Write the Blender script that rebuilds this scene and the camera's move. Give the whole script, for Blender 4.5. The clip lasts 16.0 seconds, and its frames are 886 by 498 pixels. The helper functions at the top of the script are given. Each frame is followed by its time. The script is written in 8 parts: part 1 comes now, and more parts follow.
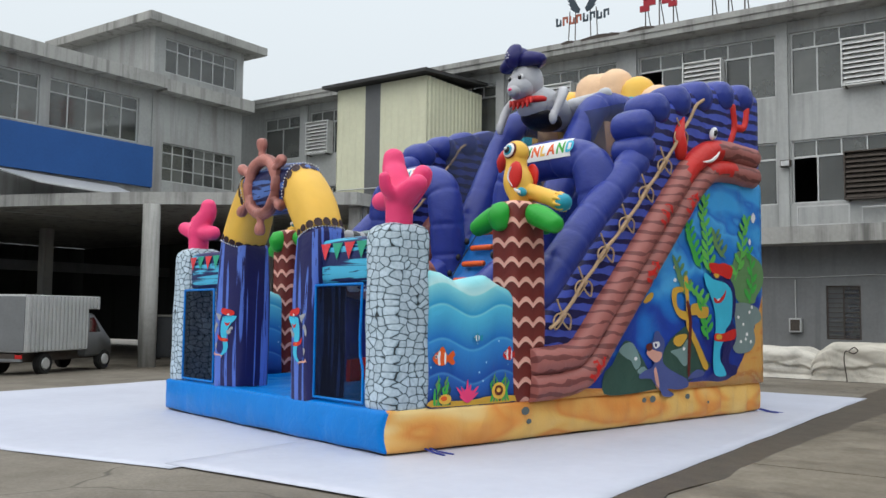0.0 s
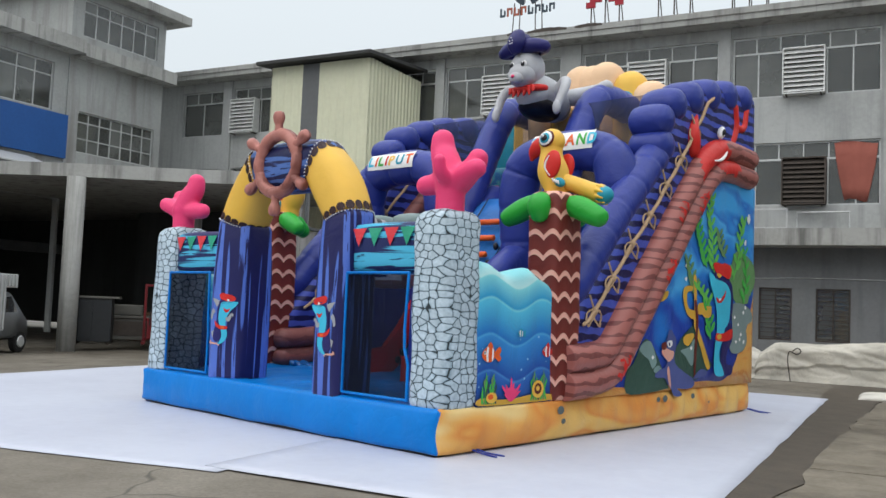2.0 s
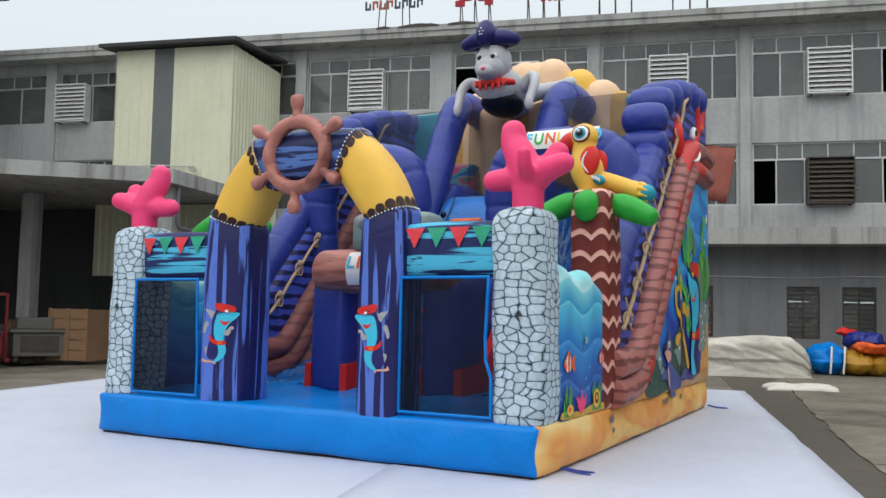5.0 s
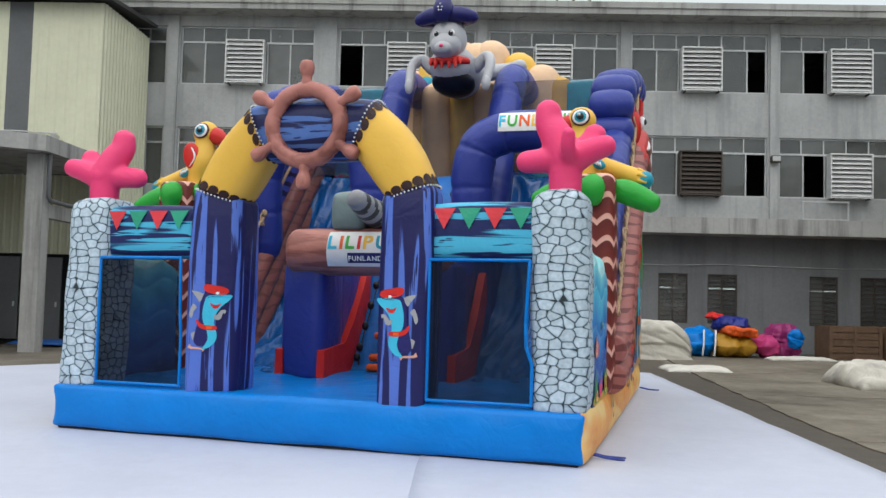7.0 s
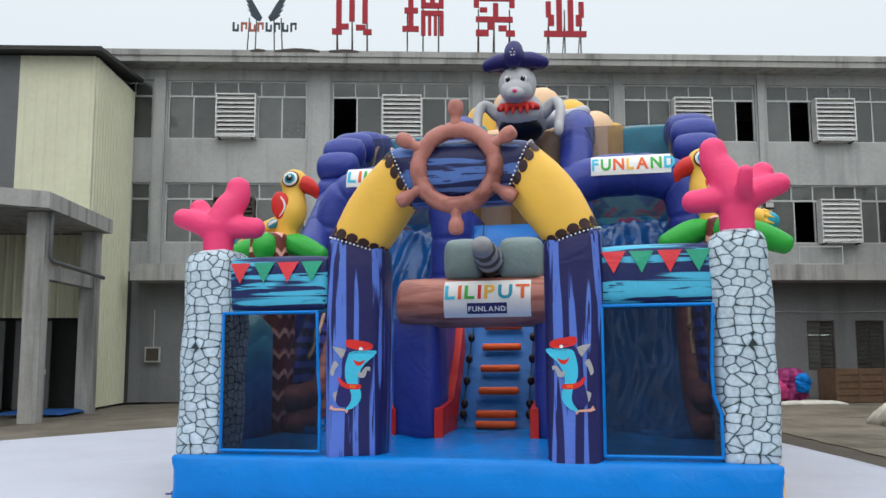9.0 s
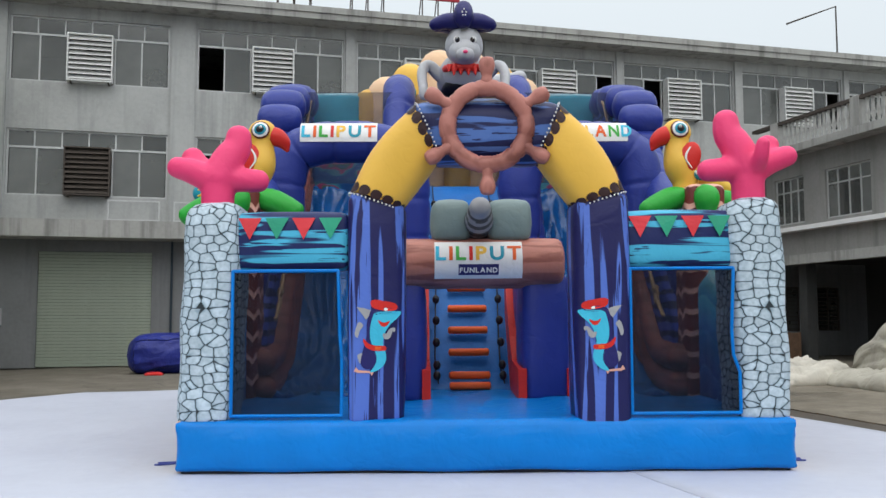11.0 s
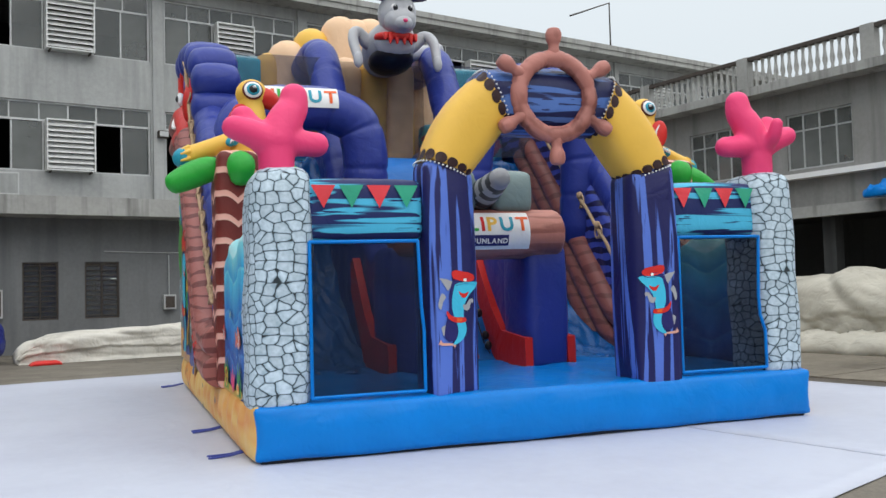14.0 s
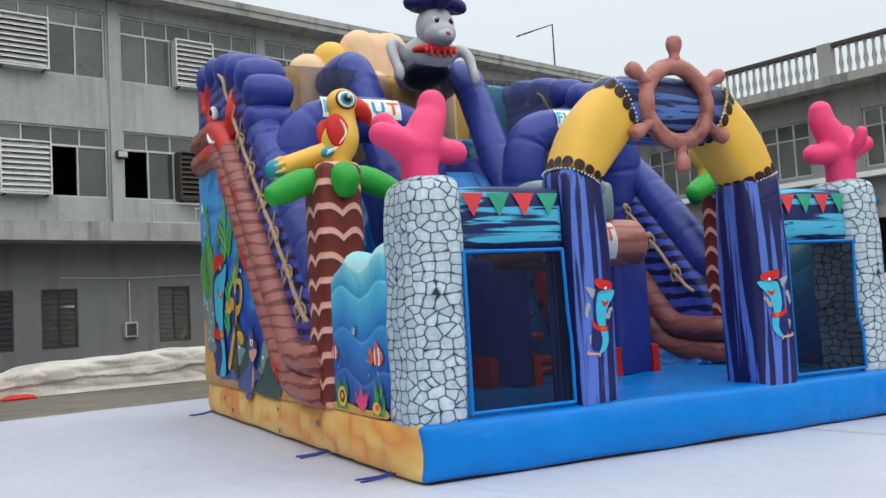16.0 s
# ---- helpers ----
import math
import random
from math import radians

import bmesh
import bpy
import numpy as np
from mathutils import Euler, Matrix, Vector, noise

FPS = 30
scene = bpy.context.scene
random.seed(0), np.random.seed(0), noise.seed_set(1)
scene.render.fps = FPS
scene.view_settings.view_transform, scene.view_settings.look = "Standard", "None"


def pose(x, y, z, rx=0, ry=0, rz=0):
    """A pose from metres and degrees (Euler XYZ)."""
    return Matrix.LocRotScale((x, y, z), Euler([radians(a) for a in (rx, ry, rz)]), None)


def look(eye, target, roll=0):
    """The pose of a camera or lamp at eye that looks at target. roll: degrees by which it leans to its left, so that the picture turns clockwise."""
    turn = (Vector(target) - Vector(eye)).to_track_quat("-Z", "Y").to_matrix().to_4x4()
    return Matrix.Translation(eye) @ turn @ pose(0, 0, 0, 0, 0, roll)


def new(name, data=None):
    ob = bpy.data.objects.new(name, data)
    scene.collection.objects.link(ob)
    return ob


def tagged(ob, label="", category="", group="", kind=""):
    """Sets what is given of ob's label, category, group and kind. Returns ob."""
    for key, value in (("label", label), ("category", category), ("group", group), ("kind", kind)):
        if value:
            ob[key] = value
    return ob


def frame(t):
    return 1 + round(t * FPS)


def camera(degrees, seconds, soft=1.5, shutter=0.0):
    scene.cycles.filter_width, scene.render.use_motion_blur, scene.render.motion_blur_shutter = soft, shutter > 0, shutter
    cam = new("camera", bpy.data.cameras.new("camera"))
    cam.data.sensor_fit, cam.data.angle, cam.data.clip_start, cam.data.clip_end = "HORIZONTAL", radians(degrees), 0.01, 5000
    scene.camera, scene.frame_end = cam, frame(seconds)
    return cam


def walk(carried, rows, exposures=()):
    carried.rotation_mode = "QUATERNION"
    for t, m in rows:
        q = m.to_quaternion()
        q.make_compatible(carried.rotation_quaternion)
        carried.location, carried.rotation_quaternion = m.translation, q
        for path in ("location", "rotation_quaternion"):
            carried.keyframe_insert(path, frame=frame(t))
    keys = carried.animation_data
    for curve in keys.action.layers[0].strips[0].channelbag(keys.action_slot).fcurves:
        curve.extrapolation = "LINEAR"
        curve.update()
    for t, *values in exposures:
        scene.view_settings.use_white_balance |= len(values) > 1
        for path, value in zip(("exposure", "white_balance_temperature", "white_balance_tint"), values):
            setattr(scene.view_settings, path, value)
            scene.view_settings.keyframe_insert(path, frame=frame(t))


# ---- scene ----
cam = camera(53.4, 16.0)
METRES, EYE, TILT, LEAN, TURN = 18.0, 1.654, 0.0, 0.0, 35.4
ROWS = [
    (0.0, 0.0, 0.0, 0.0, -0.05, 4.1, -0.68),
    (0.5, -0.0278, 0.0076, 0.0001, -1.81, 3.71, -1.35),
    (1.0, -0.0548, 0.0182, 0.0011, -4.32, 4.17, -2.66),
    (1.5, -0.0778, 0.0309, 0.0011, -5.27, 4.56, -0.96),
    (2.0, -0.1054, 0.0418, -0.0005, -7.72, 3.6, -2.36),
    (2.5, -0.1295, 0.0587, -0.0019, -9.35, 2.58, -2.3),
    (3.0, -0.1535, 0.0746, -0.0005, -11.13, 3.33, -3.27),
    (5.5, -0.2854, 0.1523, -0.0014, -24.77, 3.67, -0.25),
    (6.0, -0.308, 0.1705, -0.0017, -27.49, 3.05, 0.16),
    (6.5, -0.3322, 0.1917, -0.0019, -29.64, 2.86, -0.09),
    (7.0, -0.3574, 0.2122, -0.003, -33.4, 3.14, -1.5),
    (7.5, -0.3769, 0.2382, -0.0047, -33.6, 3.19, 0.26),
    (8.0, -0.4028, 0.2584, -0.0053, -33.81, 4.33, 0.48),
    (8.5, -0.4226, 0.2846, -0.0069, -34.5, 6.7, 1.45),
    (9.0, -0.4458, 0.3108, -0.0073, -37.74, 6.82, 0.21),
    (11.5, -0.5478, 0.4303, -0.0085, -53.36, 3.52, 0.52),
    (12.0, -0.5667, 0.4598, -0.0084, -56.46, 2.77, 0.59),
    (12.5, -0.5817, 0.4853, -0.0077, -59.55, 2.03, 1.01),
    (13.0, -0.5969, 0.5156, -0.0082, -62.41, 1.8, 0.44),
    (13.5, -0.6053, 0.5432, -0.0094, -64.04, 2.0, 1.68),
    (14.0, -0.6195, 0.5748, -0.0094, -68.88, 2.71, 1.58),
    (14.5, -0.6227, 0.6038, -0.0105, -71.96, 3.73, 1.95),
    (15.0, -0.6307, 0.6374, -0.0104, -73.91, 4.03, 1.29),
    (15.5, -0.6399, 0.6663, -0.0105, -75.07, 4.01, 2.17),
    (16.0, -0.648, 0.6994, -0.0103, -75.44, 3.9, 3.16),
]
walk(cam, [(t, pose(0, 0, EYE, TILT, LEAN, TURN) @ pose(METRES * x, METRES * y, METRES * z, 90 + pitch, roll, yaw)) for t, x, y, z, yaw, pitch, roll in ROWS])


# ---- world, sun, exposure ----
world = bpy.data.worlds.new("overcast_sky")
scene.world = world
world.use_nodes = True
wn, wl = world.node_tree.nodes, world.node_tree.links
wn.clear()
w_out = wn.new("ShaderNodeOutputWorld")
w_bg = wn.new("ShaderNodeBackground")
w_sky = wn.new("ShaderNodeTexSky")
w_sky.sky_type = 'NISHITA'
w_sky.sun_disc = False
w_sky.sun_elevation = radians(52)
w_sky.sun_rotation = radians(200)
w_sky.dust_density = 6.0
w_mix = wn.new("ShaderNodeMix")
w_mix.data_type = 'RGBA'
w_mix.inputs[0].default_value = 0.88
w_mix.inputs[7].default_value = (7.05, 7.65, 8.0, 1)
w_co = wn.new("ShaderNodeTexCoord")
w_sep = wn.new("ShaderNodeSeparateXYZ")
w_up = wn.new("ShaderNodeMath")
w_up.operation, w_up.use_clamp = 'MAXIMUM', False
w_up.inputs[1].default_value = 0.0
w_gain = wn.new("ShaderNodeMath")
w_gain.operation = 'MULTIPLY_ADD'
w_gain.inputs[1].default_value = 0.05
w_gain.inputs[2].default_value = 0.095
wl.new(w_co.outputs["Generated"], w_sep.inputs[0])
wl.new(w_sep.outputs[2], w_up.inputs[0])
wl.new(w_up.outputs[0], w_gain.inputs[0])
wl.new(w_gain.outputs[0], w_bg.inputs[1])
wl.new(w_sky.outputs[0], w_mix.inputs[6])
wl.new(w_mix.outputs[2], w_bg.inputs[0])
wl.new(w_bg.outputs[0], w_out.inputs[0])
sun_data = bpy.data.lights.new("sun", 'SUN')
sun_data.energy = 1.8
sun_data.angle = radians(110)
sun_data.color = (1.0, 0.985, 0.965)
sun = new("sun", sun_data)
sun.matrix_world = look((0, 0, 30), (0.0, 5.5, 13))
scene.view_settings.exposure = 0.16


# ---- materials ----
def material(name, rough=0.6, metal=0.0, shine=0.28):
    m = bpy.data.materials.new(name)
    m.use_nodes = True
    b = m.node_tree.nodes["Principled BSDF"]
    b.inputs["Roughness"].default_value = rough
    b.inputs["Metallic"].default_value = metal
    b.inputs["Specular IOR Level"].default_value = shine
    return m, m.node_tree.nodes, m.node_tree.links, b


def coords(n, l, scale=(1, 1, 1), turn=(0, 0, 0)):
    c = n.new("ShaderNodeTexCoord")
    mp = n.new("ShaderNodeMapping")
    mp.inputs["Scale"].default_value = scale
    mp.inputs["Rotation"].default_value = turn
    l.new(c.outputs["Object"], mp.inputs["Vector"])
    return mp.outputs[0]


def noise_tex(n, l, vec, scale, detail=5, rough=0.55, distort=0.0):
    t = n.new("ShaderNodeTexNoise")
    t.inputs["Scale"].default_value = scale
    t.inputs["Detail"].default_value = detail
    t.inputs["Roughness"].default_value = rough
    t.inputs["Distortion"].default_value = distort
    l.new(vec, t.inputs["Vector"])
    return t.outputs["Fac"]


def ramp(n, l, fac, stops, mode='LINEAR'):
    r = n.new("ShaderNodeValToRGB")
    r.color_ramp.interpolation = mode
    e = r.color_ramp.elements
    while len(e) < len(stops):
        e.new(0.5)
    for k, (p, c) in zip(e, stops):
        k.position = p
        k.color = (*c, 1)
    l.new(fac, r.inputs[0])
    return r.outputs[0]


def mix(n, l, fac, a, b, how='MIX'):
    x = n.new("ShaderNodeMix")
    x.data_type, x.blend_type = 'RGBA', how
    for sock, val in ((x.inputs[0], fac), (x.inputs[6], a), (x.inputs[7], b)):
        if isinstance(val, (int, float)):
            sock.default_value = val
        elif isinstance(val, tuple):
            sock.default_value = (*val, 1)
        else:
            l.new(val, sock)
    return x.outputs[2]


def maths(n, l, op, a, b=0.0, c=0.0):
    x = n.new("ShaderNodeMath")
    x.operation = op
    for sock, val in zip(x.inputs, (a, b, c)):
        if isinstance(val, (int, float)):
            sock.default_value = val
        else:
            l.new(val, sock)
    return x.outputs[0]


def relief(n, l, b, height, strength=0.3, dist=0.02):
    x = n.new("ShaderNodeBump")
    x.inputs["Strength"].default_value = strength
    x.inputs["Distance"].default_value = dist
    l.new(height, x.inputs["Height"])
    l.new(x.outputs[0], b.inputs["Normal"])


def vinyl_relief(n, l, b, strength=0.3):
    v = coords(n, l)
    big = noise_tex(n, l, v, 2.6, 3, 0.5, 0.8)
    ridge = maths(n, l, 'ABSOLUTE', maths(n, l, 'SUBTRACT', noise_tex(n, l, v, 3.2, 2, 0.45, 1.3), 0.5))
    small = maths(n, l, 'MINIMUM', maths(n, l, 'MULTIPLY', ridge, 6.0), 0.5)
    v2 = coords(n, l, (1.0, 1.0, 0.55))
    tuck = maths(n, l, 'ABSOLUTE', maths(n, l, 'SUBTRACT', noise_tex(n, l, v2, 8.5, 2, 0.5, 0.9), 0.5))
    fine = maths(n, l, 'MINIMUM', maths(n, l, 'MULTIPLY', tuck, 5.0), 0.45)
    h = maths(n, l, 'MULTIPLY_ADD', small, 0.10, big)
    relief(n, l, b, maths(n, l, 'MULTIPLY_ADD', fine, 0.03, h), min(1.0, strength * 1.15), 0.06)


def vinyl(name, colour, rough=0.42, tone=0.82, creases=0.35, shine=0.3):
    """Coated PVC cloth of one colour with slight soiling and soft wrinkles."""
    m, n, l, b = material(name, rough, 0.0, shine)
    v = coords(n, l)
    f = noise_tex(n, l, v, 1.7, 4)
    dark = tuple(c * tone for c in colour)
    l.new(ramp(n, l, f, [(0.3, dark), (0.7, colour)]), b.inputs["Base Color"])
    vinyl_relief(n, l, b, creases)
    return m


def plain(name, colour, rough=0.6, metal=0.0, vary=0.8, scale=3.0, bump=0.15):
    m, n, l, b = material(name, rough, metal)
    v = coords(n, l)
    f = noise_tex(n, l, v, scale, 6)
    g = noise_tex(n, l, v, scale * 9, 4)
    f2 = maths(n, l, 'MULTIPLY_ADD', g, 0.4, maths(n, l, 'MULTIPLY', f, 0.6))
    l.new(ramp(n, l, f2, [(0.3, tuple(c * vary for c in colour)), (0.7, colour)]), b.inputs["Base Color"])
    relief(n, l, b, f2, bump, 0.01)
    return m


BLUE = vinyl("royal_blue_vinyl", (0.029, 0.048, 0.275), 0.34)
AZURE = vinyl("azure_vinyl", (0.001, 0.19, 0.62), 0.30, 0.86, 0.36, 0.2)
NAVY = vinyl("navy_vinyl", (0.018, 0.018, 0.13), 0.42)
SLIDE = vinyl("slide_blue_vinyl", (0.010, 0.125, 0.42), 0.2, 0.75, 0.7, 0.4)
PINK = vinyl("pink_vinyl", (0.82, 0.055, 0.19), 0.45, 0.9, 0.3)
RAMP = vinyl("climbing_ramp_vinyl", (0.010, 0.15, 0.50), 0.45, 0.7, 0.4)
PENRED = vinyl("pennant_red_print", (0.72, 0.05, 0.065), 0.5)
PENGREEN = vinyl("pennant_green_print", (0.03, 0.36, 0.22), 0.5)
YELLOW = vinyl("yellow_vinyl", (0.80, 0.48, 0.075), 0.42, 0.9, 0.18)
GREEN = vinyl("green_vinyl", (0.022, 0.36, 0.04), 0.42, 0.85)
RED = vinyl("red_vinyl", (0.62, 0.025, 0.02), 0.42, 0.85)
ORANGE = vinyl("orange_vinyl", (0.78, 0.12, 0.02), 0.45)
SEALGREY = vinyl("pale_grey_vinyl", (0.50, 0.51, 0.54), 0.45, 0.8)
GREY = vinyl("grey_vinyl", (0.34, 0.35, 0.37), 0.5, 0.9)
DARKGREY = vinyl("dark_grey_vinyl", (0.05, 0.055, 0.06), 0.45)
SAGE = vinyl("sage_grey_vinyl", (0.20, 0.27, 0.27), 0.45)
BEIGE = vinyl("beige_vinyl", (0.78, 0.52, 0.32), 0.5, 0.9)
WHITE = vinyl("white_vinyl", (0.8, 0.8, 0.8), 0.45, 0.92)
TEAL = vinyl("teal_vinyl", (0.02, 0.30, 0.42), 0.45)
PALEBLUE = vinyl("pale_blue_vinyl", (0.22, 0.55, 0.72), 0.45)
BLACK = vinyl("black_vinyl", (0.012, 0.012, 0.016), 0.35)
BROWN = vinyl("brown_print_vinyl", (0.13, 0.022, 0.016), 0.45)
DARKBROWN = vinyl("dark_brown_print", (0.032, 0.012, 0.014), 0.5)
SKIN = vinyl("pale_pink_print", (0.72, 0.38, 0.30), 0.5)
CYAN = vinyl("cyan_print", (0.05, 0.50, 0.72), 0.5)
WEED = vinyl("seaweed_print", (0.06, 0.42, 0.07), 0.5)
ROCKP = vinyl("rock_print", (0.035, 0.085, 0.065), 0.5)
CRYSTAL = vinyl("pale_rock_print", (0.20, 0.31, 0.30), 0.5)
SEALP = vinyl("grey_blue_print", (0.075, 0.10, 0.29), 0.5)
MOSS = vinyl("moss_print", (0.13, 0.27, 0.11), 0.5)
LEAFP = vinyl("light_weed_print", (0.13, 0.50, 0.09), 0.5)
SANDDOT = vinyl("pebble_print", (0.12, 0.15, 0.15), 0.5)
GOLD = vinyl("gold_print", (0.65, 0.38, 0.05), 0.5)
GOLDV = vinyl("golden_yellow_vinyl", (0.62, 0.36, 0.07), 0.45, 0.85)
PALECYAN = vinyl("pale_cyan_vinyl", (0.50, 0.75, 0.82), 0.45, 0.9)
ROPE = plain("rope_tan", (0.56, 0.39, 0.24), 0.8, 0, 0.6, 40)


def striped(name, base, stripe, axis, freq, cover, wob=0.35, rough=0.42, stretch=0.12, detail=3):
    """Printed wood grain: streaks that run along one axis."""
    m, n, l, b = material(name, rough)
    sc = [freq, freq, freq]
    sc[axis] = freq * stretch
    v = coords(n, l, tuple(sc))
    f = noise_tex(n, l, v, 1.0, detail, 0.45, wob)
    g = noise_tex(n, l, coords(n, l, tuple(s * 3.1 for s in sc)), 1.0, 2)
    col = ramp(n, l, f, [(0.0, stripe), (cover, stripe), (cover + 0.03, base), (1.0, base)])
    thin = ramp(n, l, g, [(0.0, (0, 0, 0)), (0.36, (0, 0, 0)), (0.39, (1, 1, 1)), (1, (1, 1, 1))])
    l.new(mix(n, l, thin, stripe, col), b.inputs["Base Color"])
    vinyl_relief(n, l, b, 0.3)
    return m


PLANK_POST = striped("blue_plank_print", (0.085, 0.165, 0.56), (0.012, 0.013, 0.085), 2, 12.0, 0.522, 0.30, 0.42, 0.036, 1.2)
PLANK_BEAM = striped("cyan_plank_print", (0.07, 0.44, 0.66), (0.012, 0.02, 0.10), 0, 10.0, 0.47, 0.5, 0.42, 0.05, 1.8)
PLANK_ARCH = striped("navy_plank_print", (0.07, 0.15, 0.42), (0.012, 0.016, 0.075), 0, 8.0, 0.5)


def log_print(name, light, dark, along, freq, cover=0.44):
    m, n, l, b = material(name, 0.42)
    sc = [freq] * 3
    for k in along:
        sc[k] = freq * 0.15
    f = noise_tex(n, l, coords(n, l, tuple(sc)), 1.0, 3, 0.5, 0.25)
    l.new(ramp(n, l, f, [(0.0, dark), (cover - 0.06, dark), (cover + 0.06, light), (1, light)]), b.inputs["Base Color"])
    vinyl_relief(n, l, b, 0.35)
    return m


def band_print(name, light, dark, per_metre, cover, wob=0.7):
    """Printed level bands with wavy, tapering ends."""
    m, n, l, b = material(name, 0.42)
    c = n.new("ShaderNodeTexCoord")
    sep = n.new("ShaderNodeSeparateXYZ")
    l.new(c.outputs["Object"], sep.inputs[0])
    f = noise_tex(n, l, coords(n, l, (1, 1.6, 2.0)), 1.3, 2, 0.4)
    g = noise_tex(n, l, coords(n, l, (1, 3.0, 1.5)), 1.5, 2, 0.4)
    t = maths(n, l, 'FRACT', maths(n, l, 'MULTIPLY_ADD', sep.outputs[2], per_metre, maths(n, l, 'MULTIPLY', f, wob * 2)))
    d = maths(n, l, 'ABSOLUTE', maths(n, l, 'SUBTRACT', t, 0.5))
    e = maths(n, l, 'SUBTRACT', d, maths(n, l, 'MULTIPLY', maths(n, l, 'SUBTRACT', g, 0.5), 0.5))
    soft = noise_tex(n, l, coords(n, l, (1, 1, 1)), 2.0, 3)
    lit = mix(n, l, soft, tuple(k * 0.85 for k in light), tuple(k * 1.15 for k in light))
    l.new(mix(n, l, ramp(n, l, e, [(0, (1, 1, 1)), (cover, (1, 1, 1)), (cover + 0.04, (0, 0, 0)), (1, (0, 0, 0))]), lit, dark), b.inputs["Base Color"])
    vinyl_relief(n, l, b, 0.35)
    return m


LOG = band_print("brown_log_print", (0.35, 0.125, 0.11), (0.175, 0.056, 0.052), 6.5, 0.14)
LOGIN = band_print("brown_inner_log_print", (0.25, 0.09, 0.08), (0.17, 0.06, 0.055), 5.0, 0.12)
LOGX = log_print("pink_brown_log_print", (0.44, 0.18, 0.14), (0.27, 0.095, 0.075), (0,), 9.0, 0.48)
WHEELM = log_print("brown_wheel_print", (0.43, 0.175, 0.145), (0.21, 0.075, 0.062), (0, 2), 9.0, 0.47)
STRIPE = band_print("striped_blue_print", (0.060, 0.090, 0.44), (0.014, 0.014, 0.075), 5.6, 0.20, 0.25)


def stone_print():
    m, n, l, b = material("stone_wall_print", 0.5)
    c = n.new("ShaderNodeTexCoord")
    sep = n.new("ShaderNodeSeparateXYZ")
    l.new(c.outputs["Object"], sep.inputs[0])
    com = n.new("ShaderNodeCombineXYZ")
    wide = maths(n, l, 'ABSOLUTE', sep.outputs[0])
    side = maths(n, l, 'SIGN', maths(n, l, 'SUBTRACT', wide, 2.72))
    deep = maths(n, l, 'MAXIMUM', maths(n, l, 'SUBTRACT', sep.outputs[1], 0.10), 0.0)
    l.new(maths(n, l, 'ADD', wide, maths(n, l, 'MULTIPLY', side, deep)), com.inputs[0])
    l.new(maths(n, l, 'MULTIPLY', sep.outputs[2], 1.42), com.inputs[1])
    wob = n.new("ShaderNodeTexNoise")
    wob.inputs["Scale"].default_value = 3.0
    wob.inputs["Detail"].default_value = 2.0
    l.new(com.outputs[0], wob.inputs["Vector"])
    push = n.new("ShaderNodeVectorMath")
    push.operation = 'MULTIPLY_ADD'
    push.inputs[1].default_value = (0.05, 0.045, 0.0)
    l.new(wob.outputs["Color"], push.inputs[0])
    l.new(com.outputs[0], push.inputs[2])
    cell = n.new("ShaderNodeTexVoronoi")
    edge = n.new("ShaderNodeTexVoronoi")
    edge.feature = 'F2'
    for t in (cell, edge):
        t.voronoi_dimensions = '2D'
        t.distance = 'MINKOWSKI'
        t.inputs["Exponent"].default_value = 3.0
        t.inputs["Scale"].default_value = 7.8
        t.inputs["Randomness"].default_value = 0.74
        l.new(push.outputs[0], t.inputs["Vector"])
    gap = maths(n, l, 'SUBTRACT', edge.outputs["Distance"], cell.outputs["Distance"])
    line = ramp(n, l, gap, [(0, (0, 0, 0)), (0.046, (0, 0, 0)), (0.088, (1, 1, 1)), (1, (1, 1, 1))])
    g = noise_tex(n, l, c.outputs["Object"], 22, 4)
    face = ramp(n, l, g, [(0.3, (0.36, 0.46, 0.53)), (0.7, (0.56, 0.66, 0.74))])
    rim = ramp(n, l, gap, [(0.08, (0.62, 0.69, 0.73)), (0.26, (1, 1, 1))])
    face = mix(n, l, 1.0, face, rim, 'MULTIPLY')
    hsv = n.new("ShaderNodeHueSaturation")
    l.new(maths(n, l, 'MULTIPLY_ADD', cell.outputs["Color"], 0.25, 0.85), hsv.inputs["Value"])
    l.new(face, hsv.inputs["Color"])
    l.new(mix(n, l, line, (0.02, 0.03, 0.035), hsv.outputs[0]), b.inputs["Base Color"])
    vinyl_relief(n, l, b, 0.3)
    return m


STONE = stone_print()


def chevron_print():
    """Palm trunk: dark red-brown with pale zigzag bands."""
    m, n, l, b = material("palm_trunk_print", 0.45)
    c = n.new("ShaderNodeTexCoord")
    sep = n.new("ShaderNodeSeparateXYZ")
    l.new(c.outputs["Object"], sep.inputs[0])
    w = maths(n, l, 'ADD', sep.outputs[0], sep.outputs[1])
    arc = maths(n, l, 'ABSOLUTE', maths(n, l, 'SINE', maths(n, l, 'MULTIPLY', w, math.pi / 0.27)))
    h = maths(n, l, 'SUBTRACT', sep.outputs[2], maths(n, l, 'MULTIPLY', arc, 0.085))
    band = maths(n, l, 'FRACT', maths(n, l, 'MULTIPLY', h, 3.85))
    col = ramp(n, l, band, [(0, (0.16, 0.027, 0.021)), (0.60, (0.12, 0.021, 0.018)), (0.63, (0.74, 0.42, 0.34)),
                            (0.86, (0.70, 0.36, 0.29)), (0.89, (0.16, 0.027, 0.021)), (1, (0.16, 0.027, 0.021))])
    l.new(col, b.inputs["Base Color"])
    vinyl_relief(n, l, b, 0.35)
    return m


TRUNK = chevron_print()


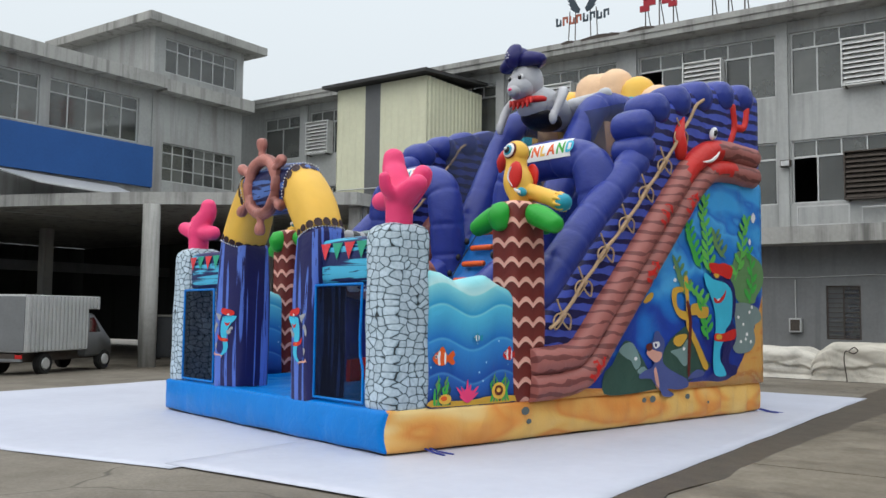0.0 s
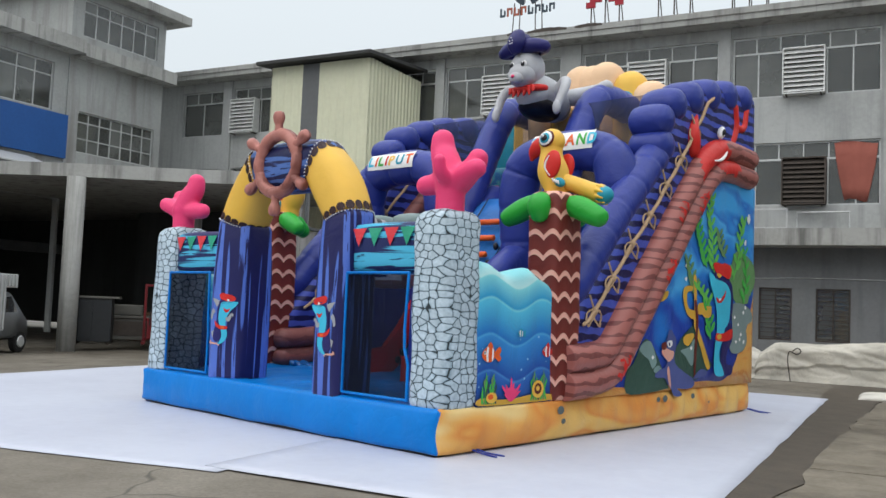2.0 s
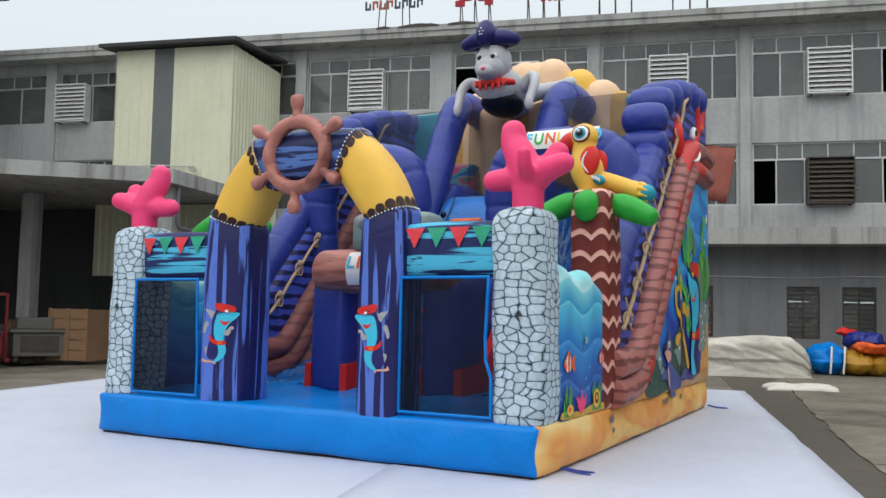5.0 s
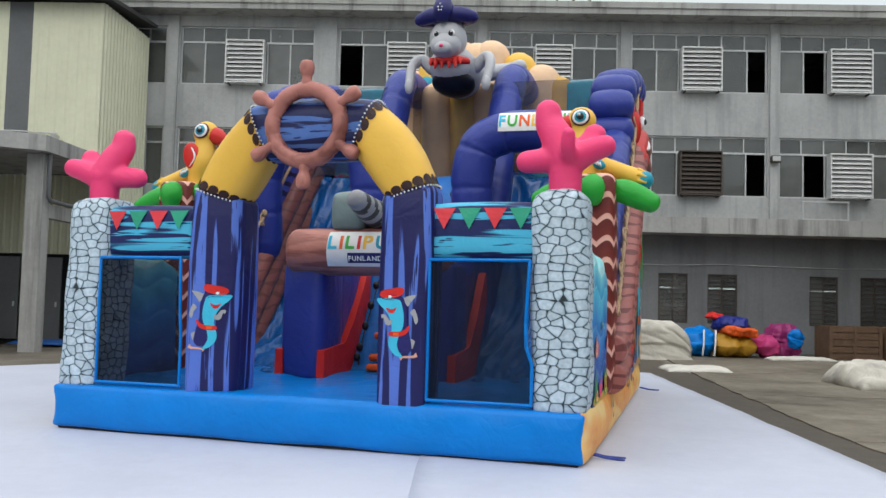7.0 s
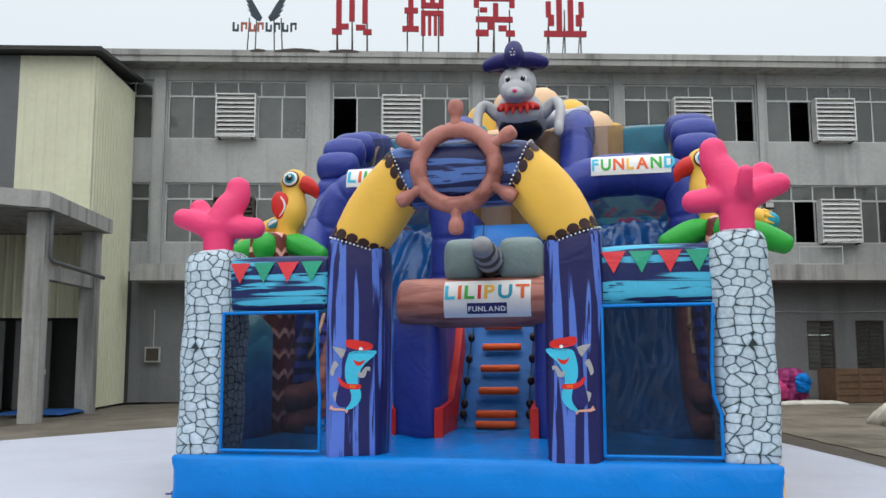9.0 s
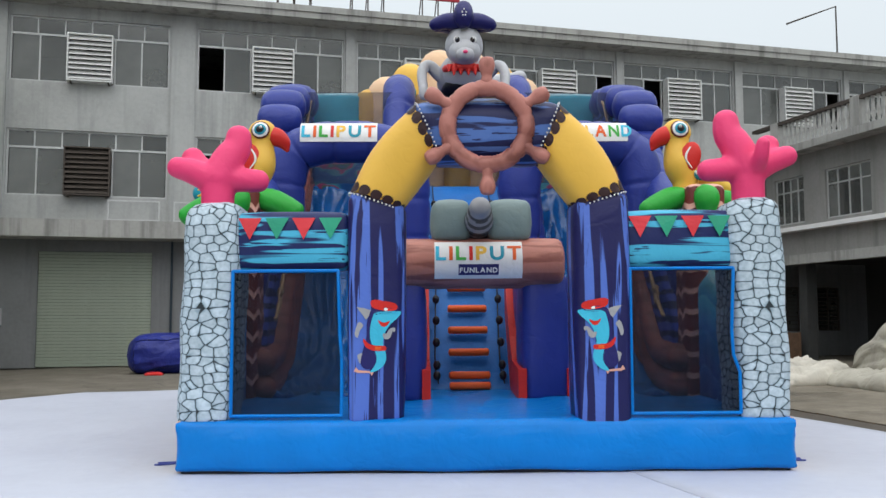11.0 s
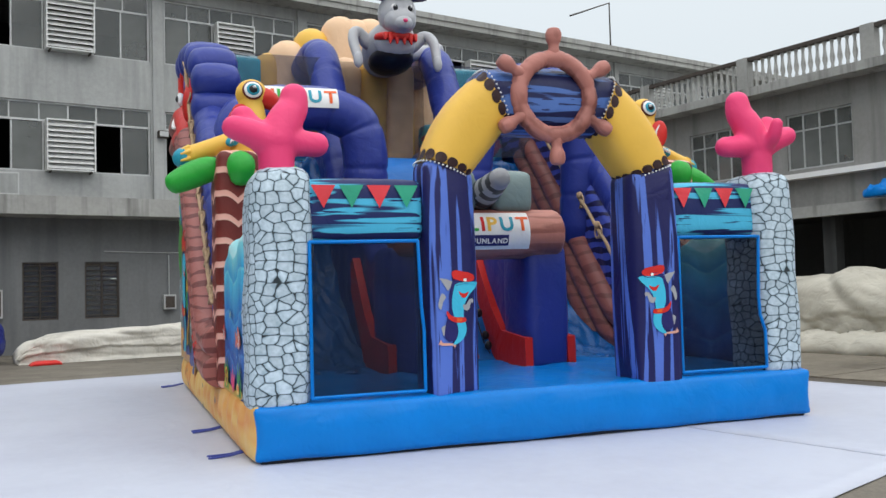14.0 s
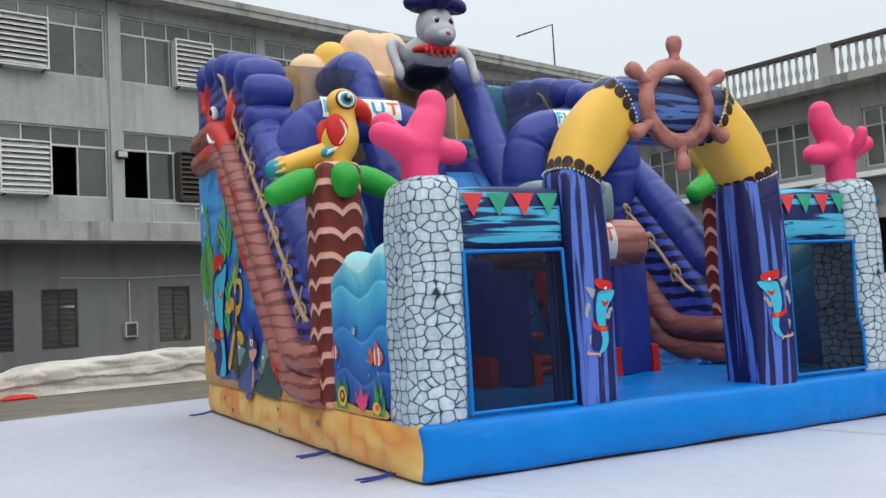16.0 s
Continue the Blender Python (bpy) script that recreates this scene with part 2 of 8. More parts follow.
def wave_print():
    """Sea panel: bands of turquoise to deep blue with wavy edges and small bubbles."""
    m, n, l, b = material("sea_wave_print", 0.42)
    c = n.new("ShaderNodeTexCoord")
    sep = n.new("ShaderNodeSeparateXYZ")
    l.new(c.outputs["Object"], sep.inputs[0])
    sw = maths(n, l, 'SINE', maths(n, l, 'MULTIPLY', sep.outputs[1], 6.2))
    h = maths(n, l, 'ADD', sep.outputs[2], maths(n, l, 'MULTIPLY', sw, 0.075))
    t = maths(n, l, 'DIVIDE', maths(n, l, 'SUBTRACT', h, 0.5), 1.6)
    col = ramp(n, l, t, [(0, (0.008, 0.03, 0.17)), (0.20, (0.022, 0.12, 0.44)), (0.215, (0.06, 0.22, 0.52)), (0.23, (0.012, 0.075, 0.34)), (0.46, (0.035, 0.24, 0.60)), (0.475, (0.08, 0.36, 0.64)),
                         (0.49, (0.015, 0.16, 0.50)), (0.72, (0.09, 0.50, 0.72)), (0.735, (0.20, 0.62, 0.74)), (0.75, (0.03, 0.32, 0.60)), (0.89, (0.22, 0.66, 0.73)), (0.905, (0.50, 0.80, 0.82)), (1, (0.28, 0.70, 0.76))])
    vo = n.new("ShaderNodeTexVoronoi")
    vo.inputs["Scale"].default_value = 7
    l.new(c.outputs["Object"], vo.inputs["Vector"])
    dots = ramp(n, l, vo.outputs["Distance"], [(0, (1, 1, 1)), (0.09, (1, 1, 1)), (0.12, (0, 0, 0)), (1, (0, 0, 0))])
    low = ramp(n, l, t, [(0, (1, 1, 1)), (0.5, (0.6, 0.6, 0.6)), (0.55, (0, 0, 0)), (1, (0, 0, 0))])
    l.new(mix(n, l, maths(n, l, 'MULTIPLY', dots, low), col, (0.35, 0.62, 0.80)), b.inputs["Base Color"])
    vinyl_relief(n, l, b, 0.35)
    return m


WAVES = wave_print()


def seabed_print():
    """Outer slide wall: deep blue water over a sand bank."""
    m, n, l, b = material("seabed_print", 0.42)
    c = n.new("ShaderNodeTexCoord")
    sep = n.new("ShaderNodeSeparateXYZ")
    l.new(c.outputs["Object"], sep.inputs[0])
    nz = noise_tex(n, l, coords(n, l, (1, 0.7, 1.2)), 1.2, 2, 0.4, 0.9)
    water = ramp(n, l, maths(n, l, 'MULTIPLY_ADD', nz, 0.6, maths(n, l, 'MULTIPLY', sep.outputs[2], 0.14)),
                 [(0.36, (0.014, 0.022, 0.20)), (0.50, (0.015, 0.06, 0.38)), (0.60, (0.02, 0.19, 0.60)), (0.68, (0.08, 0.40, 0.78)), (0.72, (0.02, 0.15, 0.55)), (0.80, (0.05, 0.34, 0.74)), (0.9, (0.05, 0.34, 0.74))])
    rise = maths(n, l, 'POWER', maths(n, l, 'MAXIMUM', maths(n, l, 'SUBTRACT', sep.outputs[1], 6.9), 0.0), 1.7)
    line = maths(n, l, 'ADD', maths(n, l, 'MULTIPLY', rise, 1.05), maths(n, l, 'MULTIPLY_ADD', nz, 0.16, 0.52))
    isand = maths(n, l, 'GREATER_THAN', line, sep.outputs[2])
    sn = noise_tex(n, l, coords(n, l, (1, 1, 2.2)), 1.6, 4, 0.5, 1.0)
    sand = ramp(n, l, sn, [(0.3, (0.62, 0.36, 0.10)), (0.5, (0.66, 0.33, 0.085)), (0.6, (0.58, 0.22, 0.05)), (0.72, (0.66, 0.46, 0.16))])
    l.new(mix(n, l, isand, water, sand), b.inputs["Base Color"])
    vinyl_relief(n, l, b, 0.35)
    return m


SEABED = seabed_print()


def sand_print():
    m, n, l, b = material("sand_print", 0.42)
    v = coords(n, l, (1, 0.7, 1.6))
    f = noise_tex(n, l, v, 1.1, 1, 0.4, 0.8)
    l.new(ramp(n, l, f, [(0.30, (0.80, 0.55, 0.20)), (0.46, (0.76, 0.46, 0.13)), (0.56, (0.70, 0.27, 0.06)), (0.66, (0.76, 0.40, 0.11)), (0.80, (0.80, 0.60, 0.26))]), b.inputs["Base Color"])
    vinyl_relief(n, l, b, 0.35)
    return m


SAND = sand_print()


def reef_print():
    """Loose patches of turquoise, deep blue, pink and leaf green."""
    m, n, l, b = material("reef_print", 0.42)
    f = noise_tex(n, l, coords(n, l, (1, 1, 1.6)), 2.6, 2, 0.4, 0.8)
    l.new(ramp(n, l, f, [(0.0, (0.015, 0.06, 0.26)), (0.42, (0.02, 0.13, 0.36)), (0.48, (0.07, 0.32, 0.42)), (0.56, (0.10, 0.36, 0.42)), (0.60, (0.50, 0.09, 0.20)), (0.67, (0.45, 0.07, 0.18)), (0.70, (0.08, 0.22, 0.12)), (0.8, (0.03, 0.16, 0.38))]), b.inputs["Base Color"])
    vinyl_relief(n, l, b, 0.35)
    return m


REEF = reef_print()


def netting(name, colour, cover):
    """Fine mesh cloth, seen as a half-clear sheet."""
    m, n, l, b = material(name, 0.9, 0.0, 0.0)
    b.inputs["Base Color"].default_value = (*colour, 1)
    tr = n.new("ShaderNodeBsdfTransparent")
    mx = n.new("ShaderNodeMixShader")
    v = coords(n, l)
    f = noise_tex(n, l, v, 3, 3)
    l.new(ramp(n, l, f, [(0.3, (cover - 0.05,) * 3), (0.7, (cover + 0.05,) * 3)]), mx.inputs[0])
    l.new(tr.outputs[0], mx.inputs[1])
    l.new(b.outputs[0], mx.inputs[2])
    l.new(mx.outputs[0], n["Material Output"].inputs[0])
    return m


NET = netting("dark_net", (0.012, 0.015, 0.022), 0.52)
NETTHIN = netting("thin_grey_net", (0.08, 0.085, 0.10), 0.2)
NETTAN = netting("dark_side_net", (0.06, 0.07, 0.11), 0.36)


def masonry(name, colour, stain, rough=0.85, streak=True):
    m, n, l, b = material(name, rough)
    v = coords(n, l)
    big = noise_tex(n, l, v, 0.45, 5, 0.6)
    fine = noise_tex(n, l, v, 9, 6, 0.65)
    col = ramp(n, l, maths(n, l, 'MULTIPLY_ADD', fine, 0.35, maths(n, l, 'MULTIPLY', big, 0.65)),
               [(0.3, tuple(c * 0.74 for c in colour)), (0.55, colour), (0.75, tuple(c * 1.12 for c in colour))])
    if streak:
        s = noise_tex(n, l, coords(n, l, (1.6, 1.6, 0.12)), 1.5, 5, 0.6)
        col = mix(n, l, ramp(n, l, s, [(0.5, (0, 0, 0)), (0.72, (0.75, 0.75, 0.75))]), col, stain)
    l.new(col, b.inputs["Base Color"])
    relief(n, l, b, fine, 0.3, 0.012)
    return m


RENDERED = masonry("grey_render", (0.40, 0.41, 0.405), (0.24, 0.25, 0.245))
TOWERM = masonry("tower_render", (0.34, 0.35, 0.345), (0.19, 0.175, 0.17))
CONCRETE = masonry("weathered_concrete", (0.36, 0.36, 0.345), (0.075, 0.075, 0.07), 0.9)
# near-black render: the shade below canopy and wing is put into its colour
SHADEWALL = masonry("shade_dark_render", (0.06, 0.062, 0.062), (0.035, 0.035, 0.035))
# same render toned down: the shade below the ledge is in the colour
LOWSHADEWALL = masonry("shade_toned_render", (0.192, 0.199, 0.204), (0.122, 0.127, 0.132))
EASTM = masonry("side_building_render", (0.27, 0.265, 0.255), (0.15, 0.15, 0.145))
BALUS = plain("weathered_white_paint", (0.50, 0.50, 0.48), 0.7, 0, 0.55, 4)
# near-black colour that stands for the dimness of the rooms
PAINTEDDIM = plain("interior_painted_dim", (0.045, 0.045, 0.045), 0.9)
ALU = plain("aluminium", (0.55, 0.56, 0.56), 0.45, 0.3, 0.75, 6)
SLATM = plain("louvre_metal", (0.74, 0.75, 0.74), 0.5, 0.2, 0.7, 5)
STEELDARK = plain("rusty_dark_steel", (0.09, 0.075, 0.065), 0.7, 0.2, 0.6, 8)
CREAMSHEET = plain("cream_sheet_metal", (0.62, 0.62, 0.46), 0.55, 0.0, 0.85, 0.7)
GREYSHEET = plain("grey_sheet_metal", (0.13, 0.135, 0.14), 0.6, 0, 0.8, 1.0)
BLUESHEET = plain("blue_sign_sheet", (0.02, 0.09, 0.30), 0.5, 0, 0.8, 1.0)
DARKROOF = plain("dark_roof_sheet", (0.05, 0.05, 0.05), 0.7, 0.1, 0.6, 2.0)
SHUTTERM = plain("green_grey_shutter", (0.30, 0.34, 0.28), 0.55, 0.1, 0.85, 1.0)
SIGNRED = plain("sign_red", (0.36, 0.02, 0.035), 0.5)
SIGNDARK = plain("sign_dark", (0.04, 0.06, 0.08), 0.5)
SIGNORANGE = plain("sign_orange", (0.35, 0.10, 0.06), 0.5)
WOOD = plain("crate_wood", (0.18, 0.11, 0.07), 0.8, 0, 0.5, 4)
CARD = plain("cardboard", (0.27, 0.16, 0.09), 0.85, 0, 0.8, 2)


def glass():
    m, n, l, b = material("window_glass", 0.08)
    b.inputs["Base Color"].default_value = (0.05, 0.06, 0.06, 1)
    tr = n.new("ShaderNodeBsdfTransparent")
    tr.inputs[0].default_value = (0.45, 0.48, 0.47, 1)
    gl = n.new("ShaderNodeBsdfGlossy")
    gl.inputs["Roughness"].default_value = 0.06
    fr = n.new("ShaderNodeFresnel")
    fr.inputs[0].default_value = 1.7
    dust = n.new("ShaderNodeBsdfDiffuse")
    dust.inputs[0].default_value = (0.20, 0.21, 0.20, 1)
    m0 = n.new("ShaderNodeMixShader")
    f = noise_tex(n, l, coords(n, l), 1.1, 5)
    info = n.new("ShaderNodeObjectInfo")
    film = maths(n, l, 'MULTIPLY_ADD', info.outputs["Random"], 0.42, ramp(n, l, f, [(0.3, (0.12,) * 3), (0.7, (0.34,) * 3)]))
    l.new(film, m0.inputs[0])
    l.new(tr.outputs[0], m0.inputs[1])
    l.new(dust.outputs[0], m0.inputs[2])
    mx = n.new("ShaderNodeMixShader")
    l.new(fr.outputs[0], mx.inputs[0])
    l.new(m0.outputs[0], mx.inputs[1])
    l.new(gl.outputs[0], mx.inputs[2])
    l.new(mx.outputs[0], n["Material Output"].inputs[0])
    return m


GLASS = glass()


def tarp_mat():
    m, n, l, b = material("white_ground_sheet", 0.5)
    v = coords(n, l)
    f = noise_tex(n, l, v, 0.5, 5, 0.6)
    g = noise_tex(n, l, v, 6, 4)
    l.new(ramp(n, l, maths(n, l, 'MULTIPLY_ADD', g, 0.25, maths(n, l, 'MULTIPLY', f, 0.75)),
               [(0.3, (0.43, 0.45, 0.535)), (0.6, (0.505, 0.53, 0.615))]), b.inputs["Base Color"])
    wr = noise_tex(n, l, coords(n, l, (1, 0.5, 1)), 1.6, 4, 0.5, 1.0)
    relief(n, l, b, wr, 0.35, 0.06)
    return m


TARP = tarp_mat()


def yard_mat():
    m, n, l, b = material("worn_concrete_yard", 0.75)
    v = coords(n, l)
    big = noise_tex(n, l, v, 0.16, 6, 0.6, 0.5)
    mid = noise_tex(n, l, v, 1.1, 6, 0.65)
    fine = noise_tex(n, l, v, 26, 5, 0.7)
    col = ramp(n, l, maths(n, l, 'MULTIPLY_ADD', mid, 0.45, maths(n, l, 'MULTIPLY', big, 0.55)),
               [(0.30, (0.058, 0.049, 0.038)), (0.44, (0.112, 0.098, 0.078)), (0.58, (0.175, 0.157, 0.13)), (0.75, (0.24, 0.218, 0.184))])
    col = mix(n, l, 0.5, col, ramp(n, l, fine, [(0.3, (0.35, 0.35, 0.35)), (0.7, (0.75, 0.75, 0.75))]), 'OVERLAY')
    vo = n.new("ShaderNodeTexVoronoi")
    vo.feature = 'DISTANCE_TO_EDGE'
    vo.inputs["Scale"].default_value = 0.28
    warp = n.new("ShaderNodeVectorMath")
    warp.operation = 'ADD'
    nz = n.new("ShaderNodeTexNoise")
    nz.inputs["Scale"].default_value = 0.9
    l.new(v, nz.inputs["Vector"])
    l.new(v, warp.inputs[0])
    l.new(nz.outputs["Color"], warp.inputs[1])
    l.new(warp.outputs[0], vo.inputs["Vector"])
    crack = ramp(n, l, vo.outputs["Distance"], [(0, (0.3, 0.3, 0.3)), (0.002, (0.3, 0.3, 0.3)), (0.006, (1, 1, 1)), (1, (1, 1, 1))])
    l.new(mix(n, l, crack, (0.05, 0.047, 0.04), col), b.inputs["Base Color"])
    rg = ramp(n, l, big, [(0.35, (0.42,) * 3), (0.6, (0.85,) * 3)])
    l.new(rg, b.inputs["Roughness"])
    relief(n, l, b, maths(n, l, 'ADD', fine, crack), 0.3, 0.01)
    return m


YARD = yard_mat()


def slab_mat():
    """Pale cast concrete, dusty, with dark damp stains and fine cracks."""
    m, n, l, b = material("pale_slab_concrete", 0.8)
    v = coords(n, l)
    big = noise_tex(n, l, coords(n, l, (0.5, 1.0, 1.0)), 0.55, 6, 0.62, 0.6)
    fine = noise_tex(n, l, v, 24, 5, 0.7)
    mid = noise_tex(n, l, v, 3.0, 5, 0.65)
    col = ramp(n, l, maths(n, l, 'MULTIPLY_ADD', mid, 0.35, maths(n, l, 'MULTIPLY', big, 0.65)),
               [(0.32, (0.068, 0.056, 0.040)), (0.45, (0.130, 0.112, 0.085)), (0.60, (0.195, 0.172, 0.136)), (0.75, (0.25, 0.225, 0.182))])
    col = mix(n, l, 0.4, col, ramp(n, l, fine, [(0.3, (0.38, 0.38, 0.38)), (0.7, (0.70, 0.70, 0.70))]), 'OVERLAY')
    l.new(col, b.inputs["Base Color"])
    l.new(ramp(n, l, big, [(0.35, (0.45,) * 3), (0.55, (0.85,) * 3)]), b.inputs["Roughness"])
    relief(n, l, b, maths(n, l, 'ADD', fine, mid), 0.3, 0.01)
    return m
SLAB = slab_mat()
ASPHALT = plain("dark_damp_asphalt", (0.112, 0.093, 0.072), 0.5, 0, 0.4, 3.0, 0.7)


# ---- building helpers ----
def part(name, bm, mats, parent=None, label="", smooth=True, fix=True):
    """Links a bmesh as one mesh object under a thing or a part."""
    if fix:
        bmesh.ops.recalc_face_normals(bm, faces=bm.faces[:])
    me = bpy.data.meshes.new(name)
    bm.to_mesh(me)
    bm.free()
    for mt in (mats if isinstance(mats, (list, tuple)) else [mats]):
        me.materials.append(mt)
    if smooth:
        me.shade_smooth()
    ob = new(name, me)
    if parent is not None:
        ob.parent = parent
    if label:
        ob["label"] = label
    return ob


def empty(name, m, label, category, group="", kind=""):
    ob = new(name)
    ob.empty_display_size = 0.2
    ob.matrix_world = m
    return tagged(ob, label, category, group, kind)


def box(bm, lo, hi, mat=0, bevel=0.0):
    x0, y0, z0 = lo
    x1, y1, z1 = hi
    vs = [bm.verts.new(p) for p in ((x0, y0, z0), (x1, y0, z0), (x1, y1, z0), (x0, y1, z0), (x0, y0, z1), (x1, y0, z1), (x1, y1, z1), (x0, y1, z1))]
    fs = [bm.faces.new([vs[i] for i in f]) for f in ((3, 2, 1, 0), (4, 5, 6, 7), (0, 1, 5, 4), (1, 2, 6, 5), (2, 3, 7, 6), (3, 0, 4, 7))]
    for f in fs:
        f.material_index = mat
    if bevel:
        es = list({e for f in fs for e in f.edges})
        r = bmesh.ops.bevel(bm, geom=es, offset=bevel, segments=2, affect='EDGES', profile=0.5)
        for f in r["faces"]:
            f.material_index = mat
    return vs


def boxpart(name, lo, hi, mat, parent=None, bevel=0.0, label=""):
    bm = bmesh.new()
    box(bm, lo, hi, 0, bevel)
    return part(name, bm, mat, parent, label, smooth=False)


def axis_steps(h, r, n):
    e = [-h, -h + 0.12 * r, -h + 0.45 * r, -h + r]
    inner = [(-h + r) + (2 * h - 2 * r) * k / n for k in range(1, n)]
    return e + inner + [-x for x in reversed(e)]


def puff(bm, lo, hi, r=0.08, bulge=0.04, n=5, mat=0, shape=None):
    """An inflated box: rounded edges of radius r and faces that swell by bulge."""
    lo, hi = Vector(lo), Vector(hi)
    c, h = (lo + hi) / 2, (hi - lo) / 2
    r = min(r, 0.98 * min(h))
    ax = [axis_steps(h[k], r, n) for k in range(3)]
    made = {}

    def vert(i, j, k):
        key = (i, j, k)
        if key not in made:
            p = Vector((ax[0][i], ax[1][j], ax[2][k]))
            q = Vector([max(-h[a] + r, min(h[a] - r, p[a])) for a in range(3)])
            d = p - q
            if d.length > 1e-9:
                p = q + d.normalized() * r
            s = [p[a] / h[a] for a in range(3)]
            w = [max(0.0, 1 - x * x) for x in s]
            off = Vector((s[0] ** 3 * w[1] ** 0.5 * w[2] ** 0.5, s[1] ** 3 * w[0] ** 0.5 * w[2] ** 0.5, s[2] ** 3 * w[0] ** 0.5 * w[1] ** 0.5))
            p = c + p + off * bulge
            made[key] = bm.verts.new(shape(p) if shape else p)
        return made[key]

    N = [len(a) - 1 for a in ax]
    for a in range(3):
        b, d = (a + 1) % 3, (a + 2) % 3
        for side in (0, N[a]):
            for i in range(N[b]):
                for j in range(N[d]):
                    def at(x, y):
                        k = [0, 0, 0]
                        k[a], k[b], k[d] = side, x, y
                        return vert(*k)
                    f = bm.faces.new((at(i, j), at(i + 1, j), at(i + 1, j + 1), at(i, j + 1)))
                    f.material_index = mat


def spline(pts, n=8):
    """A smooth line through the points."""
    P = [Vector(p) for p in pts]
    P = [2 * P[0] - P[1]] + P + [2 * P[-1] - P[-2]]
    out = []
    for i in range(1, len(P) - 2):
        for k in range(n):
            t = k / n
            a, b, c, d = P[i - 1:i + 3]
            out.append(0.5 * (2 * b + (c - a) * t + (2 * a - 5 * b + 4 * c - d) * t * t + (3 * b - a - 3 * c + d) * t ** 3))
    return out + [P[-2]]


def tube(bm, pts, rad, seg=16, mat=0, cap=0.9, closed=False, pinch=0.0, every=0.45, flat=None):
    """A round tube along points; rad is a number or one for each point. pinch: how deep the seams pull in, every so many metres."""
    P = [Vector(p) for p in pts]
    R = list(rad) if isinstance(rad, (list, tuple)) else [rad] * len(P)
    n = len(P)
    T = []
    for i in range(n):
        a, b = (P[(i - 1) % n], P[(i + 1) % n]) if closed else (P[max(i - 1, 0)], P[min(i + 1, n - 1)])
        T.append((b - a).normalized())
    if pinch:
        run, far = 0.0, []
        for i in range(n):
            run += (P[i] - P[i - 1]).length if i else 0
            far.append(run)
        R = [r * (1 - pinch * math.exp(-((((d / every) + 0.5) % 1 - 0.5) * every / 0.035) ** 2)) for r, d in zip(R, far)]
    if cap and not closed:
        head, tail, hr, tr_ = [], [], [], []
        for k in (1, 2, 3, 4):
            a = k / 4 * math.pi / 2
            head.insert(0, P[0] - T[0] * R[0] * cap * math.sin(a))
            hr.insert(0, R[0] * max(0.02, math.cos(a)))
            tail.append(P[-1] + T[-1] * R[-1] * cap * math.sin(a))
            tr_.append(R[-1] * max(0.02, math.cos(a)))
        P, R, T = head + P + tail, hr + R + tr_, [T[0]] * 4 + T + [T[-1]] * 4
        n = len(P)
    ref = Vector((0, 0, 1)) if abs(T[0].z) < 0.9 else Vector((1, 0, 0))
    u = (ref - T[0] * ref.dot(T[0])).normalized()
    rings = []
    for i in range(n):
        u = (u - T[i] * u.dot(T[i])).normalized()
        w = T[i].cross(u)
        rings.append([bm.verts.new(P[i] + (u * math.cos(2 * math.pi * k / seg) + w * math.sin(2 * math.pi * k / seg)) * R[i]) for k in range(seg)])
    for i in range(n if closed else n - 1):
        a, b = rings[i], rings[(i + 1) % n]
        for k in range(seg):
            f = bm.faces.new((a[k], a[(k + 1) % seg], b[(k + 1) % seg], b[k]))
            f.material_index = mat
    if not closed:
        for ring in (rings[0], rings[-1]):
            f = bm.faces.new(ring)
            f.material_index = mat


def blob(bm, c, r, rot=(0, 0, 0), mat=0, u=18, v=12):
    r = r if isinstance(r, (tuple, list)) else (r, r, r)
    m = pose(*c, *rot) @ Matrix.Diagonal((*r, 1))
    res = bmesh.ops.create_uvsphere(bm, u_segments=u, v_segments=v, radius=1.0, matrix=m)
    for f in {f for w in res["verts"] for f in w.link_faces}:
        f.material_index = mat


def poly_prism(bm, pts, z0, z1, mat=0):
    """A slab from a plan outline."""
    a = [bm.verts.new((x, y, z0)) for x, y in pts]
    b = [bm.verts.new((x, y, z1)) for x, y in pts]
    k = len(pts)
    for f in [bm.faces.new(a[::-1]), bm.faces.new(b)] + [bm.faces.new((a[i], a[(i + 1) % k], b[(i + 1) % k], b[i])) for i in range(k)]:
        f.material_index = mat


def frame_of(bm, x0, x1, z0, z1, y0, y1, w):
    """A rectangular frame in an x-z plane, four bars butted end to end."""
    box(bm, (x0, y0, z0), (x1, y1, z0 + w))
    box(bm, (x0, y0, z1 - w), (x1, y1, z1))
    box(bm, (x0, y0, z0 + w), (x0 + w, y1, z1 - w))
    box(bm, (x1 - w, y0, z0 + w), (x1, y1, z1 - w))


# ---- ground ----
bm = bmesh.new()
G = 60
ticks = sorted({-900, -300, -120, 120, 300, 900} | set(range(-60, 61, 4)))
grid = [[bm.verts.new((x, y, -0.012 + (0.012 * noise.noise((x * 0.11, y * 0.11, 0)) if abs(x) < 61 and abs(y) < 61 else 0) - 0.022 * max(0, min(1, (-17.5 - x) / 9)) * 12)) for y in ticks] for x in ticks]
for i in range(len(ticks) - 1):
    for j in range(len(ticks) - 1):
        bm.faces.new((grid[i][j], grid[i + 1][j], grid[i + 1][j + 1], grid[i][j + 1]))
tagged(part("ground", bm, YARD), "worn grey-brown concrete factory yard with cracks and stains", "ground", kind="structure")

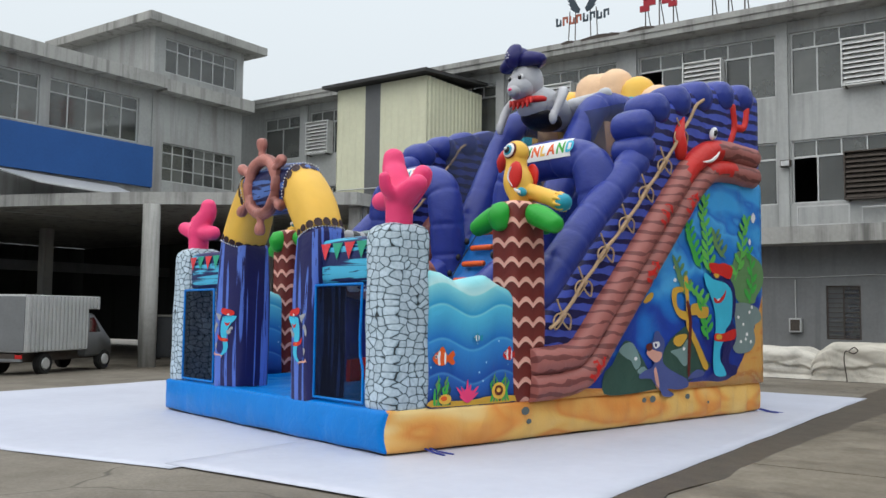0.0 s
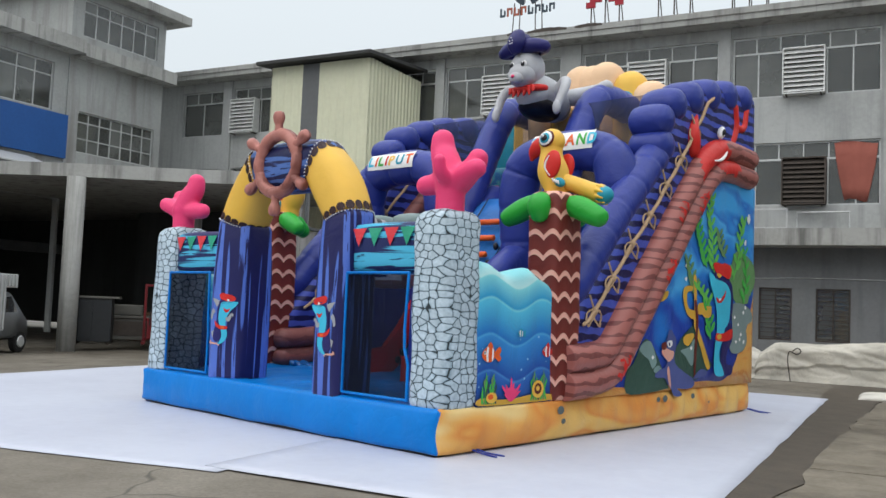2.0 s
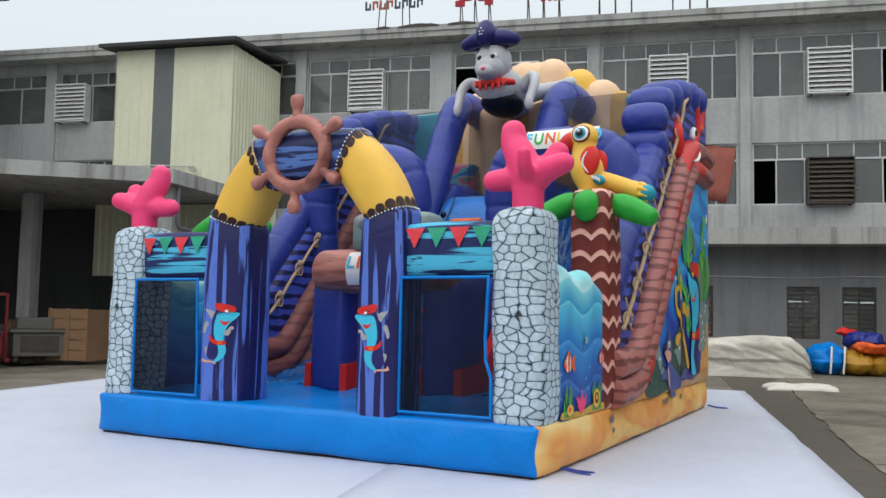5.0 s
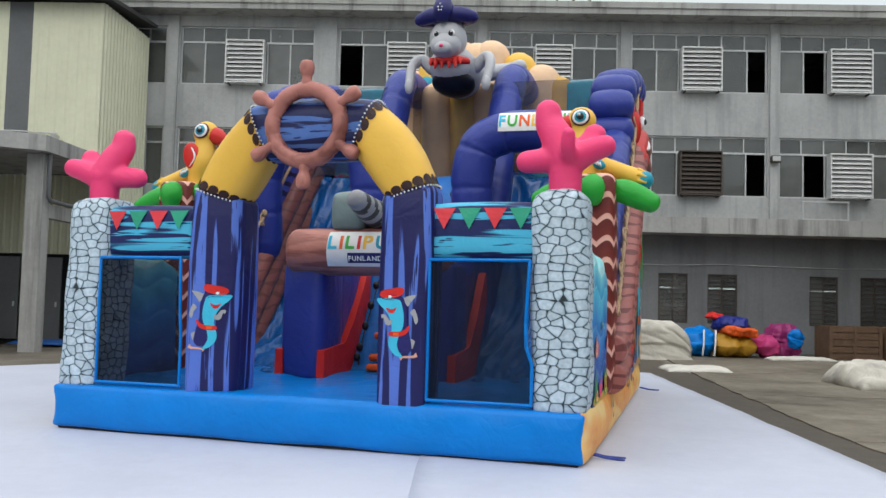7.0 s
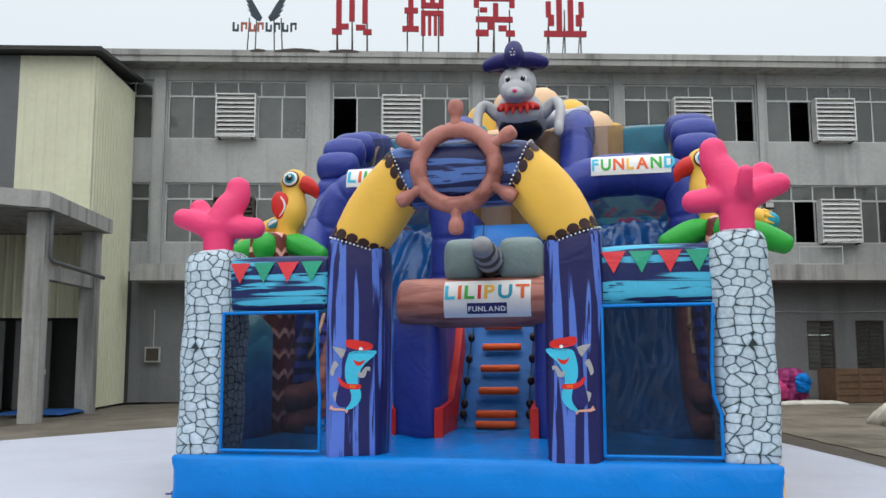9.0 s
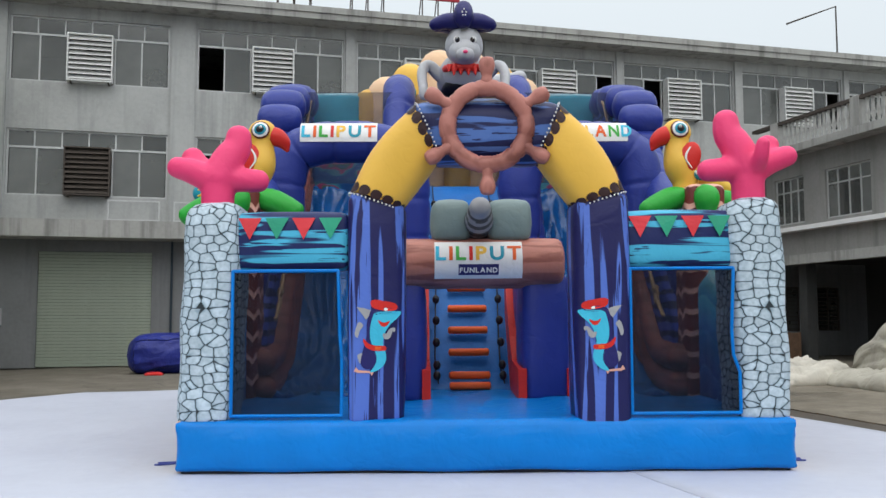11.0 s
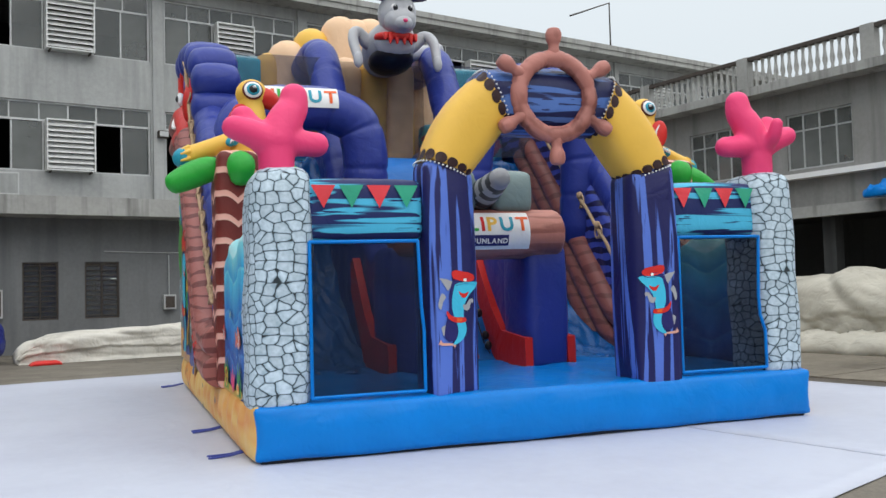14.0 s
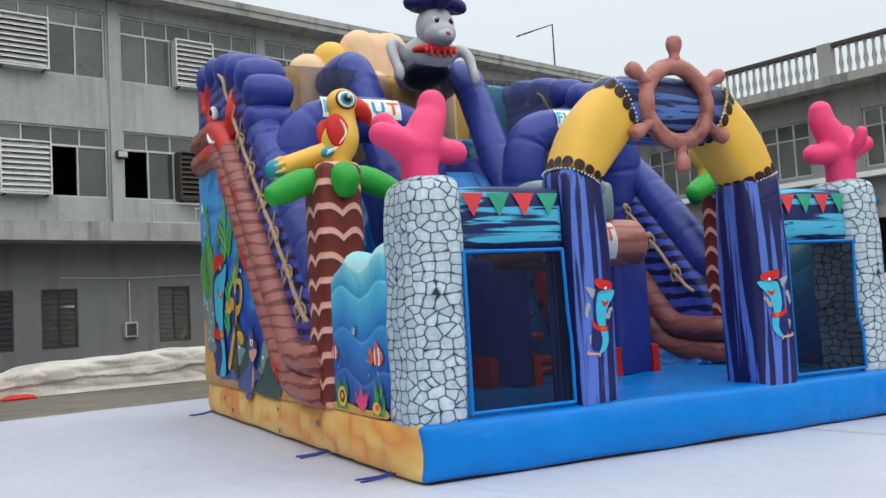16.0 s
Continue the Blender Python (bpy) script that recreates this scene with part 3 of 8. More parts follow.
bm = bmesh.new()
rag = [(-3.0 + 0.045 * max(0, y - 8) + 0.14 * noise.noise((1.0, y * 0.8, 0)) + 0.05 * noise.noise((4.0, y * 1.6, 0)), y) for y in [k * 0.4 for k in range(-20, 62)]]
poly_prism(bm, rag + [(-3.6, 24.4), (-3.6, -8)], -0.05, 0.004)
tagged(part("asphalt_strip", bm, ASPHALT, smooth=False), "dark damp asphalt strip along the ground sheet", "pavement", kind="structure")


# lighter cast slabs beyond the strip, with broken edges and open joints
def yard_slab(y0, y1, x1):
    bm = bmesh.new()
    ys = [y0 + (y1 - y0) * k / 40 for k in range(41)]
    west = []
    for y in ys:
        x = -2.93 + 0.012 * max(0.0, y - 9) ** 1.6 + 0.12 * noise.noise((2.0, y * 0.6, 0)) + 0.05 * noise.noise((5.0, y * 1.6, 0))
        west.append((x, y))
    poly_prism(bm, west + [(x1, y1), (x1, y0)], -0.05, 0.022)
    return tagged(part("pavement", bm, SLAB, smooth=False), "worn pale concrete slab of the yard with a broken edge", "pavement", kind="structure")


for y0, y1 in ((-3.0, 3.98), (4.02, 10.06), (10.10, 15.2), (15.23, 20.4), (20.43, 25.2)):
    yard_slab(y0, y1, 8.4)


# white ground sheet: overlapping lengths of plastic cloth with soft waves
def sheet(x0, x1, y0, y1, z, cut=None):
    bm = bmesh.new()
    nx, ny = max(2, int((x1 - x0) / 0.25)), max(2, int((y1 - y0) / 0.25))
    g = []
    for i in range(nx + 1):
        row = []
        for j in range(ny + 1):
            x, y = x0 + (x1 - x0) * i / nx, y0 + (y1 - y0) * j / ny
            e = 0.05 * noise.noise((x * 0.9, y * 0.9, 3.0))
            if i in (0, nx):
                x += e
            if j in (0, ny):
                y += e
            if cut:
                x, y = cut(x, y)
            row.append(bm.verts.new((x, y, z + 0.006 + 0.008 * noise.noise((x * 0.8, y * 0.8, 0)))))
        g.append(row)
    for i in range(nx):
        for j in range(ny):
            bm.faces.new((g[i][j], g[i + 1][j], g[i + 1][j + 1], g[i][j + 1]))
    r = bmesh.ops.extrude_face_region(bm, geom=bm.faces[:])
    bmesh.ops.translate(bm, verts=[v for v in r["geom"] if isinstance(v, bmesh.types.BMVert)], vec=(0, 0, -0.004))
    return bm


def corner_cut(x, y):
    lim = 16.4 + (x + 17.1) * 1.2
    return x, min(y, lim) if x < -14.3 else y


def front_slope(x, y):
    x, y = corner_cut(x, y)
    lift = 0.43 * max(0.0, min(1.0, (x + 10.1) / 2.4))
    return x, y + lift * max(0.0, 1 - (y - 5.5) / 3)


tagged(part("ground_sheet", sheet(-17.1, -7.65, 5.5, 19.7, 0.0, front_slope), TARP), "white plastic ground sheet spread under the inflatable", "tarpaulin", "ground sheets")
tagged(part("ground_sheet", sheet(-7.95, -3.42, 6.08, 19.75, 0.005), TARP), "white plastic ground sheet spread under the inflatable", "tarpaulin", "ground sheets")

# ---- main building, north ----
FY = 29.4
BAYS = [(-31.6, -29.2), (-28.6, -25.0), (-24.4, -20.3), (-19.65, -18.4), (-17.9, -13.2), (-12.35, -7.6), (-7.15, -2.7), (-2.26, 2.37), (2.77, 7.3), (7.74, 12.2), (12.55, 17.2), (17.7, 22.3)]
FLOORS = [(5.25, 7.3), (8.8, 10.85)]
GWIN = [(-11.23, -10.27), (-9.55, -8.57), (-6.2, -5.2), (-4.5, -3.5), (-1.23, -0.24), (0.42, 1.42), (3.82, 4.77), (5.5, 6.5), (9.0, 10.0), (10.8, 11.8)]


def pierced_wall(name, spans, z_cuts, y0, y1, x0, x1, mat, label, parent=None):
    """A wall in bands; spans[(z0, z1)] lists the openings of that band."""
    bm = bmesh.new()
    for (z0, z1) in z_cuts:
        at = x0
        for a, b in spans.get((z0, z1), []):
            if a > at:
                box(bm, (at, y0, z0), (a, y1, z1))
            at = b
        if at < x1:
            box(bm, (at, y0, z0), (x1, y1, z1))
    bmesh.ops.remove_doubles(bm, verts=bm.verts[:], dist=1e-4)
    return tagged(part(name, bm, mat, parent, smooth=False), label, "wall", kind="structure")


pierced_wall("wall_north", {(5.25, 7.3): BAYS, (8.8, 10.85): BAYS}, [(4.3, 5.25), (5.25, 7.3), (7.3, 8.8), (8.8, 10.85), (10.85, 11.25)], FY, FY + 0.25, -33, 24, RENDERED,
             "grey rendered factory wall with long window bands")
# ground floor, its grey darkened to hold the ledge's shade
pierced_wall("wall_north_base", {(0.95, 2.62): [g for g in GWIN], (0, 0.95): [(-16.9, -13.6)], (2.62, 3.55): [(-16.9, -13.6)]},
             [(0, 0.95), (0.95, 2.62), (2.62, 3.55), (3.55, 4.3)], FY + 0.06, FY + 0.3, -13.6, 24, LOWSHADEWALL, "grey ground floor wall with small barred windows, ledge shade in its colour")
boxpart("wall_north_pier", (-18.9, FY + 0.06, 0), (-16.9, FY + 0.3, 4.3), LOWSHADEWALL)
boxpart("wall_north_lintel", (-16.9, FY + 0.06, 3.55), (-13.6, FY + 0.3, 4.3), LOWSHADEWALL)
# stretch behind the canopy, coloured dark in place of its shade
boxpart("wall_north_dark", (-33, FY + 0.06, 0), (-18.9, FY + 0.3, 4.3), SHADEWALL)
for nm in ("wall_north_pier", "wall_north_lintel", "wall_north_dark"):
    tagged(bpy.data.objects[nm], "rendered ground floor wall with shade put into its grey", "wall", kind="structure")
tagged(boxpart("wall_north_end", (-39.0, FY, 0), (-33.0, FY + 0.25, 11.25), RENDERED), "plain grey end of the main building", "wall", kind="structure")
# piers between the bays stand slightly proud
bm = bmesh.new()
for (a, b), (c, d) in zip(BAYS, BAYS[1:]):
    box(bm, (b + 0.06, FY - 0.1, 4.36), (c - 0.06, FY, 11.2))
tagged(part("wall_piers", bm, RENDERED, smooth=False), "grey rendered piers between window bays", "wall", kind="structure")
# parapet and eaves
bm = bmesh.new()
box(bm, (-33.4, FY - 0.85, 11.22), (24, FY + 0.3, 11.42))
box(bm, (-33.4, FY - 0.9, 11.42), (24, FY - 0.7, 11.62))
tagged(part("parapet", bm, CONCRETE, smooth=False), "weathered concrete roof edge with dark patches", "parapet", kind="structure")
bm = bmesh.new()
for x, w, h in ((-14.2, 1.5, 0.14), (-12.4, 1.0, 0.10), (-15.0, 0.5, 0.08)):
    pts = [(x + w * (k / 10), 11.62 + h * (0.5 + 0.5 * noise.noise((k * 0.7 + x, 1, 2))) * math.sin(math.pi * k / 10)) for k in range(11)]
    lo = [bm.verts.new((p, FY - 0.905, 11.55 + 0.03 * noise.noise((p * 3, 0, 0)))) for p, q in pts]
    hi = [bm.verts.new((p, FY - 0.905, q)) for p, q in pts]
    for i in range(10):
        bm.faces.new((lo[i], lo[i + 1], hi[i + 1], hi[i]))
part("broken_edge", bm, STEELDARK, bpy.data.objects["parapet"], smooth=False)
tagged(boxpart("roof", (-33, FY + 0.3, 11.2), (24, FY + 14, 11.45), CONCRETE), "flat concrete roof", "roof", kind="structure")
# slabs and back wall carry the rooms' darkness in their colour
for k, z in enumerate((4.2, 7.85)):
    tagged(boxpart("floor_slab_%d" % (k + 1), (-33, FY + 0.3, z), (24, FY + 14, z + 0.2), PAINTEDDIM), "concrete floor slab coloured dark for the dim rooms", "floor", kind="structure")
tagged(boxpart("wall_back", (-33, FY + 6, 0), (24, FY + 6.2, 11.2), PAINTEDDIM), "interior wall coloured dark for the dimness of the room", "wall", kind="structure")
tagged(boxpart("wall_end_east", (24, FY, 0), (24.2, FY + 14, 11.2), RENDERED), "grey end wall", "wall", kind="structure")
# ledge over the ground floor
bm = bmesh.new()
box(bm, (-18.6, FY - 1.15, 3.9), (9, FY + 0.05, 4.12))
box(bm, (-18.6, FY - 1.15, 4.12), (9, FY - 1.0, 4.42))
tagged(part("ledge", bm, CONCRETE, smooth=False), "stained concrete ledge above the ground floor", "ledge", kind="structure")

count = [0]


def louvre(x0, x1, z0, z1, metal=SLATM):
    th = empty("louvre_vent", pose((x0 + x1) / 2, FY - 0.02, z0), "grey metal louvre box set in the window band", "vent", "window louvres")
    w, h = (x1 - x0) / 2, z1 - z0
    bm = bmesh.new()
    frame_of(bm, -w, w, 0, h, -0.34, 0.05, 0.04)
    part("vent_frame", bm, metal, th, smooth=False)
    k = 9
    first = None
    for i in range(k):
        z = 0.06 + (h - 0.12) * (i + 0.5) / k
        if first is None:
            bm = bmesh.new()
            a = 0.075
            p = [(-w + 0.042, -0.33, -a), (w - 0.042, -0.33, -a), (w - 0.042, -0.20, a), (-w + 0.042, -0.20, a)]
            lo = [bm.verts.new(q) for q in p]
            hi = [bm.verts.new((q[0], q[1] + 0.012, q[2] + 0.012)) for q in p]
            bm.faces.new(lo)
            bm.faces.new(hi[::-1])
            for j in range(4):
                bm.faces.new((lo[j], lo[(j + 1) % 4], hi[(j + 1) % 4], hi[j]))
            o = part("slat", bm, metal, th, smooth=False)
            first = o.data
        else:
            o = new("slat", first)
            o.parent = th
        o.location = (0, 0, z)
    bm = bmesh.new()
    box(bm, (-w + 0.04, -0.05, 0.04), (w - 0.04, -0.03, h - 0.04))
    part("backing", bm, STEELDARK, th, smooth=False)
    for sx in (-w + 0.1, w - 0.14):
        boxpart("bracket", (sx, -0.32, -0.045), (sx + 0.04, 0.0, -0.002), STEELDARK, th)


def window(x0, x1, z0, z1, cells, split=0.55):
    """A band window: top lights above, and below one cell for each letter: p pane, o open, l louvre."""
    count[0] += 1
    th = empty("window_%d" % count[0], pose(x0, FY + 0.12, z0), "aluminium factory window band with dusty panes", "window", kind="structure")
    W, H = x1 - x0, z1 - z0
    zs = H - split
    bm = bmesh.new()
    frame_of(bm, 0.003, W - 0.003, 0.003, H - 0.003, -0.04, 0.04, 0.05)
    box(bm, (0.053, -0.04, zs - 0.03), (W - 0.053, 0.04, zs + 0.03))
    tot = sum(c[1] for c in cells)
    at = 0.053
    spans = []
    for kind, wd in cells:
        nx = at + (W - 0.106) * wd / tot
        spans.append((kind, at, nx))
        at = nx
    for _, a, b in spans[:-1]:
        box(bm, (b - 0.022, -0.039, 0.053), (b + 0.022, 0.039, zs - 0.03))
    nt = max(2, round(W / 0.78))
    for i in range(1, nt):
        x = W * i / nt
        box(bm, (x - 0.02, -0.039, zs + 0.03), (x + 0.02, 0.039, H - 0.053))
    part("window_frame", bm, ALU, th, smooth=False)
    for i in range(nt):
        boxpart("pane", (W * i / nt + (0.055 if i == 0 else 0.021), -0.006, zs + 0.032), (W * (i + 1) / nt - (0.055 if i == nt - 1 else 0.021), 0.0, H - 0.055), GLASS, th)
    for kind, a, b in spans:
        if kind == 'p':
            boxpart("pane", (a + 0.023, -0.006, 0.055), (b - 0.023, 0.0, zs - 0.032), GLASS, th)
        elif kind in 'ld':
            louvre(x0 + a + 0.03, x0 + b - 0.03, z0 + 0.0, z0 + zs, STEELDARK if kind == 'd' else SLATM)


P1 = [('p', 1), ('p', 1), ('l', 1.75), ('p', 1), ('p', 1)]
PO = [('o', 1), ('p', 1.05), ('l', 1.75), ('p', 1), ('p', 1)]
PR = [('p', 1), ('p', 0.9), ('l', 1.7), ('p', 1.1), ('o', 0.75)]
PM = [('p', 0.9), ('o', 0.85), ('l', 1.7), ('p', 0.9), ('p', 0.8)]
PP = [('p', 1), ('p', 1), ('p', 1), ('p', 1)]
TOPS = [PP[:2], [('l', 1.4), ('p', 1), ('p', 1)], [('p', 1), ('l', 1.5), ('p', 1)], [('o', 0.6), ('p', 1)], P1, PO, P1, PR, PM, PR, P1, P1]
MIDS = [PP[:2], PP, PP, [('p', 1), ('p', 1)], [('p', 1), ('p', 1), ('d', 1.75), ('p', 1), ('p', 1)], [('o', 1), ('p', 1.05), ('l', 1.75), ('o', 1), ('p', 1)], [('o', 0.9), ('p', 1), ('d', 1.7), ('p', 1), ('p', 0.8)], [('o', 0.8), ('p', 1), ('d', 1.7), ('p', 1), ('o', 0.75)], PM, PO, P1, P1]
for (a, b), lo, hi in zip(BAYS, MIDS, TOPS):
    window(a, b, 5.25, 7.3, lo)
    window(a, b, 8.8, 10.85, hi)


def barred_window(a, b, z0=0.95, z1=2.62):
    count[0] += 1
    th = empty("window_%d" % count[0], pose(a, FY + 0.14, z0), "small dark ground floor window with steel bars", "window", kind="structure")
    W, H = b - a, z1 - z0
    bm = bmesh.new()
    frame_of(bm, 0.003, W - 0.003, 0.003, H - 0.003, -0.04, 0.03, 0.045)
    box(bm, (W / 2 - 0.02, -0.035, 0.05), (W / 2 + 0.02, 0.025, H - 0.05))
    part("window_frame", bm, STEELDARK, th, smooth=False)
    for i in range(11):
        z = 0.1 + (H - 0.2) * i / 10
        boxpart("bar", (0.05, -0.055, z - 0.012), (W - 0.05, -0.042, z + 0.012), STEELDARK, th)
    for i in range(2):
        boxpart("pane", (0.05 + i * (W / 2 - 0.028), 0.0, 0.05), (W / 2 - 0.022 + i * (W / 2 - 0.028), 0.006, H - 0.05), GLASS, th)


for a, b in GWIN:
    barred_window(a, b)

# roller shutter
sh = empty("door_1", pose(-15.25, FY + 0.1, 0), "pale green-grey closed roller shutter", "shutter", kind="structure")
slat0 = None
for i in range(36):
    if slat0 is None:
        bm = bmesh.new()
        box(bm, (-1.645, 0, 0.0), (1.645, 0.03, 0.09), 0, 0.012)
        slat0 = part("slat", bm, SHUTTERM, sh, smooth=False)
        o = slat0
    else:
        o = new("slat", slat0.data)
        o.parent = sh
    o.location = (0, 0, 0.02 + i * 0.098)

# pipes, boxes and cables on the wall
bm = bmesh.new()
tube(bm, [(-13.0, FY - 0.03, 4.2), (-13.0, FY - 0.03, 1.0)], 0.035, 8)
tagged(part("down_pipe", bm, SIGNDARK), "thin dark pipe on the wall", "pipe")
bm = bmesh.new()
tube(bm, spline([(x, FY + 0.03, 2.92 + 0.03 * math.sin(x * 1.1)) for x in range(-9, 9, 2)], 4), 0.015, 6)
tagged(part("wall_cable", bm, ALU), "pale cable along the ground floor wall", "cable")


def wall_box(x, z, w=0.38, h=0.45):
    th = empty("meter_box", pose(x, FY + 0.05, z), "grey steel meter box on the wall", "box")
    boxpart("body", (-w / 2, -0.16, 0), (w / 2, 0, h), ALU, th, 0.01)
    boxpart("lid", (-w / 2 + 0.05, -0.175, 0.05), (w / 2 - 0.05, -0.162, h - 0.05), STEELDARK, th)
    bm = bmesh.new()
    tube(bm, [(0, -0.05, h), (0, -0.05, h + 1.2)], 0.02, 8)
    part("conduit", bm, ALU, th)


wall_box(-7.1, 1.15)
wall_box(-12.0, 1.05, 0.5, 0.8)
wall_box(-18.1, 1.3, 0.5, 0.5)
for x in (-7.28, -12.5, 2.58):
    th = empty("flood_lamp", pose(x, FY - 0.12, 6.55), "small grey flood lamp on the wall", "lamp", "wall flood lamps")
    boxpart("housing", (-0.16, -0.2, -0.12), (0.16, 0, 0.1), STEELDARK, th, 0.02)
    boxpart("lens", (-0.13, -0.215, -0.09), (0.13, -0.202, 0.07), ALU, th)
    boxpart("bracket", (-0.03, 0.0, -0.03), (0.03, 0.12, 0.03), STEELDARK, th)
for x in (-14.1, -12.2, 3.9, -6.0):
    th = empty("wall_frame", pose(x, FY - 1.08, 4.42), "empty white metal rack on the ledge", "rack", "ledge racks")
    bm = bmesh.new()
    frame_of(bm, -0.75, 0.75, 0, 0.62, -0.02, 0.02, 0.04)
    part("rack_frame", bm, ALU, th, smooth=False)
bm = bmesh.new()
tube(bm, [(11.66, 28.9, 11.4), (11.66, 28.9, 13.6), (9.4, 28.9, 12.7)], 0.035, 6, cap=0)
tagged(part("roof_pipe", bm, STEELDARK), "thin bent steel pipe standing on the roof edge", "pipe")


# ---- roof signs ----
def sign_block(x, w, bars, label, mat=SIGNRED, z=12.62, h=1.6):
    th = empty("roof_sign", pose(x, FY + 0.3, z), label, "sign", "roof signs")
    for k, (a, b, c, d) in enumerate(bars):
        y = 0.002 * k
        boxpart("stroke", (w * a, -0.09 + y, h * b), (w * c, 0.0 + y, h * d), mat, th)
    for sx in (0.12, 0.5, 0.88):
        bm = bmesh.new()
        tube(bm, [(w * sx, 0.06, 1.0), (w * sx, 0.06, -1.16)], 0.025, 6)
        tube(bm, [(w * sx, 0.06, 0.6), (w * sx, 0.9, -1.16)], 0.02, 6)
        part("strut", bm, STEELDARK, th)
    return th


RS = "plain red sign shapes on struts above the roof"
sign_block(-12.4, 1.38, [(0.1, 0.25, 0.24, 1), (0.76, 0.25, 0.9, 1), (0.1, 0.9, 0.9, 1.02), (0.43, 0.3, 0.57, 0.8), (0.1, 0.12, 0.42, 0.24), (0.0, 0, 0.25, 0.13), (0.6, 0.1, 0.85, 0.22), (0.78, 0, 1, 0.12)], RS)
sign_block(-9.95, 1.45, [(0, 0.08, 0.4, 0.2), (0.05, 0.5, 0.38, 0.62), (0, 0.88, 0.4, 1), (0.14, 0.2, 0.27, 0.88), (0.45, 0.62, 1, 0.74), (0.45, 0.74, 0.57, 1), (0.67, 0.74, 0.79, 1.04), (0.88, 0.74, 1, 1), (0.45, 0.0, 0.56, 0.5), (0.45, 0.45, 1, 0.56), (0.62, 0.0, 0.7, 0.45), (0.76, 0.0, 0.84, 0.45), (0.9, 0, 1, 0.5)], RS)
sign_block(-7.44, 1.45, [(0, 0.8, 1, 0.92), (0, 0.65, 0.13, 0.8), (0.87, 0.65, 1, 0.8), (0.44, 0.92, 0.57, 1.05), (0.05, 0.32, 0.95, 0.44), (0.47, 0.44, 0.6, 0.75), (0.33, 0.15, 0.5, 0.32), (0.05, 0.0, 0.36, 0.14), (0.6, 0.12, 0.8, 0.24), (0.78, 0, 1, 0.13), (0.15, 0.55, 0.33, 0.65)], RS)
sign_block(-4.96, 1.5, [(0, 0, 1, 0.13), (0.3, 0.13, 0.43, 1), (0.57, 0.13, 0.7, 1), (0.05, 0.45, 0.17, 0.8), (0.1, 0.25, 0.24, 0.5), (0.83, 0.45, 0.95, 0.8), (0.76, 0.25, 0.9, 0.5)], RS)
th = empty("roof_sign", pose(-14.73, FY + 0.3, 12.7), "dark winged emblem with plain bars on struts above the roof", "sign", "roof signs")
for s in (-1, 1):
    bm = bmesh.new()
    for k in range(6):
        f = k / 5
        tip = (0.52 + 0.26 * f ** 0.7, 0.62 + 0.95 * f)
        root = (0.16 - 0.05 * f, 0.40 + 0.10 * f)
        rise = 0.16 + 0.30 * f
        upper, lower = [], []
        for q in range(9):
            g = q / 8
            x = root[0] + (tip[0] - root[0]) * g
            z = root[1] + (tip[1] - root[1]) * (g ** 1.5) + rise * math.sin(math.pi * g) * 0.25
            w = 0.075 * math.sin(math.pi * min(1.0, g * 0.85 + 0.12))
            upper.append((x - w * 0.4, z + w))
            lower.append((x + w * 0.4, z - w * 0.6))
        bm.faces.new([bm.verts.new((s * a, -0.003 * k, b)) for a, b in upper + lower[::-1]])
    r = bmesh.ops.extrude_face_region(bm, geom=bm.faces[:])
    bmesh.ops.translate(bm, verts=[v for v in r["geom"] if isinstance(v, bmesh.types.BMVert)], vec=(0, 0.04, 0))
    part("wing", bm, SIGNDARK, th, smooth=False)
for k in range(8):
    x = -1.12 + 0.285 * k
    bm = bmesh.new()
    box(bm, (x, -0.03, 0.0), (x + 0.07, 0.01, 0.33))
    box(bm, (x + 0.07, -0.03, 0.25 if k % 2 else 0.0), (x + 0.22, 0.01, 0.33 if k % 2 else 0.08))
    box(bm, (x + 0.16, -0.028, 0.08), (x + 0.22, 0.012, 0.25))
    part("bar", bm, SIGNORANGE if 1 <= k <= 3 else SIGNDARK, th, smooth=False)
for x in (-0.55, -0.3, 0.3, 0.55):
    bm = bmesh.new()
    tube(bm, [(x, 0.03, 0.5), (x * 1.15, 0.03, -1.24)], 0.022, 6)
    part("strut", bm, STEELDARK, th)

# ---- cream sheet-metal stair box on the north building ----
th = empty("metal_shed", pose(0, 0, 0), "cream corrugated sheet-metal box with a dark roof, on the building", "shed", kind="structure")
X0, X1, Y0, Y1, Z0, Z1 = -23.4, -19.0, 25.6, FY - 0.12, 5.5, 10.35


def corrugated(bm, a, b, z0, z1, pitch=0.2, depth=0.035, thick=0.02):
    """A ribbed sheet between two plan points."""
    a, b = Vector((*a, 0)), Vector((*b, 0))
    L = (b - a).length
    d = (b - a) / L
    nrm = Vector((d.y, -d.x, 0))
    k = max(1, int(L / pitch))
    pts = []
    for i in range(k):
        for f, o in ((0, 0), (0.55, 0), (0.7, 1), (0.85, 1)):
            pts.append(a + d * (L * (i + f) / k) + nrm * (depth * o))
    pts.append(b)
    lo = [bm.verts.new((p.x, p.y, z0)) for p in pts]
    hi = [bm.verts.new((p.x, p.y, z1)) for p in pts]
    for i in range(len(pts) - 1):
        bm.faces.new((lo[i], lo[i + 1], hi[i + 1], hi[i]))
    r = bmesh.ops.extrude_face_region(bm, geom=bm.faces[:])
    bmesh.ops.translate(bm, verts=[v for v in r["geom"] if isinstance(v, bmesh.types.BMVert)], vec=-nrm * thick)


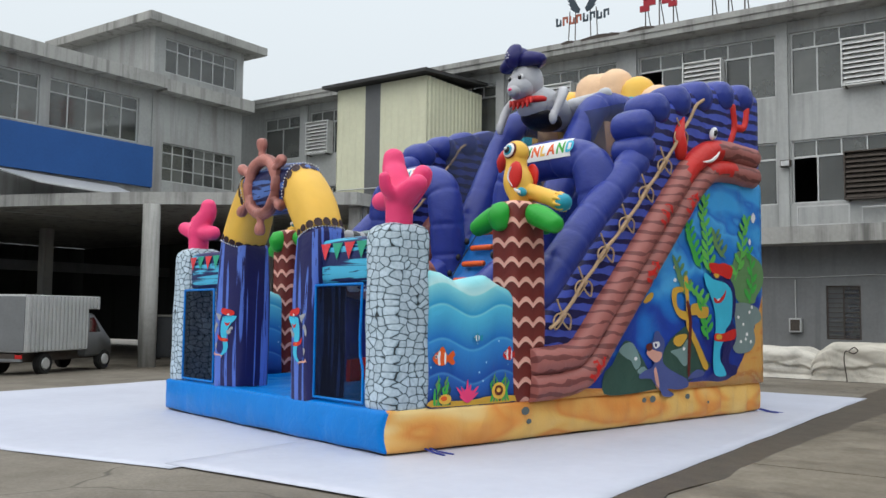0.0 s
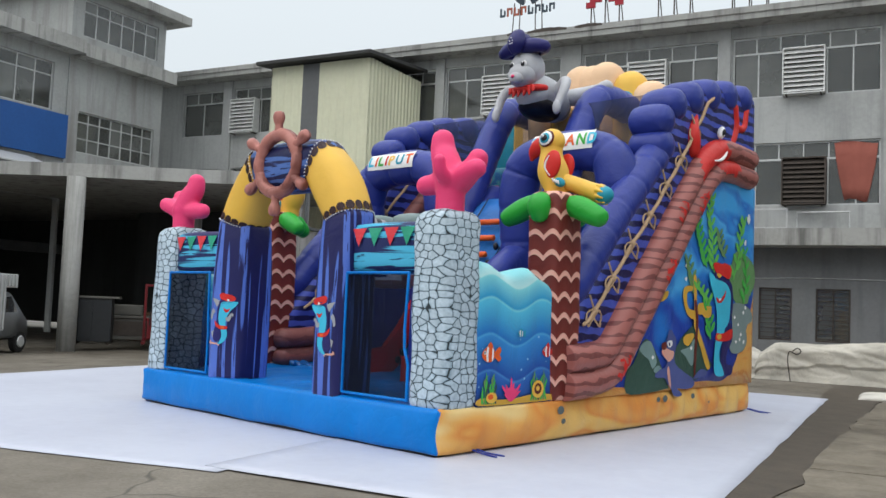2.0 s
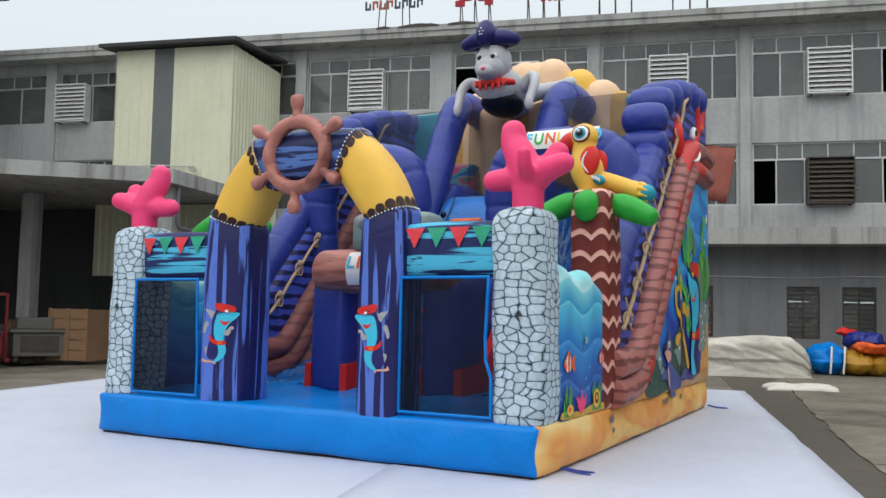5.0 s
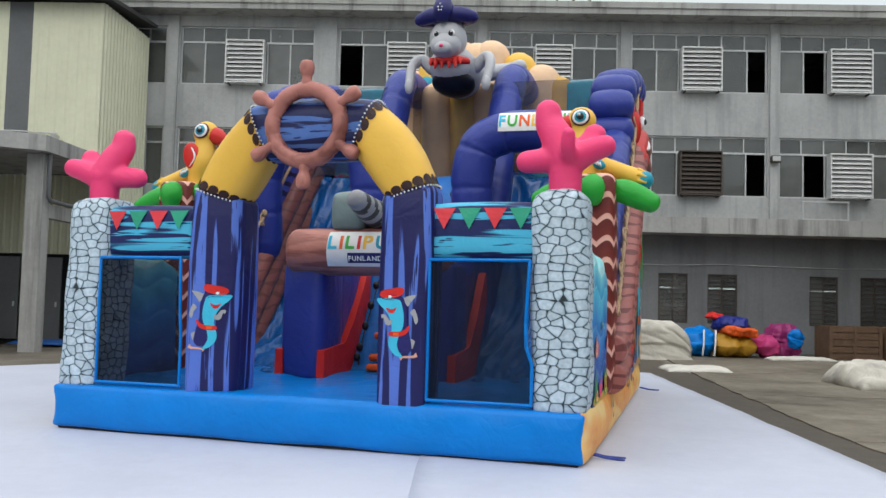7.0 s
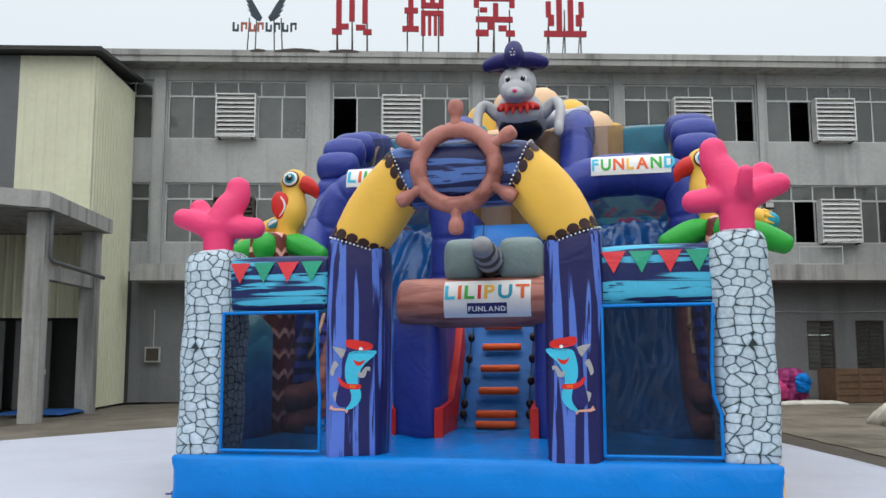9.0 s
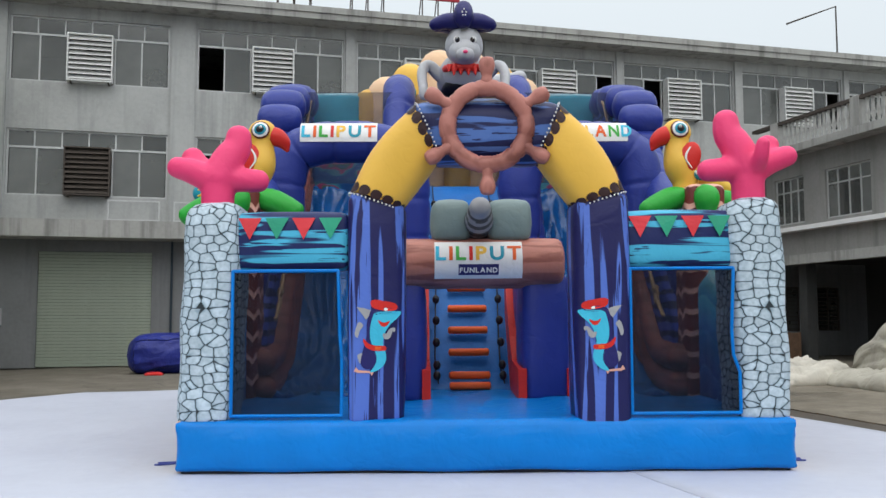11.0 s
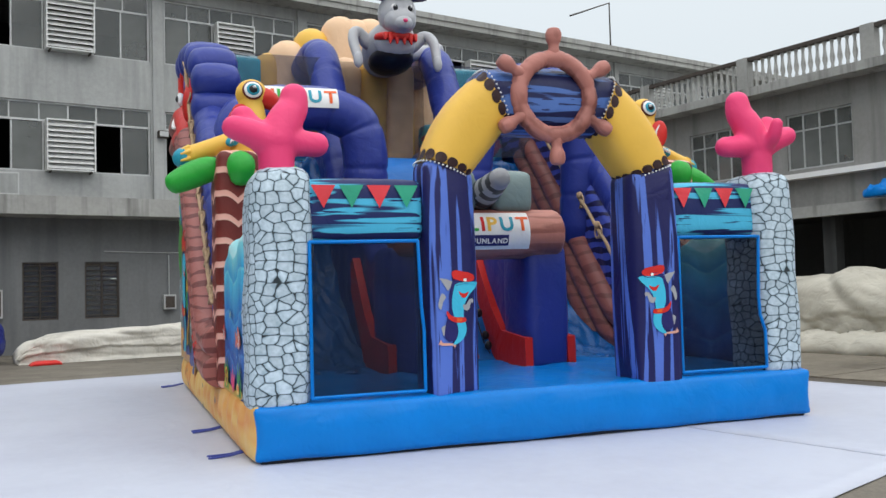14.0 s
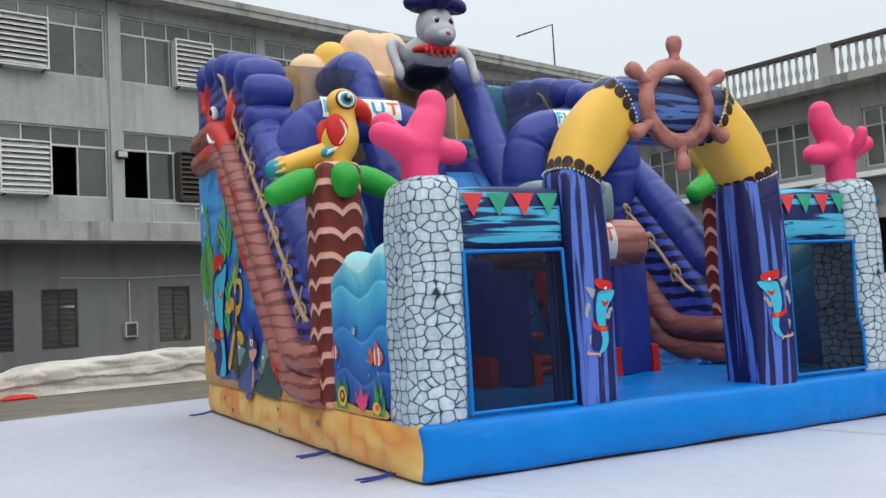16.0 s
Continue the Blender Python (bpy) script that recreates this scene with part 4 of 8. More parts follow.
bm = bmesh.new()
corrugated(bm, (X0, Y0), (-21.95, Y0), Z0, Z1, 0.3, 0.02)
part("front_sheet", bm, CREAMSHEET, th, smooth=False)
boxpart("grey_panel", (-21.95, Y0, Z0), (-21.2, Y0 + 0.05, Z1), GREYSHEET, th)
bm = bmesh.new()
corrugated(bm, (-21.2, Y0), (X1, Y0), Z0, Z1, 0.3, 0.02)
part("front_sheet", bm, CREAMSHEET, th, smooth=False)
bm = bmesh.new()
corrugated(bm, (X1, Y0), (X1, Y1), 0.0, Z1, 0.24, 0.045)
part("side_sheet", bm, CREAMSHEET, th, smooth=False)
bm = bmesh.new()
corrugated(bm, (X0, Y1), (X0, Y0), Z0, Z1, 0.24, 0.045)
part("side_sheet", bm, CREAMSHEET, th, smooth=False)
bm = bmesh.new()
corrugated(bm, (-24.0, 25.62), (X1, 25.62), 2.6, 5.0, 0.24, 0.045)
part("lower_sheet", bm, CREAMSHEET, th, smooth=False)
bm = bmesh.new()
vs = [bm.verts.new(p) for p in ((X0 - 0.4, Y0 - 0.5, Z1 + 0.02), (X1 + 0.3, Y0 - 0.5, Z1 + 0.02), (X1 + 0.3, Y1, Z1 + 0.35), (X0 - 0.4, Y1, Z1 + 0.35))]
bm.faces.new(vs)
r = bmesh.ops.extrude_face_region(bm, geom=bm.faces[:])
bmesh.ops.translate(bm, verts=[v for v in r["geom"] if isinstance(v, bmesh.types.BMVert)], vec=(0, 0, 0.12))
part("roof", bm, DARKROOF, th, smooth=False)
bm = bmesh.new()
tube(bm, [(-18.95, 25.55, 5.3), (-19.9, 25.45, 5.35)], 0.05, 8)
part("conduit", bm, ALU, th)
# doors under the box; the wall behind is coloured as dark as its shade
tagged(boxpart("wall_under_canopy", (-31, 26.6, 0), (-19.05, 26.8, 5.0), SHADEWALL), "wall deep under the canopy, its shade put into the colour", "wall", kind="structure")
for x in (-20.4, -21.7):
    d = empty("door_2" if x > -21 else "door_3", pose(x, 25.56, 0), "dark blue metal door below the sheet-metal box", "door", kind="structure")
    boxpart("leaf", (-0.5, -0.03, 0.02), (0.5, 0.03, 2.5), GREYSHEET, d, 0.01)
    boxpart("door_handle", (0.36, -0.08, 1.0), (0.40, -0.032, 1.15), ALU, d)

# ---- canopy and west wing ----
bm = bmesh.new()
edge = spline([(-46, 10.6, 0), (-39, 12.4, 0), (-33, 14.2, 0), (-29, 15.5, 0), (-26.6, 16.4, 0), (-24.2, 17.5, 0), (-22, 18.9, 0), (-20, 20.0, 0), (-18.3, 21.0, 0)], 5)
poly_prism(bm, [(p.x, p.y) for p in edge] + [(-18.3, 25.55), (-24, 25.55), (-24, 29.3), (-46, 29.3)], 5.02, 5.42)
tagged(part("canopy", bm, CONCRETE, smooth=False), "broad stained concrete canopy on round columns", "canopy", kind="structure")
for x, y in ((-24.05, 17.6), (-35.5, 20.75), (-18.75, 21.6), (-18.75, 25.2), (-24.0, 22.5)):
    bm = bmesh.new()
    if y > 20:
        box(bm, (x - 0.22, y - 0.22, -0.3), (x + 0.22, y + 0.22, 5.01), 0, 0.02)
    else:
        tube(bm, [(x, y, -0.35), (x, y, 2), (x, y, 5.01)], 0.275 if x > -30 else 0.36, 24, cap=0)
    tagged(part("column", bm, CONCRETE, smooth=y < 20), "grey concrete column under the canopy", "column", "canopy columns")
tagged(boxpart("canopy_beam", (-18.9, 21.83, 3.4), (-18.6, 24.97, 3.75), CONCRETE), "concrete cross beam between the columns", "beam", kind="structure")

bm = bmesh.new()
tube(bm, [(-18.42, 21.5, 5.0), (-18.42, 21.5, 4.4), (-18.42, 21.5, 3.92), (-18.42, 21.62, 3.82), (-18.42, 23.0, 3.79), (-18.42, 25.3, 3.72)], 0.055, 10, cap=0.3)
tagged(part("drain_pipe", bm, GREYSHEET), "dark drain pipe bent round the canopy column", "pipe", kind="structure")
WX = -30.3
bm = bmesh.new()
for z0, z1, gaps in ((0, 5.0, [(12.0, 21.9)]), (5.0, 8.3, []), (8.3, 10.1, [(8.5, 12.9), (13.4, 17.2), (17.6, 21.4)]), (10.1, 10.6, [])):
    at = 4
    for a, b in gaps:
        box(bm, (WX - 0.25, at, z0), (WX, a, z1))
        at = b
    box(bm, (WX - 0.25, at, z0), (WX, 22.0, z1))
tagged(part("wall_west", bm, TOWERM, smooth=False), "grey rendered wing with a window band", "wall", kind="structure")
bm = bmesh.new()
box(bm, (WX - 8, 3.5, 10.6), (WX + 0.7, 22.2, 10.75))
box(bm, (WX + 0.55, 3.5, 10.75), (WX + 0.7, 22.2, 11.1))
tagged(part("roof_west", bm, CONCRETE, smooth=False), "concrete roof edge of the side wing", "roof", kind="structure")
tagged(boxpart("blue_fascia", (WX + 0.02, 4, 6.55), (WX + 0.18, 22.0, 8.2), BLUESHEET), "blue sheet-metal fascia band along the wing", "fascia", kind="structure")
tagged(boxpart("wall_west_back", (WX - 6, 4, 5.45), (WX - 5.8, 22, 10.6), PAINTEDDIM), "interior wall coloured dark for the dimness of the room", "wall", kind="structure")
# undercroft walls, their colour darkened to stand for deep shade
tagged(boxpart("wall_west_deep", (-46, 8.0, 0), (-45.8, 29.3, 5.0), SHADEWALL), "wall far under the wing, its shade put into the colour", "wall", kind="structure")
tagged(boxpart("wall_west_side", (-45.7, 29.0, 0), (-30.6, 29.2, 5.0), SHADEWALL), "wall far under the wing, its shade put into the colour", "wall", kind="structure")
# end wall added only to keep daylight out from under the wing
tagged(boxpart("wall_west_end", (-45.7, 8.0, 0), (-30.6, 8.2, 5.0), SHADEWALL), "wall far under the wing, its shade put into the colour", "wall", kind="structure")
tagged(boxpart("deep_beam", (-38.2, 9.0, 3.3), (-37.8, 28.9, 3.75), LOWSHADEWALL), "grey beam under the wing", "beam", kind="structure")
tagged(boxpart("deep_fascia", (-45.7, 12.0, 3.5), (-45.6, 20.0, 4.9), BLUESHEET), "blue sheet-metal panel deep under the wing", "panel", kind="structure")


def side_window(x, y0, y1, z0, z1, cols, rows, label="aluminium window with dusty panes", flip=1, lou=None):
    count[0] += 1
    th = empty("window_%d" % count[0], pose(x, y0, z0, 0, 0, 90), label, "window", kind="structure")
    W, H = y1 - y0, z1 - z0
    bm = bmesh.new()
    frame_of(bm, 0.003, W - 0.003, 0.003, H - 0.003, -0.03, 0.03, 0.05)
    for i in range(1, cols):
        box(bm, (W * i / cols - 0.022, -0.028, 0.053), (W * i / cols + 0.022, 0.028, H - 0.053))
    zz = [H * k for k in rows]
    for z in zz:
        box(bm, (0.053, -0.024, z - 0.02), (W - 0.053, 0.024, z + 0.02))
    part("window_frame", bm, ALU, th, smooth=False)
    ed = [0] + zz + [H]
    for i in range(cols):
        for z, q in zip(ed, ed[1:]):
            boxpart("pane", (W * i / cols + 0.03, -0.004, z + 0.03), (W * (i + 1) / cols - 0.03, 0.002, q - 0.03), GLASS, th)


side_window(WX - 0.12, 8.5, 12.9, 8.3, 10.1, 5, (0.72,))
side_window(WX - 0.12, 13.4, 17.2, 8.3, 10.1, 5, (0.72,))
side_window(WX - 0.12, 17.6, 21.4, 8.3, 10.1, 5, (0.72,))
# tower at the corner
bm = bmesh.new()
for z0, z1, gap in ((5.43, 6.9, None), (6.9, 8.5, (22.55, 26.4)), (8.5, 11.45, None), (11.45, 12.9, (22.55, 26.35)), (12.9, 13.25, None)):
    if gap:
        box(bm, (WX - 0.2, 22.0, z0), (WX + 0.05, gap[0], z1))
        box(bm, (WX - 0.2, gap[1], z0), (WX + 0.05, 26.75, z1))
    else:
        box(bm, (WX - 0.2, 22.0, z0), (WX + 0.05, 26.75, z1))
box(bm, (WX - 6, 22.0, 5.43), (WX - 0.2, 22.2, 13.25))
box(bm, (WX - 6, 26.55, 5.43), (WX - 0.2, 26.75, 13.25))
tagged(part("tower_wall", bm, TOWERM, smooth=False), "grey rendered stair tower", "wall", kind="structure")
bm = bmesh.new()
box(bm, (WX - 7, 21.3, 13.25), (WX + 0.7, 27.6, 13.62), 0, 0.03)
tagged(part("tower_roof", bm, CONCRETE, smooth=False), "flat projecting concrete roof of the tower", "roof", kind="structure")
bm = bmesh.new()
box(bm, (WX + 0.05, 22.2, 10.5), (WX + 0.7, 26.9, 10.68))
box(bm, (WX + 0.55, 22.2, 10.68), (WX + 0.7, 26.9, 11.0))
tagged(part("tower_ledge", bm, CONCRETE, smooth=False), "concrete ledge round the tower", "ledge", kind="structure")
tagged(boxpart("tower_wall_inside", (WX - 4, 22.2, 5.43), (WX - 3.8, 26.55, 13.2), PAINTEDDIM), "interior wall coloured dark for the dimness of the room", "wall", kind="structure")
side_window(WX - 0.06, 22.55, 26.35, 11.45, 12.9, 6, (0.68,))
side_window(WX - 0.06, 22.55, 26.4, 6.9, 8.5, 7, (0.35, 0.75))
# security camera and conduit on the front of the metal shed
cctv = empty("security_camera", pose(-20.2, 25.55, 6.12), "small white security camera on the sheet-metal wall", "camera")
boxpart("body", (-0.05, -0.42, -0.05), (0.05, -0.12, 0.05), ALU, cctv, 0.012)
boxpart("bracket", (-0.03, -0.12, -0.02), (0.03, 0.0, 0.06), ALU, cctv, 0.006)
boxpart("lens_hood", (-0.06, -0.45, 0.052), (0.06, -0.10, 0.065), ALU, cctv)
bm = bmesh.new()
tube(bm, [(-23.3, 25.52, 6.35), (-21.5, 25.52, 6.33), (-20.25, 25.52, 6.27)], 0.022, 8)
tagged(part("conduit", bm, ALU), "thin white conduit along the sheet-metal wall", "pipe", kind="structure")
# pale awning sheet above the canopy
bm = bmesh.new()
vs = [bm.verts.new(p) for p in ((-30.1, 15.4, 6.45), (-30.1, 20.4, 6.35), (-27.2, 19.6, 5.6), (-27.2, 15.6, 5.7))]
bm.faces.new(vs)
r = bmesh.ops.extrude_face_region(bm, geom=bm.faces[:])
bmesh.ops.translate(bm, verts=[v for v in r["geom"] if isinstance(v, bmesh.types.BMVert)], vec=(0, 0, 0.04))
tagged(part("awning", bm, ALU, smooth=False), "pale sheet-metal awning over the canopy", "awning", kind="structure")

# ---- east building with a balustrade ----
EX = 8.0
bm = bmesh.new()
EW = [(9.0, 11.2), (12.4, 14.4), (15.95, 18.05), (19.6, 21.7), (23.2, 25.3), (26.4, 28.0)]
for z0, z1, gaps in ((3.5, 4.75, []), (4.75, 6.4, EW), (6.4, 7.35, [])):
    at = -6
    for a, b in gaps:
        box(bm, (EX, at, z0), (EX + 0.25, a, z1))
        at = b
    box(bm, (EX, at, z0), (EX + 0.25, FY - 0.9, z1))
tagged(part("wall_east", bm, EASTM, smooth=False), "grey rendered upper wall of the side building", "wall", kind="structure")
bm = bmesh.new()
box(bm, (EX - 0.7, -6, 7.1), (EX + 9, FY - 0.95, 7.35))
tagged(part("roof_east", bm, CONCRETE, smooth=False), "stained concrete roof slab with a projecting edge", "roof", kind="structure")
for a, b in EW:
    side_window(EX + 0.1, a, b, 4.75, 6.4, 4, (0.7,), "old steel window with dusty panes")
bm = bmesh.new()
box(bm, (EX - 0.35, -6, 4.45), (EX - 0.004, FY - 1.2, 4.6))
tagged(part("ledge_east", bm, WHITE, smooth=False), "white painted ledge below the windows", "ledge", kind="structure")
tagged(boxpart("beam_east", (EX - 0.3, -6, 3.3), (EX - 0.004, FY - 1.2, 3.62), CONCRETE), "dark concrete edge beam above the open ground floor", "beam", kind="structure")
# back wall and columns coloured near black for the shade inside
tagged(boxpart("wall_east_back", (EX + 5, -6, 0), (EX + 5.2, FY, 7.1), SHADEWALL), "wall deep inside the open ground floor, its shade put into the colour", "wall", kind="structure")
tagged(boxpart("floor_east", (EX + 0.25, -6, 3.5), (EX + 5, FY, 3.7), PAINTEDDIM), "concrete floor slab coloured dark for the dim rooms", "floor", kind="structure")
for y in (2.0, 7.0, 12.0, 17.0, 22.0, 27.0):
    tagged(boxpart("column", (EX + 0.3, y - 0.2, -0.05), (EX + 0.7, y + 0.2, 3.5), SHADEWALL), "concrete column of the open ground floor, shade put into its colour", "column", "ground floor columns")

bal = empty("balustrade", pose(EX - 0.55, 0, 7.35), "white concrete balustrade with dark stained rail along the roof", "balustrade", kind="structure")
for i in range(9):
    boxpart("post", (-0.14, -5 + i * 4 - 0.2, 0), (0.14, -5 + i * 4 + 0.2, 0.95), CONCRETE, bal, 0.01)
boxpart("rail", (-0.12, -5.2, 0.82), (0.12, 28.3, 0.93), STEELDARK, bal)
base0 = None
for i in range(8):
    for k in range(15):
        y = -5 + i * 4 + 0.42 + k * 0.226
        if y > 28:
            continue
        if base0 is None:
            bm = bmesh.new()
            prof = [(0.055, 0.0), (0.055, 0.06), (0.04, 0.12), (0.075, 0.3), (0.045, 0.52), (0.04, 0.7), (0.06, 0.78), (0.06, 0.82)]
            rings = [[bm.verts.new((r * math.cos(2 * math.pi * q / 8), r * math.sin(2 * math.pi * q / 8), z)) for q in range(8)] for r, z in prof]
            for a, b in zip(rings, rings[1:]):
                for q in range(8):
                    bm.faces.new((a[q], a[(q + 1) % 8], b[(q + 1) % 8], b[q]))
            o = part("baluster", bm, BALUS, bal)
            base0 = o.data
        else:
            o = new("baluster", base0)
            o.parent = bal
        o.location = (0, y, 0)

# added unseen wall behind the camera; blocks low southern light and bounces some
tagged(boxpart("wall_south", (-40, -26, 0), (20, -25.7, 7), RENDERED), "plain grey wall added out of view across the yard", "wall", kind="structure")


# ---- the inflatable slide castle ----
# its own axes: x along the front, y to the back, z up
castle = empty("inflatable_slide_castle", pose(-9.2975, 8.6125, 0.0, 0, 0, -12.64), "large blue sea-themed inflatable slide castle on a white ground sheet", "inflatable castle")


def lean(p):
    """The blown-up body spreads a little to the back."""
    k = max(0.0, p[1]) / 8
    near = max(0.0, 1 - k)
    return Vector((p[0] * (1 + 0.035 * k + 0.012 * near) + 0.11 * k, p[1] - 0.0225 * p[0] * near, p[2] + 0.006 * p[0] * min(1.0, max(0.0, p[2] - 0.1))))


def cpart(name, bm, mats, parent=castle, label="", smooth=True):
    for v in bm.verts:
        v.co = lean(v.co)
    return part(name, bm, mats, parent, label, smooth)


def lerp(pts, x):
    if x <= pts[0][0]:
        return pts[0][1]
    for (a, p), (b, q) in zip(pts, pts[1:]):
        if x <= b:
            return p + (q - p) * (x - a) / (b - a)
    return pts[-1][1]


def strip_wall(bm, v0, v1, bot, top, u0, u1, nv=24, nz=8, pillow=0.02, pitch=0.6, mat=0):
    """A standing inflated wall between two curves over y, from u0 (inner) to u1 (outer), with upright seams and a rounded top."""
    s = 1 if u1 > u0 else -1
    half = abs(u1 - u0) / 2
    mid = (u0 + u1) / 2
    loops = []
    for i in range(nv + 1):
        v = v0 + (v1 - v0) * i / nv
        b, t = lerp(bot, v), lerp(top, v)
        bulge = pillow * abs(math.sin(math.pi * (v - v0) / pitch))
        r = min(half, max(0.02, (t - b) * 0.45))
        loop = []
        for j in range(nz + 1):
            loop.append(Vector((mid + s * (half + bulge), v, b + (t - r - b) * j / nz)))
        for j in range(1, 8):
            a = math.pi * j / 8
            loop.append(Vector((mid + s * (half + bulge) * math.cos(a), v, t - r + r * math.sin(a))))
        for j in range(nz, -1, -1):
            loop.append(Vector((mid - s * (half + bulge), v, b + (t - r - b) * j / nz)))
        loops.append([bm.verts.new(p) for p in loop])
    for a, b in zip(loops, loops[1:]):
        for k in range(len(a) - 1):
            bm.faces.new((a[k], b[k], b[k + 1], a[k + 1])).material_index = mat
        bm.faces.new((a[-1], b[-1], b[0], a[0])).material_index = mat
    for e in (loops[0], loops[-1]):
        bm.faces.new(e).material_index = mat


# base: azure in front and on top, sand print on the sides
def base_shape(p):
    x, y, z = p
    mid = max(0.0, 1 - ((z - 0.26) / 0.27) ** 2)
    if abs(x) > 2.8:
        x += math.copysign(0.05 * mid * abs(math.sin(math.pi * y / 0.40)) ** 0.6, x)
    if y < 0.2:
        y -= 0.045 * mid * (0.35 + 0.65 * abs(math.sin(math.pi * (x + 3.1 + 0.12 * math.sin(x * 3)) / 0.95)) ** 0.45)
    if z > 0.4 and abs(x) < 2.7 and 0.3 < y < 7.7:
        z += 0.025 * abs(math.sin(math.pi * (x + 3) / 0.75)) - 0.02 + 0.03 * max(0.0, 1 - 3.5 * abs(noise.noise((x * 1.1, y * 0.9, 4.0)))) * min(1.0, (y - 0.3) / 0.8)
    if z < 0.2:
        z += (0.012 + 0.022 * noise.noise((x * 1.3, y * 1.3, 0.0))) * (1 - z / 0.2)
    # crisp sewn corner seams, drawn in above the foot
    if abs(x) > 2.7 and y < 0.4:
        x -= math.copysign(0.062 * mid * (1 - max(0.0, y) / 0.4) * (abs(x) - 2.7) / 0.28, x)
    a, b = (abs(x) - 2.91) / 0.05, (0.05 - y) / 0.05
    if a > 0 and b > 0:
        k = 0.6 * (math.hypot(a, b) / max(a, b) - 1)
        x += math.copysign(0.05 * a * k, x)
        y -= 0.05 * b * k
    return Vector((x, y, z - 0.015))


bm = bmesh.new()
puff(bm, (-2.98, 0, 0.032), (2.98, 8.05, 0.53), 0.05, 0.02, 100, 0, base_shape)
for f in bm.faces:
    f.normal_update()
    c = f.calc_center_median()
    f.material_index = 1 if abs(c.x) > 2.935 and 0.03 < c.y else 0
base = cpart("base", bm, [AZURE, SAND], label="azure inflated base with sand print on its sides")
# black slab below the base imitates its contact shadow on the sheet
bm = bmesh.new()
box(bm, (-2.92, 0.03, 0.002), (2.92, 7.99, 0.06), 0, 0.02)
cpart("underside_shadow", bm, BLACK, base, "black underside slab standing in for the shadow below the base", smooth=False)
for k in range(12):
    s = 1 if k % 2 else -1
    y, z = random.uniform(0.3, 7.8), random.uniform(0.08, 0.42)
    a = random.uniform(0.03, 0.075)
    bm = bmesh.new()
    e = [bm.verts.new((s * (3.052), y + a * math.cos(q * math.pi / 6), z + a * 0.7 * math.sin(q * math.pi / 6))) for q in range(12)]
    bm.faces.new(e)
    cpart("pebble_print", bm, SANDDOT, base, smooth=False)
# tie-down straps
for u, v in ((3.0, 0.55), (3.05, 7.9), (-3.0, 2.2), (-3.0, 0.5), (-3.05, 7.6)):
    s = 1 if u > 0 else -1
    bm = bmesh.new()
    for k in (0, 1):
        tube(bm, [(u - s * 0.02, v + 0.07 * k, 0.06), (u + s * 0.12, v + 0.02 + 0.08 * k, 0.03), (u + s * 0.3, v + 0.05 + 0.13 * k, 0.012)], 0.011, 6)
    cpart("tie_strap", bm, BLUE, base)


def rounded(pts, n=4):
    """A closed smooth outline through the points."""
    out, m = [], len(pts)
    for i in range(m):
        p0, p1, p2, p3 = (Vector((*pts[(i + k - 1) % m], 0)) for k in range(4))
        for q in range(n):
            t = q / n
            c = 0.5 * (2 * p1 + (p2 - p0) * t + (2 * p0 - 5 * p1 + 4 * p2 - p3) * t * t + (3 * p1 - p0 - 3 * p2 + p3) * t ** 3)
            out.append((c.x, c.y))
    return out


def scallops(bm, a, b, y, n, r, mat=0):
    """Half-round trim along a line in the front plane."""
    a, b = Vector((a[0], y, a[1])), Vector((b[0], y, b[1]))
    d = (b - a) / n
    for i in range(n):
        c = a + d * (i + 0.5)
        ax = d.normalized()
        up = Vector((-ax.z, 0, ax.x))
        ring = [bm.verts.new(c + ax * (r * math.cos(q * math.pi / 7)) + up * (r * math.sin(q * math.pi / 7)) + Vector((0, -0.004, 0))) for q in range(14)]
        bm.faces.new(ring).material_index = mat


